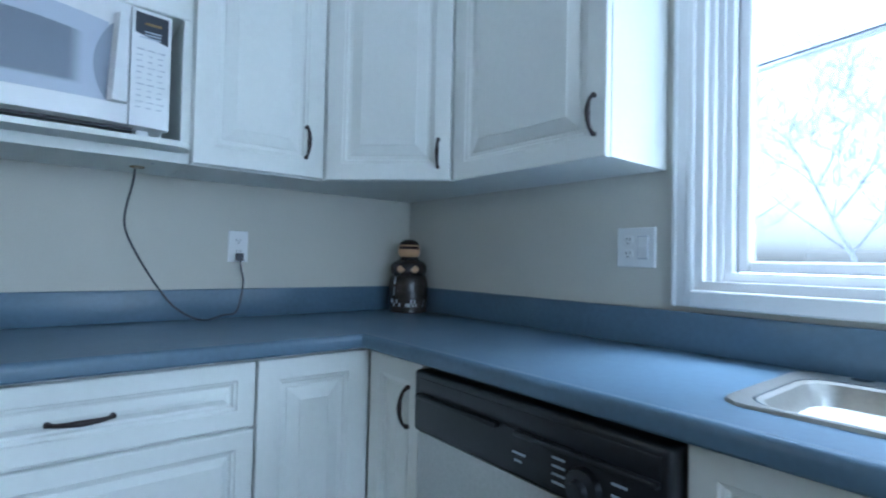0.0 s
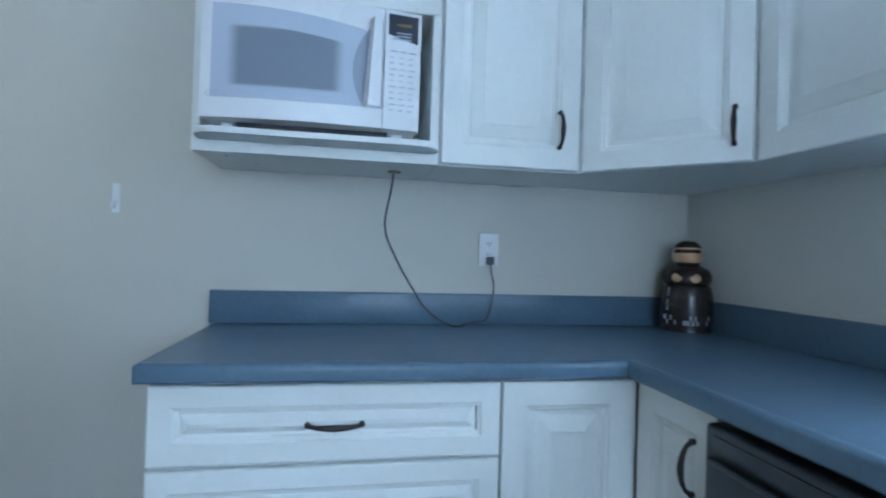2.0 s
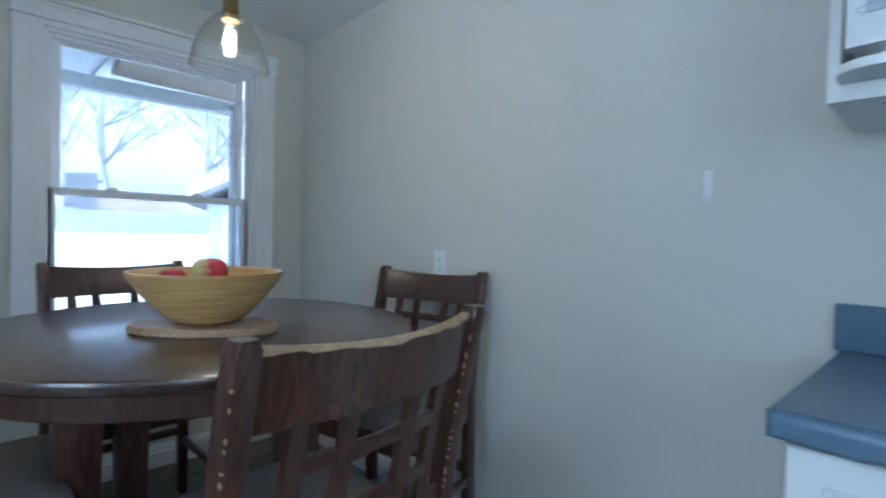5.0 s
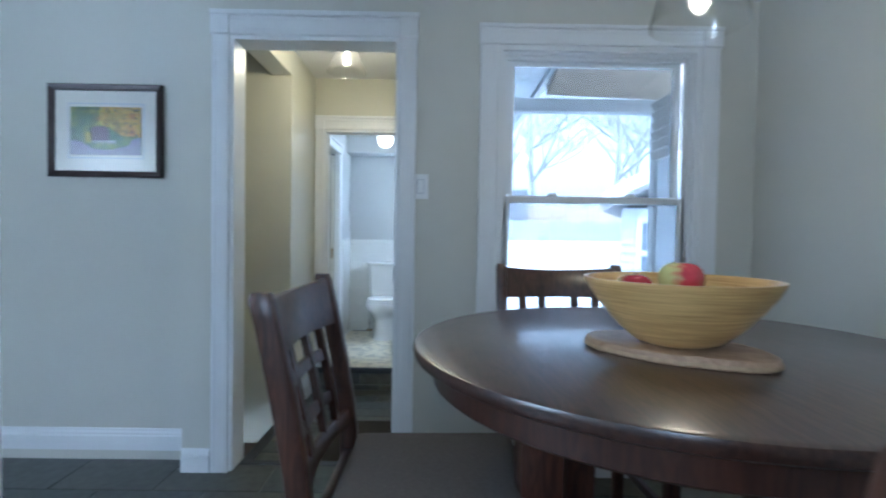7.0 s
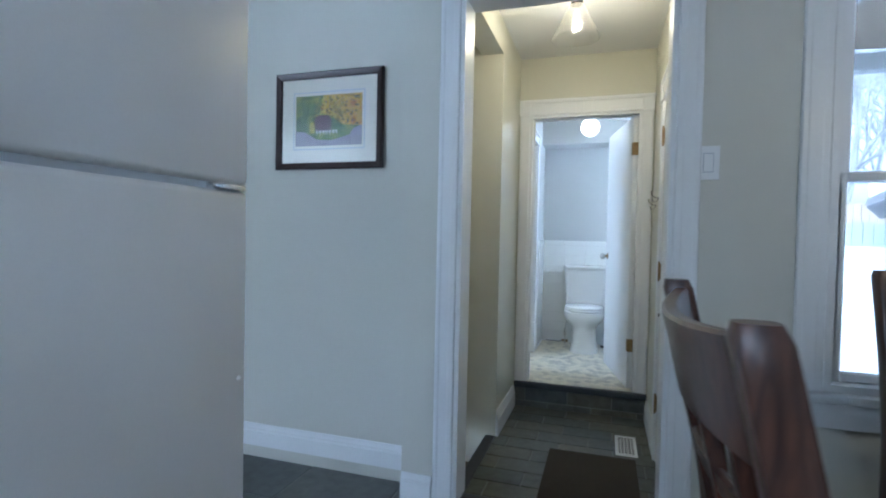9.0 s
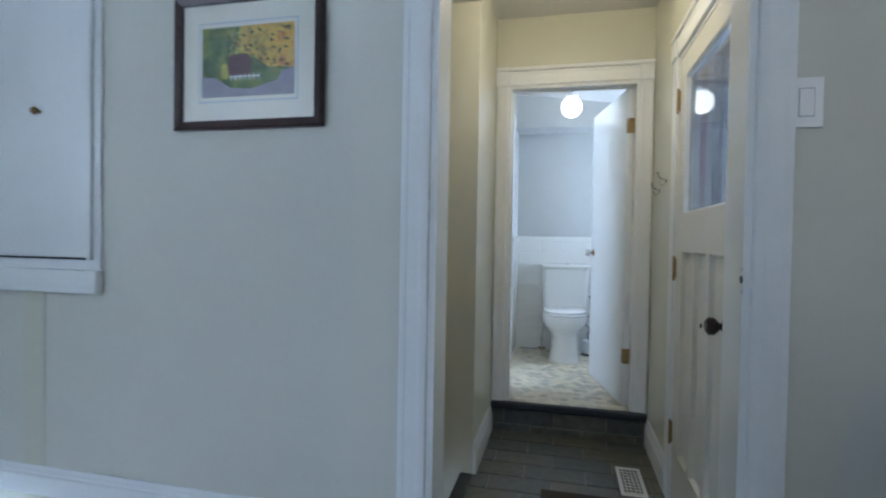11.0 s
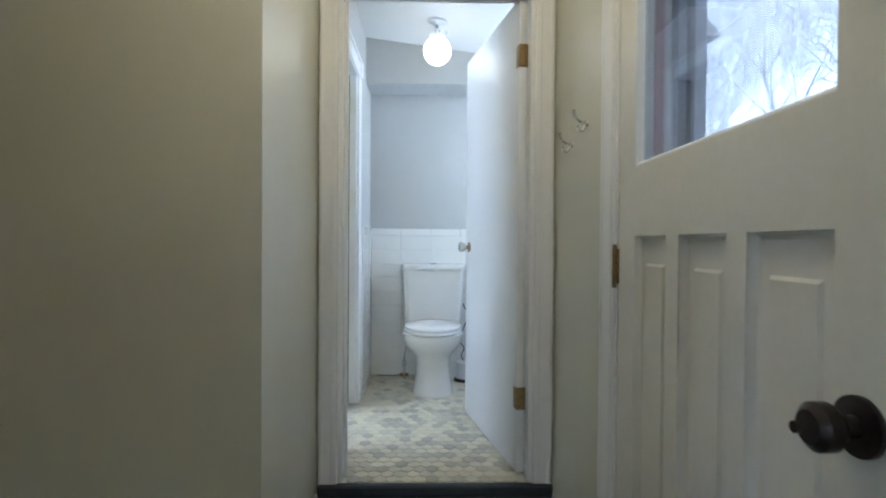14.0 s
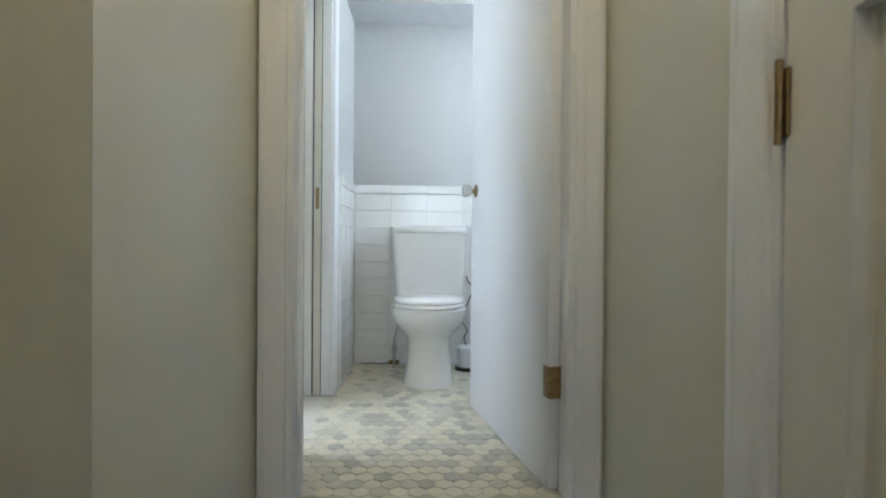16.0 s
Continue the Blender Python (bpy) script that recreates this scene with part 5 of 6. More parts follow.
def apple(at, r, turn, label):
    prof = [(0.003, r * 0.14), (r * 0.28, r * 0.03), (r * 0.52, r * 0.06), (r * 0.78, r * 0.28), (r * 0.93, r * 0.6), (r, r * 1.0), (r * 0.97, r * 1.25), (r * 0.86, r * 1.5), (r * 0.68, r * 1.68), (r * 0.44, r * 1.77), (r * 0.24, r * 1.74), (r * 0.1, r * 1.62), (0.003, r * 1.56)]
    c = thing("apple", label, "apple", at, turn, "apples in the bowl")
    part("flesh", lathe(prof, 28), APPLE, c)
    part("stem", tube([(0, 0, r * 1.58), (0.002, 0.001, r * 1.8), (0.006, 0.002, r * 2.0)], 0.0014, 6), STEM, c)


apple((BWX + 0.0, BWY + 0.005, BWZ + 0.083), 0.044, 62, "red and yellow-green apple on top")
apple((BWX - 0.03, BWY - 0.078, BWZ + 0.066), 0.038, 20, "dark red apple in wooden bowl")
apple((BWX + 0.06, BWY - 0.01, BWZ + 0.035), 0.036, 10, "red apple low in wooden bowl")
apple((BWX - 0.06, BWY + 0.05, BWZ + 0.035), 0.036, 200, "red apple low in wooden bowl")


def bulb_shape(c, z, r=0.022, h=0.1):
    prof = [(0.012, z + h), (0.013, z + h * 0.8), (r * 0.8, z + h * 0.6), (r, z + h * 0.38), (r * 0.95, z + h * 0.2), (r * 0.6, z + h * 0.04), (0.003, z)]
    g = part("bulb", lathe(prof, 20), SHADEGLASS, c, "clear glass filament bulb")
    g.visible_shadow = False
    for k in range(5):
        a = 2 * math.pi * k / 5
        f = part("filament", tube([(0.006 * math.cos(a), 0.006 * math.sin(a), z + h * 0.75), (0.012 * math.cos(a), 0.012 * math.sin(a), z + h * 0.15)], 0.0022, 6), BULB, g, "glowing filament")
        f.visible_shadow = False


# pendant over the table
c = thing("pendant_lamp", "clear glass bell pendant with glowing filament bulb", "lamp", (-2.03, 1.118, -0.02))
ptop = top(1.118) + 0.02
part("canopy", lathe([(0.004, ptop - 0.001), (0.06, ptop - 0.001), (0.058, ptop - 0.02), (0.004, ptop - 0.026)], 28), BRONZE, c, "dark bronze ceiling canopy")
part("cord", tube([(0, 0, ptop - 0.02), (0, 0, 1.86)], 0.003, 8), CORD, c)
part("socket", lathe([(0.004, 1.865), (0.014, 1.862), (0.02, 1.85), (0.022, 1.80), (0.026, 1.79), (0.026, 1.775), (0.004, 1.772)], 24), BRASS, c, "brass lamp socket")
prof = [(0.027, 1.79), (0.04, 1.786), (0.06, 1.768), (0.082, 1.735), (0.098, 1.695), (0.107, 1.66), (0.111, 1.638), (0.1095, 1.638), (0.1055, 1.66), (0.0965, 1.695), (0.0805, 1.7335), (0.0585, 1.7665), (0.0395, 1.7845)]
g = part("shade", lathe(prof, 48, close=False), SHADEGLASS, c, "clear glass bell shade")
g.visible_shadow = False
bulb_shape(c, 1.672, 0.023, 0.10)

# framed picture
PY0, PY1, PZ0, PZ1 = -1.454, -0.882, 1.386, 1.850
c = thing("framed_picture", "framed autumn landscape print with pale mat", "picture", (PW, (PY0 + PY1) / 2, (PZ0 + PZ1) / 2), 90)
hw, hh = (PY1 - PY0) / 2, (PZ1 - PZ0) / 2


def rect(ins, y):
    return [(-hw + ins, y, -hh + ins), (hw - ins, y, -hh + ins), (hw - ins, y, hh - ins), (-hw + ins, y, hh - ins)]


part("frame", rings_mesh([rect(0, -0.001), rect(0, -0.022), rect(0.006, -0.028), rect(0.02, -0.024), rect(0.03, -0.02), rect(0.032, -0.008)], cap_start=False, cap_end=False), FRAMEWOOD, c, "dark brown moulded wooden frame", False)
part("mat_board", rings_mesh([rect(0.03, -0.002), rect(0.03, -0.010)]), MATBOARD, c, "cream mat board", False)
part("mat_line", rings_mesh([rect(0.094, -0.0104), rect(0.0985, -0.0104), rect(0.0985, -0.0112), rect(0.094, -0.0112)], False, False), GREYPRINT, c, "thin grey mat bevel", False)
part("mat_inner", rings_mesh([rect(0.0985, -0.0100), rect(0.0985, -0.0108)]), MATBOARD, c, "", False)
iw, ih = hw - 0.108, hh - 0.112


def flat(poly, y, mat, name, parent):
    part(name, rings_mesh([[(x * iw, y + 0.0006, z * ih) for x, z in poly], [(x * iw, y, z * ih) for x, z in poly]]), mat, parent, "", False)


pic = part("print", rings_mesh([[(x * iw, y, z * ih) for x, z in ((-1, -1), (1, -1), (1, 1), (-1, 1))] for y in (-0.0108, -0.0116)]), LEAFGREEN, c, "printed autumn woods", False)
flat([(-0.15, 1), (1, 1), (1, -0.25), (0.45, -0.2), (0.1, 0.15), (-0.25, 0.35)], -0.0122, LEAFGOLD, "gold_trees", pic)
flat([(-1, -1), (1, -1), (1, -0.25), (0.75, -0.35), (0.65, -0.6), (0.1, -0.8), (-0.35, -0.75), (-0.7, -0.45), (-1, -0.4)], -0.0136, PICROAD, "grey_road", pic)
rnd = random.Random(31)
for nm, mat, x0, x1, z0, z1, count in (("green_foliage", LEAFGREEN, -1.0, -0.1, -0.3, 0.97, 130), ("yellow_foliage", LEAFYELLOW, -0.5, 0.55, 0.05, 0.97, 110), ("gold_foliage", LEAFGOLD, 0.1, 1.0, -0.15, 0.97, 120), ("shaded_foliage", LEAFSHADE, -1.0, 1.0, -0.3, 0.95, 130)):
    b = bmesh.new()
    for i in range(count):
        px, pz, ra = rnd.uniform(x0 + 0.09, x1 - 0.09), rnd.uniform(z0 + 0.02, z1 - 0.03), rnd.uniform(0.018, 0.055)
        loop = [b.verts.new(((px + ra * rnd.uniform(0.5, 1.1) * math.cos(a * 0.785)) * iw, -0.0124 - 0.000008 * i, (pz + ra * rnd.uniform(0.5, 1.1) * math.sin(a * 0.785)) * ih)) for a in range(8)]
        b.faces.new(loop)
    tagged(part(nm, b, mat, pic, "", False), kind="stuff")
flat([(-0.5, -0.62), (0.3, -0.62), (0.62, -0.42), (0.2, -0.3), (-0.4, -0.3)], -0.0141, LEAFGREEN, "lawn", pic)
flat([(-0.38, -0.42), (0.1, -0.42), (0.1, 0.02), (0.0, 0.2), (-0.32, 0.2), (-0.42, 0.02)], -0.0146, PICHOUSE, "dark_house", pic)
flat([(-0.55, -0.5), (-0.42, -0.5), (-0.4, -0.12), (-0.5, -0.05), (-0.58, -0.2)], -0.0152, LEAFYELLOW, "bush", pic)
for x in (-0.35, -0.25, -0.15, -0.05, 0.05, 0.15, 0.25):
    flat([(x, -0.55), (x + 0.025, -0.55), (x + 0.025, -0.38), (x, -0.38)], -0.0152, PICWHITE, "fence_post", pic)
flat([(-0.36, -0.46), (0.28, -0.46), (0.28, -0.43), (-0.36, -0.43)], -0.0158, PICWHITE, "fence_rail", pic)
g = part("glazing", rings_mesh([rect(0.031, -0.0165), rect(0.031, -0.0180)]), PRINTGLASS, c, "clear picture glass", False)
g.visible_shadow = False

# white access panel in the passage
c = thing("access_panel", "white painted wall access panel with brass knob", "panel", (PW, -2.125, 1.31), 90)
part("surround", slab(-0.30, 0.345, -0.012, -0.0005, -0.52, 0.75, 0.003), TRIM, c)
part("door", slab(-0.27, 0.318, -0.03, -0.0125, -0.392, 0.72, 0.004), TRIM, c)
# dark bar on the door face; the gap's shade is in its colour
part("gap_shade_strip", slab(-0.268, 0.30, -0.0303, -0.026, -0.3915, -0.3835), DARKPRINTGAP, c, "dark strip painted as gap shade below panel door", False)
part("ledge", slab(-0.31, 0.352, -0.038, -0.0005, -0.517, -0.43, 0.006), TRIM, c)
part("knob", tube([(0.08, -0.03, 0.165), (0.08, -0.038, 0.165), (0.08, -0.042, 0.165), (0.08, -0.05, 0.165), (0.08, -0.056, 0.165), (0.08, -0.057, 0.165)], [0.007, 0.007, 0.012, 0.015, 0.012, 0.003], 16), BRASS, c, "small brass knob")

# ---- hall ----
c = thing("outside_door", "cream painted panel door with window, closed", "door", (-4.372, HN - 0.004, HZ + 0.008), 0, kind="structure")
DW, DH = 0.876, 2.03
# stiles, rails and recessed panels
gz0, gz1, gx0, gx1 = 1.324, 1.931, 0.099, 0.696
pz0, pz1 = 0.255, 1.158


def plank(x0, x1, z0, z1, name="stile"):
    return part(name, slab(x0, x1, 0.0, 0.042, z0, z1), DOORPAINT, c, "", False)


plank(0, 0.106, 0, DH)
plank(0.708, DW, 0, DH)
plank(0.106, 0.708, gz1, DH, "rail")
plank(0.106, 0.708, pz1, gz0, "rail")
plank(0.106, 0.708, 0, pz0, "rail")
plank(0.267, 0.321, pz0, pz1, "mullion")
plank(0.484, 0.536, pz0, pz1, "mullion")
for a0, a1 in ((0.106, 0.267), (0.321, 0.484), (0.536, 0.708)):
    def pl(i, y, lift=0.0):
        return [(a0 + i, y, pz0 + i), (a1 - i, y, pz0 + i), (a1 - i, y, pz1 - i - lift), (a0 + i, y, pz1 - i - lift)]
    part("door_panel", rings_mesh([pl(-0.004, 0.04), pl(0.0, 0.004), pl(0.006, 0.016), pl(0.012, 0.018), pl(0.034, 0.016, 0.03), pl(0.040, 0.011, 0.03)], cap_start=False), DOORPAINT, c, "", False)
part("glazing_bead", rings_mesh([[(a, y, z) for a, z in ((gx0 - 0.006 + i, gz0 - 0.001 + i), (gx1 + 0.021 - i, gz0 - 0.001 + i), (gx1 + 0.021 - i, gz1 + 0.001 - i), (gx0 - 0.006 + i, gz1 + 0.001 - i))] for i, y in ((0, 0.041), (0, 0.003), (0.006, 0.004), (0.012, 0.012), (0.012, 0.041))], False, False), TRIM, c, "white glazing bead", False)
g = part("pane", slab(gx0, gx1 + 0.015, 0.02, 0.024, gz0 + 0.005, gz1 - 0.005), DIMGLASS, c, "door pane, tinted grey to dim the outside", False)
g.visible_shadow = False
for z in (1.844, 1.081, 0.327):
    h = part("hinge", slab(-0.013, 0.010, -0.005, -0.0005, z - 0.045, z + 0.045, 0.001), BRASS, c, "aged brass butt hinge")
    part("hinge_pin", tube([(0, -0.010, z - 0.056), (0, -0.010, z + 0.056)], 0.0055, 10), BRASS, h)
k = part("door_knob", tube([(0.750, 0, 0.934), (0.750, -0.006, 0.934), (0.750, -0.009, 0.934), (0.750, -0.022, 0.934), (0.750, -0.028, 0.934), (0.750, -0.039, 0.934), (0.750, -0.054, 0.934), (0.750, -0.062, 0.934), (0.750, -0.0625, 0.934)], [0.035, 0.035, 0.013, 0.011, 0.019, 0.028, 0.028, 0.019, 0.008], 28), BRONZE, c, "dark bronze round door knob")
part("keyhole", tube([(0.750, -0.0735, 0.934), (0.750, -0.078, 0.934)], 0.007, 12), BRONZE, k)
c = thing("strike_plate", "painted strike plate on the doorway lining", "strike plate", (-3.174, dy1 - 0.0185, 0.934), 0)
part("plate", slab(-0.014, 0.012, -0.003, -0.0002, -0.034, 0.034, 0.001), TRIM, c)
# solid dark disc on the plate; the latch hole's shade is its colour
part("hole", lathe([(0.002, 0.0), (0.009, 0.0), (0.009, 0.002), (0.002, 0.002)], 18), BRONZE, c, "dark disc painted as the shaded latch hole").matrix_local = pose(0, -0.0025, 0.002, 90)
for z in (-0.026, 0.026):
    part("screw_head", lathe([(0.001, 0.0), (0.0045, 0.0), (0.001, 0.0015)], 10), GREYPRINT, c).matrix_local = pose(0, -0.003, z, 90)
wall_plate("hall_switch", "white light switch plate beside outside door", "switch", (-3.382, HN - 0.0005, 1.135), 0, 0.07, 0.114, ("switch",))


def coat_hook(at):
    c = thing("coat_hook", "small chrome double coat hook on hall wall", "hook", at, 0, "hall coat hooks")
    part("plate", lathe([(0.003, 0), (0.012, 0), (0.011, 0.004), (0.003, 0.005)], 14), CHROME, c).matrix_local = pose(0, -0.0005, 0, 90)
    part("upper_prong", tube(smooth_path([(0, -0.004, 0.003), (0, -0.02, 0.004), (0, -0.04, 0.02), (0, -0.044, 0.042)]), [0.005] * 18 + [0.0065], 8), CHROME, c)
    part("lower_prong", tube(smooth_path([(0, -0.004, -0.003), (0, -0.014, -0.02), (0, -0.028, -0.024), (0, -0.034, -0.008)]), [0.0045] * 18 + [0.006], 8), CHROME, c)


coat_hook((-4.660, HN, 1.342))
coat_hook((-4.835, HN, 1.308))

c = thing("ceiling_light", "clear glass cone ceiling light with filament bulb", "lamp", (-4.0, -0.07, 0))
part("canopy", lathe([(0.004, 2.409), (0.058, 2.409), (0.055, 2.392), (0.012, 2.384), (0.004, 2.384)], 28), BRONZE, c, "dark bronze canopy")
part("stem", tube([(0, 0, 2.39), (0, 0, 2.345)], 0.009, 10), BRONZE, c)
part("switch_key", tube([(0.02, 0, 2.345), (0.05, 0, 2.345), (0.056, 0, 2.345)], [0.004, 0.004, 0.008], 10), BRONZE, c)
part("socket", lathe([(0.004, 2.352), (0.018, 2.35), (0.02, 2.32), (0.03, 2.31), (0.032, 2.29), (0.004, 2.289)], 24), BRONZE, c, "dark bronze lamp socket")
prof = [(0.031, 2.3), (0.036, 2.294), (0.118, 2.128), (0.122, 2.12), (0.1195, 2.12), (0.1155, 2.1285), (0.0345, 2.2925)]
g = part("shade", lathe(prof, 44, close=False), SHADEGLASS, c, "clear glass cone shade")
g.visible_shadow = False
rimr = part("shade_rim", lathe([(0.1195, 2.117), (0.123, 2.117), (0.123, 2.123), (0.1195, 2.123)], 44, close=False), SHADEGLASS, c, "bright glass rim")
bulb_shape(c, 2.15, 0.024, 0.14)

whole("door_mat", slab(-0.37, 0.37, -0.24, 0.24, 0.0015, 0.012, 0.004), MATCLOTH, "dark brown ribbed door mat on slate", "mat", (-3.96, 0.06, HZ))
c = thing("floor_register", "white slotted metal floor register", "vent", (-4.545, 0.256, HZ + 0.001))
part("frame", rings_mesh([[(sx * (0.155 - i), sy * (0.062 - i), z) for sx, sy in ((-1, -1), (1, -1), (1, 1), (-1, 1))] for i, z in ((0, 0), (0.003, 0.005), (0.016, 0.005), (0.017, 0.002))], True, True), TRIM, c, "", False)
# closed black sheet; the duct's shade is put into its colour
part("duct_shade_sheet", slab(-0.136, 0.136, -0.044, 0.044, 0.0022, 0.0034), BLACKPLASTIC, c, "", False)
for i in range(9):
    x = -0.128 + i * 0.032
    part("slat", slab(x - 0.003, x + 0.003, -0.0445, 0.0445, 0.0026, 0.0052), TRIM, c, "", False)
for i in range(4):
    y = -0.03 + i * 0.02
    part("cross_slat", slab(-0.136, 0.136, y - 0.002, y + 0.002, 0.0026, 0.0050), TRIM, c, "", False)

# ---- bath ----
c = thing("bathroom_door", "plain white flush door standing open", "door", (HX - 0.066, b1 - 0.019, 0.012), 191.8, kind="structure")
LW, LH = 0.79, 1.955
part("leaf", slab(0.004, LW, -0.0, 0.035, 0, LH, 0.002), TRIM, c)
for z in (0.308, 1.72):
    h = part("hinge", slab(-0.006, 0.034, -0.002, 0.037, z - 0.045, z + 0.045, 0.001), BRASS, c, "brass butt hinge")
for s, y0 in ((-1, 0.0), (1, 0.035)):
    rose = part("knob_rose", tube([(LW - 0.065, y0 + s * d, 0.927) for d in (0.0, 0.004, 0.006, 0.022)], [0.027, 0.026, 0.011, 0.010], 18), BRASS, c, "brass knob rose")
    part("door_knob", tube([(LW - 0.065, y0 + s * d, 0.927) for d in (0.022, 0.026, 0.04, 0.052, 0.058, 0.0585)], [0.015, 0.020, 0.027, 0.027, 0.020, 0.004], 10), KNOBGLASS, rose, "faceted clear glass knob", False)

# toilet, facing the door (+x)
c = thing("toilet", "white two-piece toilet with closed lid", "toilet", (-6.178, -0.07, 0.0), 0)


def oval(cx_, rx, ry, z, n=32, flat_back=0.0):
    pts = []
    for i in range(n):
        a = 2 * math.pi * i / n
        x = math.cos(a)
        pts.append((cx_ + (rx if x > 0 else rx * (1 - flat_back)) * x, ry * math.sin(a), z))
    return pts


part("pedestal", rings_mesh([oval(-0.13, 0.135, 0.132, 0.001), oval(-0.13, 0.135, 0.132, 0.014), oval(-0.132, 0.128, 0.126, 0.03), oval(-0.13, 0.122, 0.113, 0.12), oval(-0.125, 0.124, 0.108, 0.21), oval(-0.115, 0.145, 0.12, 0.255), oval(-0.1, 0.185, 0.155, 0.295), oval(-0.092, 0.212, 0.182, 0.335), oval(-0.09, 0.22, 0.19, 0.37), oval(-0.09, 0.22, 0.19, 0.396), oval(-0.09, 0.212, 0.182, 0.402)]), PORCELAIN, c, "white glazed bowl and base")
part("trapway", slab(-0.48, -0.16, -0.095, 0.095, 0.0, 0.38, 0.03, 3), PORCELAIN, c)
part("seat", rings_mesh([oval(-0.09, 0.216, 0.176, 0.403), oval(-0.09, 0.224, 0.184, 0.408), oval(-0.09, 0.224, 0.184, 0.418), oval(-0.09, 0.216, 0.178, 0.423)]), PORCELAIN, c, "white oval seat")
part("lid", rings_mesh([oval(-0.092, 0.212, 0.174, 0.425), oval(-0.092, 0.219, 0.180, 0.43), oval(-0.092, 0.217, 0.178, 0.442), oval(-0.092, 0.2, 0.16, 0.450), oval(-0.092, 0.1, 0.08, 0.454)]), PORCELAIN, c, "white closed oval lid")
rr = [rounded(-0.535, -0.325, -hw_, hw_, 0.035, z) for hw_, z in ((0.175, 0.39), (0.183, 0.40), (0.195, 0.55), (0.208, 0.775))]
tank = part("tank", rings_mesh(rr), PORCELAIN, c, "white tapered cistern")
part("tank_lid", rings_mesh([rounded(-0.542, -0.315, -0.216, 0.216, 0.035, 0.776), rounded(-0.544, -0.312, -0.219, 0.219, 0.036, 0.782), rounded(-0.544, -0.312, -0.219, 0.219, 0.036, 0.806), rounded(-0.538, -0.318, -0.212, 0.212, 0.034, 0.815)]), PORCELAIN, tank, "white cistern lid")
part("flush_button", lathe([(0.004, 0.8145), (0.022, 0.8145), (0.022, 0.819), (0.004, 0.821)], 20, (-0.43, 0, 0)), CHROME, tank, "chrome flush button")

c = thing("shutoff_valve", "grey metal water shutoff valve beside toilet", "valve", (-6.62, -0.27, 0))
part("pipe", tube([(0, 0, 0.0), (0, 0, 0.16)], 0.009, 10), CHROME, c)
part("valve_body", tube([(0, 0, 0.09), (0, 0, 0.13)], 0.015, 12), CHROME, c)
part("handle", slab(-0.006, 0.006, -0.03, 0.03, 0.02, 0.045, 0.004), BRASS, c)
part("supply_hose", tube(smooth_path([(0, 0, 0.16), (0.005, 0.02, 0.25), (0.0, 0.05, 0.32), (-0.02, 0.07, 0.4)]), 0.006, 8), CHROME, c, "braided supply hose")
c = thing("toilet_brush_holder", "white cylinder with dark base beside toilet", "brush holder", (-6.6, 0.155, 0))
part("base", lathe([(0.004, 0.0), (0.075, 0.0), (0.075, 0.012), (0.06, 0.018), (0.004, 0.018)], 28), BRONZE, c, "dark round base")
part("cylinder", lathe([(0.004, 0.019), (0.062, 0.019), (0.062, 0.125), (0.058, 0.13), (0.004, 0.13)], 28), WHITEPLASTIC, c)
part("bent_wire", tube(smooth_path([(-0.03, -0.01, 0.13), (-0.05, -0.02, 0.17), (-0.02, -0.005, 0.22), (-0.06, -0.03, 0.28), (-0.07, 0.02, 0.42), (-0.05, 0.03, 0.46), (-0.07, 0.0, 0.5), (-0.06, -0.01, 0.53)], 5), 0.004, 8), CORD, c, "twisted dark wire")

c = thing("globe_light", "white glass globe ceiling light on chain", "lamp", (-6.08, -0.056, 0))
clip = 2.335 - 0.13 * (-0.056 - BS)
part("canopy", lathe([(0.004, clip + 0.007), (0.062, clip + 0.007), (0.06, clip - 0.012), (0.03, clip - 0.02), (0.004, clip - 0.022)], 28), TRIM, c, "white ceiling canopy")
for i in range(3):
    b = tube([(0.009 * math.cos(a * math.pi / 6) * (i % 2 == 0), 0.009 * math.cos(a * math.pi / 6) * (i % 2), clip - 0.024 - 0.018 * i + 0.012 * math.sin(a * math.pi / 6)) for a in range(13)], 0.0025, 6)
    part("chain_link", b, CHROME, c)
part("fitter", lathe([(0.004, 2.215), (0.03, 2.212), (0.034, 2.203), (0.045, 2.19), (0.046, 2.175), (0.004, 2.174)], 24), WHITEPLASTIC, c, "white fitter collar")
b = bmesh.new()
for i in range(14):
    a = 2 * math.pi * i / 14
    pts = [(math.cos(a + d) * r_, math.sin(a + d) * r_, z) for d, r_, z in ((-0.22, 0.044, 2.178), (0.22, 0.044, 2.178), (0.0, 0.062, 2.212))]
    pin = [(x * 0.94, y * 0.94, z) for x, y, z in pts]
    vs = [b.verts.new(p) for p in pts + pin]
    for q in ((0, 1, 2), (5, 4, 3), (0, 3, 4, 1), (1, 4, 5, 2), (2, 5, 3, 0)):
        b.faces.new([vs[k_] for k_ in q])
part("petal_ring", b, WHITEPLASTIC, c, "white scalloped petal ring", False)
gr = 0.083
g = part("globe", lathe([(max(0.003, gr * math.sin(math.pi * i / 20)), 2.098 + gr * math.cos(math.pi * i / 20)) for i in range(21)], 36), GLOBE, c, "glowing white glass globe")
g.visible_shadow = False

# closet sliding doors
casing("closet_casing", cx0, cx1, 0.0, cz, lambda u, o, z: (u, BS + o, z), 0.075, "white painted casing round linen closet", head=0.09)
c = thing("pocket_door", "cream pocket door edge with metal pull", "door", (cx0, BS, 0.003), 0, kind="structure")
part("leaf", slab(-0.03, 0.004, -0.082, -0.048, 0.0, 1.93, 0.002), DOORPAINT, c)
part("jamb_strip", slab(-0.001, 0.016, -0.042, 0.0, 0.0, 1.945, 0.002), TRIM, c, "", False)
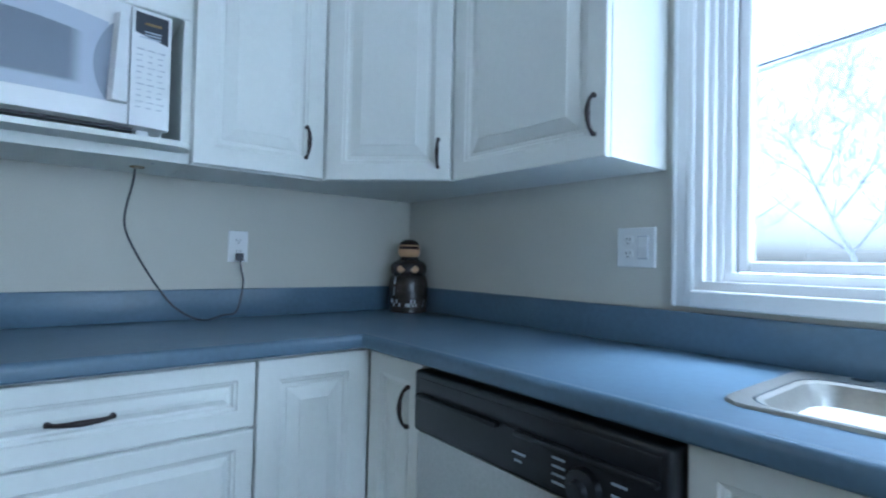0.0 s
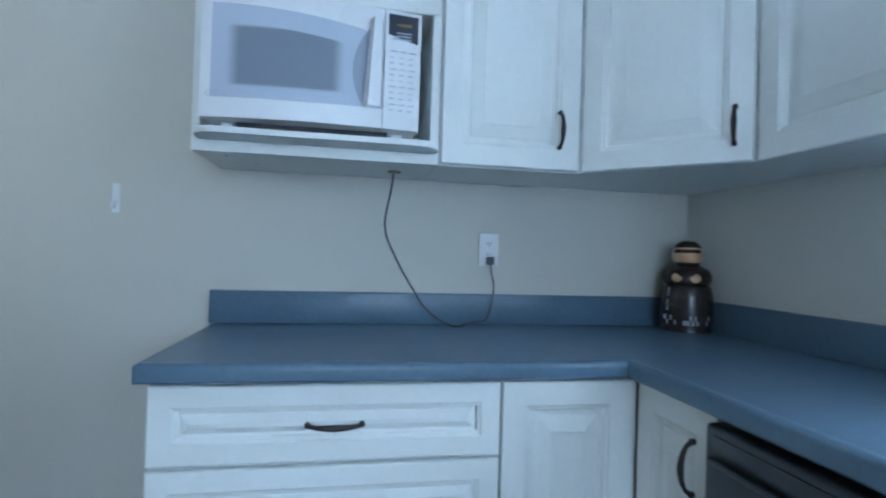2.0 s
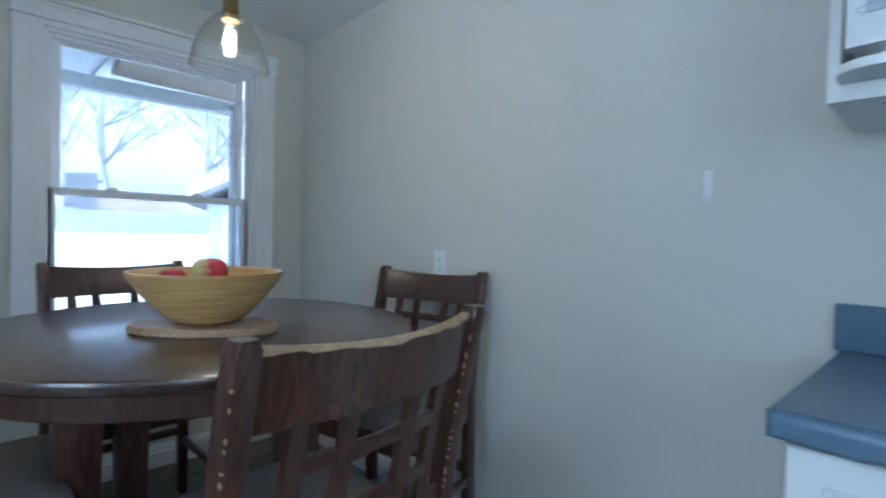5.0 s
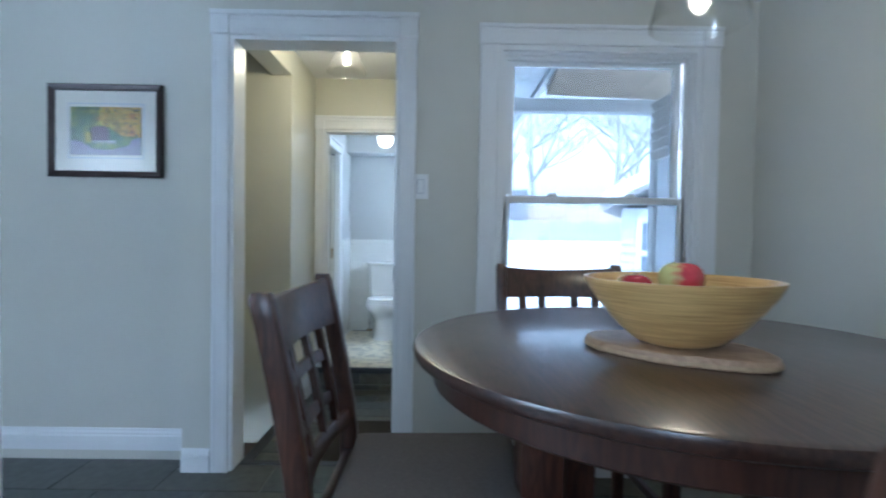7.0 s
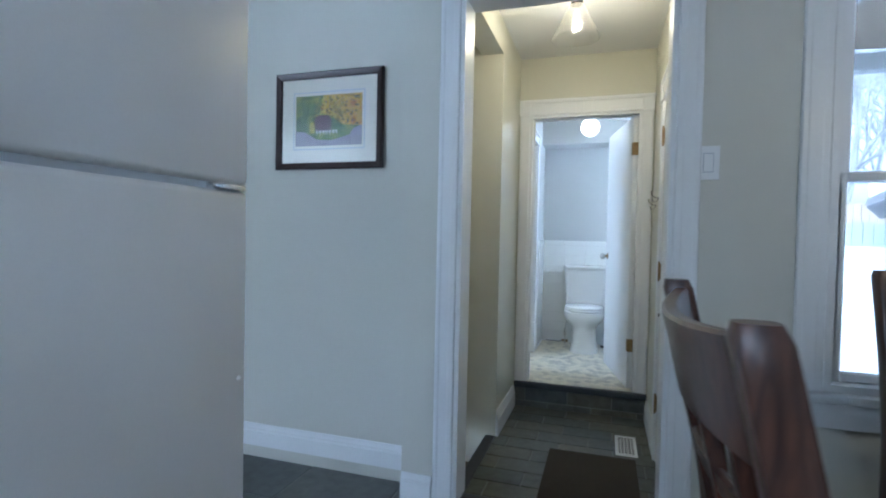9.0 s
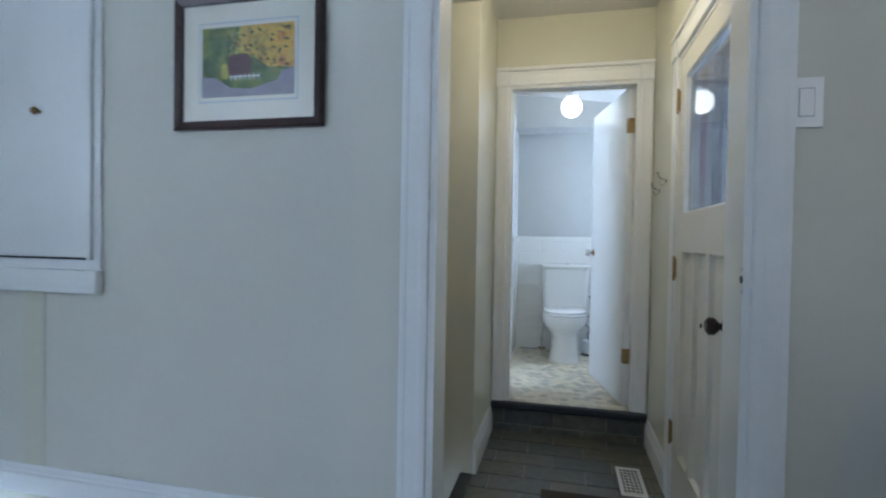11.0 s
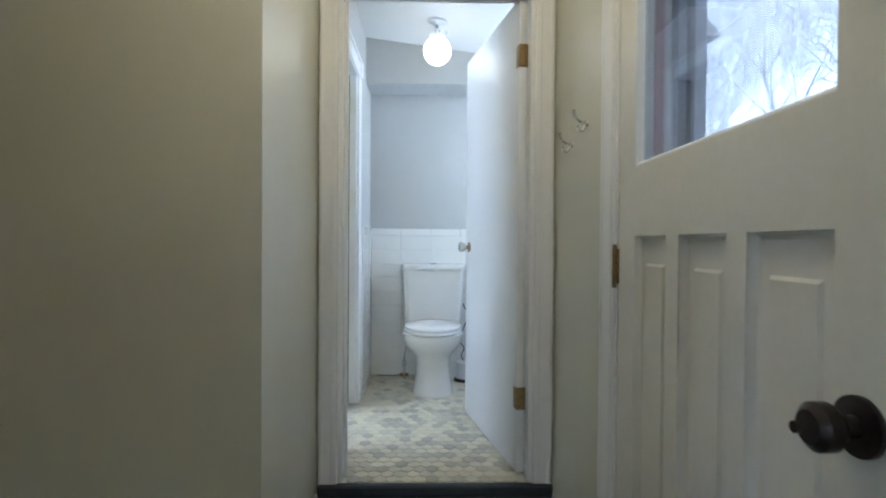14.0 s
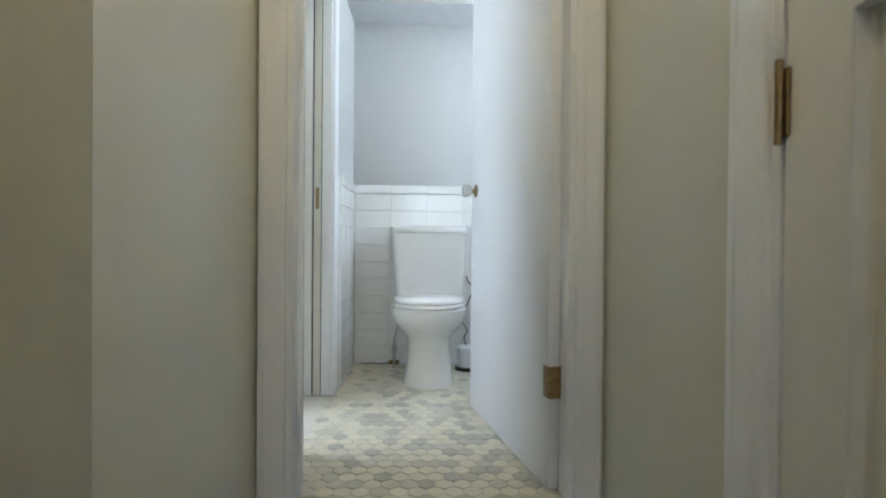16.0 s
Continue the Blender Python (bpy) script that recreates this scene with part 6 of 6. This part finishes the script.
part("jamb_strip", slab(-0.001, 0.016, -0.12, -0.088, 0.0, 1.945, 0.002), TRIM, c, "", False)
# dark slab between the jamb strips paints the shade of the pocket
part("slot_shade_strip", slab(-0.002, 0.001, -0.09, -0.04, 0.0, 1.945), DARKPRINTGAP, c, "", False)
part("edge_pull", slab(0.0042, 0.006, -0.073, -0.057, 0.87, 0.97, 0.0008), BRASS, c, "metal edge pull")
c = thing("drawer_cabinet", "cream painted drawer cabinet in the next room", "cabinet", (cx0 + 0.02, BS - 0.3, 0.0), 180)
part("body", slab(-0.30, 0.0, 0.02, 0.28, 0.0, 1.9), DOORPAINT, c, "", False)
for z0, z1 in ((0.08, 0.42), (0.43, 0.64), (0.65, 0.86), (1.02, 1.42), (1.44, 1.86)):
    part("drawer", slab(-0.28, -0.02, 0.0, 0.019, z0, z1, 0.003), DOORPAINT, c)
# flat dark sheet added in place of a small dark blue box; nothing is open
part("dark_box_front", slab(-0.28, -0.02, 0.012, 0.0195, 0.87, 1.01), DARKPRINTGAP, c, "flat dark sheet standing in for a dark box", False)

# wainscot of white tiles
tile_wall = structure("wainscot", merged(slab(BX, BX + 0.006, BS, BN, 0, 1.055), slab(BX + 0.006, cx0 - 0.08, BS, BS + 0.006, 0, 1.055)), TILEGROUT, "white tiled lower bathroom wall", "wall")
c = thing("floor_cable", "thin dark cable along bathroom wall base", "cable", (BX + 0.03, -0.3, 0.0))
part("cable", tube(smooth_path([(0, -0.17, 0.004), (0.008, -0.1, 0.004), (0.02, -0.04, 0.006), (0.05, 0.0, 0.02), (0.09, 0.03, 0.035)]), 0.003, 8), CORD, c)
c = thing("shower_register", "grey metal floor register behind door", "vent", (-5.55, 0.42, 0.0))
part("frame", slab(-0.15, 0.15, -0.05, 0.05, 0.0005, 0.006, 0.002), CHROME, c)
for i in range(6):
    part("slat", slab(-0.125 + i * 0.045, -0.105 + i * 0.045, -0.035, 0.035, 0.0055, 0.0075), BLACKPLASTIC, c, "", False)
for x0, x1, yy, tn in ((BX + 0.012, BX + 0.012, 0, 0),):
    structure("tile_base", merged(slab(BX + 0.006, BX + 0.02, BS + 0.006, BN, 0, 0.012), slab(BX + 0.02, cx0 - 0.08, BS + 0.006, BS + 0.02, 0, 0.012)), TRIM, "white caulked base strip along tiles", "trim")

# ---- outside ----
GZ = -0.5
g = bmesh.new()
gs = 150
vs = [[None] * (gs + 1) for _ in range(gs + 1)]
for i in range(gs + 1):
    for j in range(gs + 1):
        u, v = (i / gs * 2 - 1), (j / gs * 2 - 1)
        x, y = math.copysign(abs(u) ** 3, u) * 900 - 3, math.copysign(abs(v) ** 3, v) * 900
        r_ = math.hypot(x + 2, y)
        h = 0.0 if r_ < 4.5 else min(1.0, (r_ - 4.5) / 6) * (0.18 * noise.noise((x * 0.25, y * 0.25, 0)) + 0.1)
        k_ = max(0.0, min(1.0, (-x - 6.3) / 4.0))
        h += 1.45 * k_ * k_ * (3 - 2 * k_)
        vs[i][j] = g.verts.new((x, y, GZ + h))
for i in range(gs):
    for j in range(gs):
        g.faces.new((vs[i][j], vs[i + 1][j], vs[i + 1][j + 1], vs[i][j + 1]))
structure("ground", g, SNOW, "snow covered yard", "ground", smooth=True)

# outer skin: lapped siding on the hall's and bath's north side
sd = thing("siding", "white lapped siding on the outside wall", "wall", kind="structure")
b = bmesh.new()
for i in range(26):
    z = GZ + 0.1 + i * 0.115
    for xa, xb in ((HX + 0.002, ex0 - 0.09), (ex1 + 0.09, w0)):
        v = [b.verts.new(p) for p in ((xa, HN + 0.132, z), (xb, HN + 0.132, z), (xb, HN + 0.132, z + 0.114), (xa, HN + 0.132, z + 0.114), (xa, HN + 0.155, z), (xb, HN + 0.155, z), (xb, HN + 0.136, z + 0.114), (xa, HN + 0.136, z + 0.114))]
        for q in ((0, 1, 2, 3), (4, 7, 6, 5), (0, 4, 5, 1), (3, 2, 6, 7), (0, 3, 7, 4), (1, 5, 6, 2)):
            b.faces.new([v[k_] for k_ in q])
tagged(part("boards", b, SIDING, sd, "", False), kind="stuff")
b = bmesh.new()
for i in range(26):
    z = GZ + 0.1 + i * 0.115
    v = [b.verts.new(p) for p in ((HX + 0.002, HN + 0.16, z), (HX + 0.002, BN + 0.1, z), (HX + 0.002, BN + 0.1, z + 0.114), (HX + 0.002, HN + 0.16, z + 0.114), (HX + 0.025, HN + 0.16, z), (HX + 0.025, BN + 0.1, z), (HX + 0.006, BN + 0.1, z + 0.114), (HX + 0.006, HN + 0.16, z + 0.114))]
    for q in ((0, 1, 2, 3), (4, 7, 6, 5), (0, 4, 5, 1), (3, 2, 6, 7), (0, 3, 7, 4), (1, 5, 6, 2)):
        b.faces.new([v[k_] for k_ in q])
tagged(part("boards", b, SIDING, sd, "", False), kind="stuff")
part("corner_board", slab(HX - 0.05, HX + 0.03, BN + 0.1, BN + 0.125, GZ, 2.5), SIDING, sd, "", False)
part("brick_mould", slab(ex0 + 0.0185, ex0 + 0.036, HN + 0.085, HN + 0.105, HZ, exz - 0.02), material("red_paint", (0.36, 0.17, 0.17), 0.5), sd, "faded red outer door stop", False)
of = thing("outer_door_frame", "white outer door frame, shade painted as lavender grey", "door frame", kind="structure")
for xa, xb in ((ex0 - 0.07, ex0 + 0.085), (ex1 - 0.03, ex1 + 0.07)):
    part("outer_casing", slab(xa, xb, HN + 0.158, HN + 0.19, HZ - 0.05, exz + 0.07, 0.004), OUTFRAMESHADE, of, "", False)
part("outer_casing", slab(ex0 + 0.085, ex1 - 0.03, HN + 0.158, HN + 0.19, exz - 0.02, exz + 0.07, 0.004), OUTFRAMESHADE, of, "", False)
part("outer_stop", slab(ex0 + 0.0185, ex0 + 0.05, HN + 0.134, HN + 0.1575, HZ - 0.05, exz - 0.02, 0.003), OUTFRAMESHADE, of, "", False)
c = thing("porch", "covered porch with weathered plywood roof", "porch")
part("roof_deck", rings_mesh([[(x, y, z + k_) for x, y, z in ((w0, 1.43, 2.72), (w0, 2.75, 2.66), (-5.3, 2.75, 2.33), (-5.3, 1.43, 2.37))] for k_ in (0, 0.05)]), PLYWOOD, c, "stained plywood porch underside", False)
part("front_beam", slab(-5.42, -5.3, 0.95, 2.75, 2.23, 2.34, 0.006), OUTWOOD, c, "white painted front beam")
part("fascia", rings_mesh([[(x, y, z) for y, z in ((1.39, 2.46), (1.45, 2.46), (1.45, 2.56), (1.39, 2.56))] for x in (w0, -7.2)]), SIDING, c, "white fascia board along eave", False)
for i in range(9):
    y = 0.95 + 0.05 * i
    part("soffit_board", slab(-7.2, w0, y + 0.002, y + 0.048, 2.50, 2.52), SIDING, c, "white soffit strip", False)
part("post", slab(-5.42, -5.3, 2.4, 2.65, GZ, 2.23, 0.006), OUTWOOD, c, "white painted porch post")
part("snow_cap", rings_mesh([[(x, y, z + k_) for x, y, z in ((w0, 1.43, 2.771), (w0, 2.75, 2.711), (-5.3, 2.75, 2.381), (-5.3, 1.43, 2.421))] for k_ in (0, 0.15)]), SNOW, c, "", False)
part("deck", slab(-5.35, w0, HN + 0.16, 2.75, GZ - 0.1, HZ - 0.03), SNOW, c, "snow covered porch deck", False)
for i in range(6):
    z = 1.81 + i * 0.085
    part("louvre", rings_mesh([[(x, 2.38, z), (x, 2.395, z), (x, 2.36, z + 0.058), (x, 2.345, z + 0.058)] for x in (-5.28, -4.3)]), SHUTTERGREY, c, "weathered grey slat", False)
part("screen_panel", slab(-5.29, -4.3, 2.42, 2.45, GZ, 1.8), SIDING, c, "white panelled porch side", False)

c = thing("porch_lamp", "white globe porch lamp under the soffit", "lamp", (-5.147, 1.0, 0.0))
part("globe", lathe([(max(0.003, 0.1 * math.sin(math.pi * i / 18)), 2.112 + 0.1 * math.cos(math.pi * i / 18)) for i in range(19)], 28), WHITEPLASTIC, c, "white opal globe")
part("stem", tube([(0, 0, 2.2), (0, 0, 2.502)], 0.014, 10), BRONZE, c)
c = thing("flood_lamp", "grey box flood lamp on the porch corner", "lamp", (-5.2, 1.0, 1.88), 0)
part("housing", rings_mesh([[(x, y, z) for x, z in ((-0.16, 0.12), (-0.02, 0.09), (0.156, -0.096), (-0.03, -0.075), (-0.16, -0.03))] for y in (-0.08, 0.06)]), FENCEDARK, c, "dark grey tapered housing", False)
part("bracket", slab(-0.13, -0.10, -0.06, -0.03, 0.09, 0.622), FENCEDARK, c, "", False)

c = thing("shed", "white sided shed with snow on its roof", "shed", (-8.979, 4.55, GZ), -25)
part("wall", slab(-1.6, 1.5, -0.9, 1.6, 0, 2.05), SIDING, c, "", False)
for i in range(16):
    z = 0.1 + i * 0.12
    part("siding_board", rings_mesh([[(x, -0.901, z), (x, -0.925, z), (x, -0.905, z + 0.118), (x, -0.901, z + 0.118)] for x in (-1.6, 1.5)]), SIDING, c, "", False)
for i in range(16):
    z = 0.1 + i * 0.12
    part("siding_board", rings_mesh([[(1.501, y, z), (1.525, y, z), (1.505, y, z + 0.118), (1.501, y, z + 0.118)] for y in (-0.9, 1.6)]), SIDING, c, "", False)
part("roof", rings_mesh([[(-1.9, y, z) for y, z in ((-1.15, 2.0), (0.35, 2.75), (1.85, 2.0), (1.85, 2.08), (0.35, 2.83), (-1.15, 2.08))], [(1.75, y, z) for y, z in ((-1.15, 2.0), (0.35, 2.75), (1.85, 2.0), (1.85, 2.08), (0.35, 2.83), (-1.15, 2.08))]]), ROOFING, c, "", False)
part("roof_snow", rings_mesh([[(x, y, z) for y, z in ((-1.13, 2.082), (0.35, 2.832), (1.83, 2.082), (1.83, 2.25), (1.7, 2.35), (0.35, 3.02), (-1.0, 2.35), (-1.13, 2.25))] for x in (-1.88, 1.73)]), SNOW, c, "thick snow on the roof")
SHEDGLASS = material("shed_glass", (0.16, 0.19, 0.23), 0.12)
wdw = part("window", slab(1.5, 1.55, -0.70, -0.14, 0.92, 1.92, 0.006), TRIM, c)
part("sill", slab(1.5, 1.58, -0.73, -0.11, 0.88, 0.919, 0.006), TRIM, wdw, "", False)
for yy in (-0.635, -0.41):
    for zz, hh in ((1.66, 0.19), (1.46, 0.19), (0.99, 0.40)):
        part("pane", slab(1.551, 1.556, yy, yy + 0.205, zz, zz + hh), SHEDGLASS, wdw, "", False)


def fence(name, x, y0, y1, h, mat, label, gap=0.16):
    c = thing(name, label, "fence", (x, y0, GZ + 1.3))
    k_ = int((y1 - y0) / gap)
    me = mesh_of("board", slab(-0.012, 0.012, 0.004, gap - 0.006, 0.0, h, 0.002), mat)
    for i in range(k_):
        o = new("board", me)
        o.parent = c
        o.location = (0, i * gap, 0.02 * math.sin(i * 1.7))
    for z in (0.12, h - 0.2):
        part("rail", slab(-0.05, -0.013, 0, y1 - y0, z, z + 0.08), mat, c, "", False)


fence("wooden_fence", -15.5, -4.0, 10.0, 1.25, FENCEWOOD, "weathered cedar board fence across the yard")
fence("wooden_fence", -14.0, -5.0, 2.9, 1.55, FENCEDARK, "tall weathered grey board fence behind the snow bank", 0.2)
fence("grey_fence", -12.0, 1.2, 5.0, 0.68, FENCEGREY, "grey board fence beside the shed")


def bare_tree(at, height, seed, spread=0.5, label="bare winter tree with fine branches"):
    rnd = random.Random(seed)
    c = thing("tree", label, "tree", at, 0, "bare trees")
    limbs, twigs = [], []

    def grow(p, d, length, r, level):
        pts, rad = [p], [r]
        k_ = 4
        for i in range(k_):
            d = (d + Vector((rnd.uniform(-1, 1), rnd.uniform(-1, 1), rnd.uniform(-0.3, 0.6))) * 0.16).normalized()
            p = p + d * length / k_
            pts.append(p)
            rad.append(r * (1 - 0.55 * (i + 1) / k_))
        (limbs if level < 2 else twigs).append((pts, rad, 7 if level < 2 else 4))
        if level < 5:
            for j in range(rnd.randint(3, 4) if level else 9):
                i = rnd.randint(1 if level else 2, k_)
                side = Vector((rnd.uniform(-1, 1), rnd.uniform(-1, 1), rnd.uniform(-0.1, 0.7))).normalized()
                grow(pts[i], (d * (1 - spread) + side * spread * 1.4).normalized(), length * rnd.uniform(0.5, 0.72), rad[i] * 0.6, level + 1)
    grow(Vector((0, 0, -0.1)), Vector((0, 0, 1)), height * 0.5, height * 0.0115, 0)
    for nm, src in (("trunk", limbs), ("crown", twigs)):
        vs_, fs_ = [], []
        for pts, rad, seg in src:
            base, up = len(vs_), None
            for i, q in enumerate(pts):
                dd = (pts[min(i + 1, len(pts) - 1)] - pts[max(i - 1, 0)]).normalized()
                up = dd.orthogonal().normalized()
                sd_ = dd.cross(up)
                for k_ in range(seg):
                    a = 2 * math.pi * k_ / seg
                    vs_.append(q + (up * math.cos(a) + sd_ * math.sin(a)) * max(rad[i], 0.007))
            for i in range(len(pts) - 1):
                for k_ in range(seg):
                    fs_.append((base + i * seg + k_, base + i * seg + (k_ + 1) % seg, base + (i + 1) * seg + (k_ + 1) % seg, base + (i + 1) * seg + k_))
        me = bpy.data.meshes.new(nm)
        me.from_pydata([tuple(v) for v in vs_], [], fs_)
        me.materials.append(BARK)
        o = new(nm, me)
        o.parent = c
    return c


for k_, (x, y, h) in enumerate(((-13.2, 2.0, 7.5), (-17.5, 3.6, 9), (-18.5, -1.5, 10), (-19, 7.5, 9), (-21, 2.2, 11), (-17, -4, 9), (-22, 10, 11), (-6.5, 8.0, 8), (-3.0, 9.5, 9), (-9.5, 11, 10), (-13.8, 7.4, 8), (-11.5, 8.2, 8), (-16.5, 5.6, 9), (17, 8.0, 9), (19, 3.8, 9), (16, 11, 8))):
    bare_tree((x, y, GZ + (1.3 if x < -10.5 else 0.0)), h, 11 + k_)


c = thing("power_line", "dark overhead power line across the yard", "cable", (14.0, 0, 0))
part("wire", tube([(0, 14.48, 5.56), (0, -6.52, 7.27)], 0.03, 8), CORD, c)


def conifer(at, h, seed):
    rnd = random.Random(seed)
    c = thing("conifer", "snow dusted evergreen tree", "tree", at)
    part("trunk", tube([(0, 0, -0.1), (0, 0, h)], [h * 0.02, 0.01], 8), BARK, c)
    vs_, fs_ = [], []
    for i in range(1500):
        t = rnd.random() ** 0.7
        z = h * (0.08 + 0.9 * t)
        r_ = (1 - t) * h * 0.24 * rnd.uniform(0.35, 1.0)
        a = rnd.uniform(0, 6.283)
        p = Vector((r_ * math.cos(a), r_ * math.sin(a), z - r_ * 0.3))
        d = Vector((math.cos(a), math.sin(a), -0.35)) * rnd.uniform(0.1, 0.24)
        s_ = Vector((-math.sin(a), math.cos(a), rnd.uniform(-0.3, 0.3))) * rnd.uniform(0.03, 0.08)
        base = len(vs_)
        vs_ += [p - s_, p + s_, p + d + s_ * 0.3, p + d - s_ * 0.3, p + d * 0.5 + Vector((0, 0, 0.03))]
        fs_ += [(base, base + 1, base + 4), (base + 1, base + 2, base + 4), (base + 2, base + 3, base + 4), (base + 3, base, base + 4)]
    me = bpy.data.meshes.new("needles")
    me.from_pydata([tuple(v) for v in vs_], [], fs_)
    me.materials.append(NEEDLE)
    o = new("needles", me)
    o.parent = c


conifer((9.0, 5.1, GZ), 3.0, 4)
c = thing("service_cable", "pale overhead service cable from house to pole", "cable", (E + 0.15, -0.9, 1.8))
part("cable", tube([(0, 0, 0), (4.0, 3.5, 1.2), (7.85, 6.9, 2.36)], 0.016, 10), OUTWOOD, c)
part("anchor", slab(-0.001, 0.03, -0.03, 0.03, -0.04, 0.04, 0.004), OUTWOOD, c)
whole("utility_pole", tube([(0, 0, -0.2), (0, 0, 6.5)], [0.14, 0.11], 12), BARK, "grey wooden utility pole in the yard", "pole", (8.97, 6.0, GZ))

# ---- pieces ----


def lay(parent, mesh, places, name="tile"):
    for x, y, z in places:
        o = new(name, mesh)
        o.parent = parent
        o.location = (x, y, z)


def tile_mesh(name, w, d, t, mat, k=0.003):
    return mesh_of(name, rings_mesh([[(-w / 2, -d / 2, -t), (w / 2, -d / 2, -t), (w / 2, d / 2, -t), (-w / 2, d / 2, -t)], [(-w / 2, -d / 2, -k), (w / 2, -d / 2, -k), (w / 2, d / 2, -k), (-w / 2, d / 2, -k)], [(-w / 2 + k, -d / 2 + k, 0), (w / 2 - k, -d / 2 + k, 0), (w / 2 - k, d / 2 - k, 0), (-w / 2 + k, d / 2 - k, 0)]], cap_start=False), mat)


big = tile_mesh("tile", 0.299, 0.449, 0.008, SLATE)
rnd = random.Random(2)
spots = []
for i in range(15):
    for j in range(11):
        x, y = -3.31 + 0.155 + i * 0.305, -2.75 + 0.455 * (j + (i % 2) * 0.5)
        if y < N - 0.2 and not (x > 0.62):
            spots.append((x, y, rnd.uniform(-0.0012, 0.0004)))
lay(floor, big, spots)
sl = tile_mesh("tile", 0.150, 0.304, 0.006, SLATE)
cut = {}
spots = []
for i in range(12):
    x = HX + 0.004 + 0.078 + i * 0.156
    if x > w0 - 0.07:
        break
    for j in range(-1, 4):
        y0 = HS + 0.31 * (j + (0.32 if i % 2 else 0.78)) - 0.155
        a, d = max(y0 + 0.003, HS + 0.002), min(y0 + 0.307, HN - 0.002)
        if d - a > 0.03:
            key = round(d - a, 3)
            if key not in cut:
                cut[key] = tile_mesh("tile", 0.150, d - a, 0.006, SLATE)
            spots.append((cut[key], (x, (a + d) / 2, HZ + rnd.uniform(-0.001, 0.0003))))
for me, at in spots:
    lay(hall_floor, me, [at])
for z0, z1, sh in ((-0.139, -0.047, 0.78), (HZ, -0.144, 0.32)):
    for j in range(-1, 4):
        y0 = HS + 0.31 * (j + sh) - 0.155
        a, d = max(y0 + 0.002, HS + 0.002), min(y0 + 0.308, HN - 0.002)
        if d - a > 0.03:
            o = new("tile", mesh_of("tile", slab(0, 0.010, a, d, z0, z1, 0.002, 1), SLATE))
            o.parent = step_riser
            o.location = (HX + 0.004, 0, 0)

# hexagon mosaic: the nearer ones singly, the rest joined
HP = 0.0535


def hex_loop(r, z, cx_=0, cy_=0):
    return [(cx_ + r * math.cos(radians(60 * i)), cy_ + r * math.sin(radians(60 * i)), z) for i in range(6)]


hr = HP / math.sqrt(3) * 0.955
hexm = mesh_of("tile", rings_mesh([hex_loop(hr, -0.006), hex_loop(hr, -0.0012), hex_loop(hr - 0.0012, 0)], cap_start=False), HEX)
near, rest = [], []
dxh = HP * math.sqrt(3) / 2
i = 0
while True:
    x = HX - 0.006 - hr - i * dxh
    if x < BX + 0.03:
        break
    j = 0
    while True:
        y = BS + 0.03 + HP * (j + 0.5 * (i % 2))
        if y > BN - 0.03:
            break
        if x > HX - 0.13 and not b0 + 0.03 < y < b1 - 0.03:
            j += 1
            continue
        (near if y < 0.33 and x > -6.05 and len(near) < 300 else rest).append((x, y, rnd.uniform(-0.0004, 0.0004)))
        j += 1
    i += 1
lay(bath_floor, hexm, near)
vs_, fs_ = [], []
for x, y, z in rest:
    k_ = len(vs_)
    vs_ += hex_loop(hr, -0.006, x, y) + hex_loop(hr - 0.0008, z, x, y)
    fs_ += [tuple(k_ + 6 + q for q in range(6))] + [(k_ + q, k_ + (q + 1) % 6, k_ + 6 + (q + 1) % 6, k_ + 6 + q) for q in range(6)]
me = bpy.data.meshes.new("mosaic")
me.from_pydata(vs_, [], fs_)
me.materials.append(HEX)
o = new("mosaic", me)
o.parent = bath_floor
tagged(o, kind="stuff")

# white wall tiles, 0.216 x 0.101, with a cap row
wt = mesh_of("tile", slab(0, 0.006, -0.1065, 0.1065, -0.0496, 0.0496, 0.0018, 1), TILE)
cap = mesh_of("tile", slab(0, 0.011, -0.1065, 0.1065, -0.0255, 0.0255, 0.004, 2), TILE)
for r_ in range(11):
    z = 0.0505 + r_ * 0.101
    mesh_ = wt if r_ < 10 else cap
    if r_ == 10:
        z = 1.037
    for j in range(7):
        y = BS + 0.118 + 0.215 * j
        if y < BN - 0.05:
            o = new("tile", mesh_)
            o.parent = tile_wall
            o.location = (BX + 0.006, y, z)
    for j in range(3):
        x = BX + 0.13 + 0.215 * j
        if x < cx0 - 0.19:
            o = new("tile", mesh_)
            o.parent = tile_wall
            o.matrix_basis = pose(x, BS + 0.006, z, 0, 0, 90)
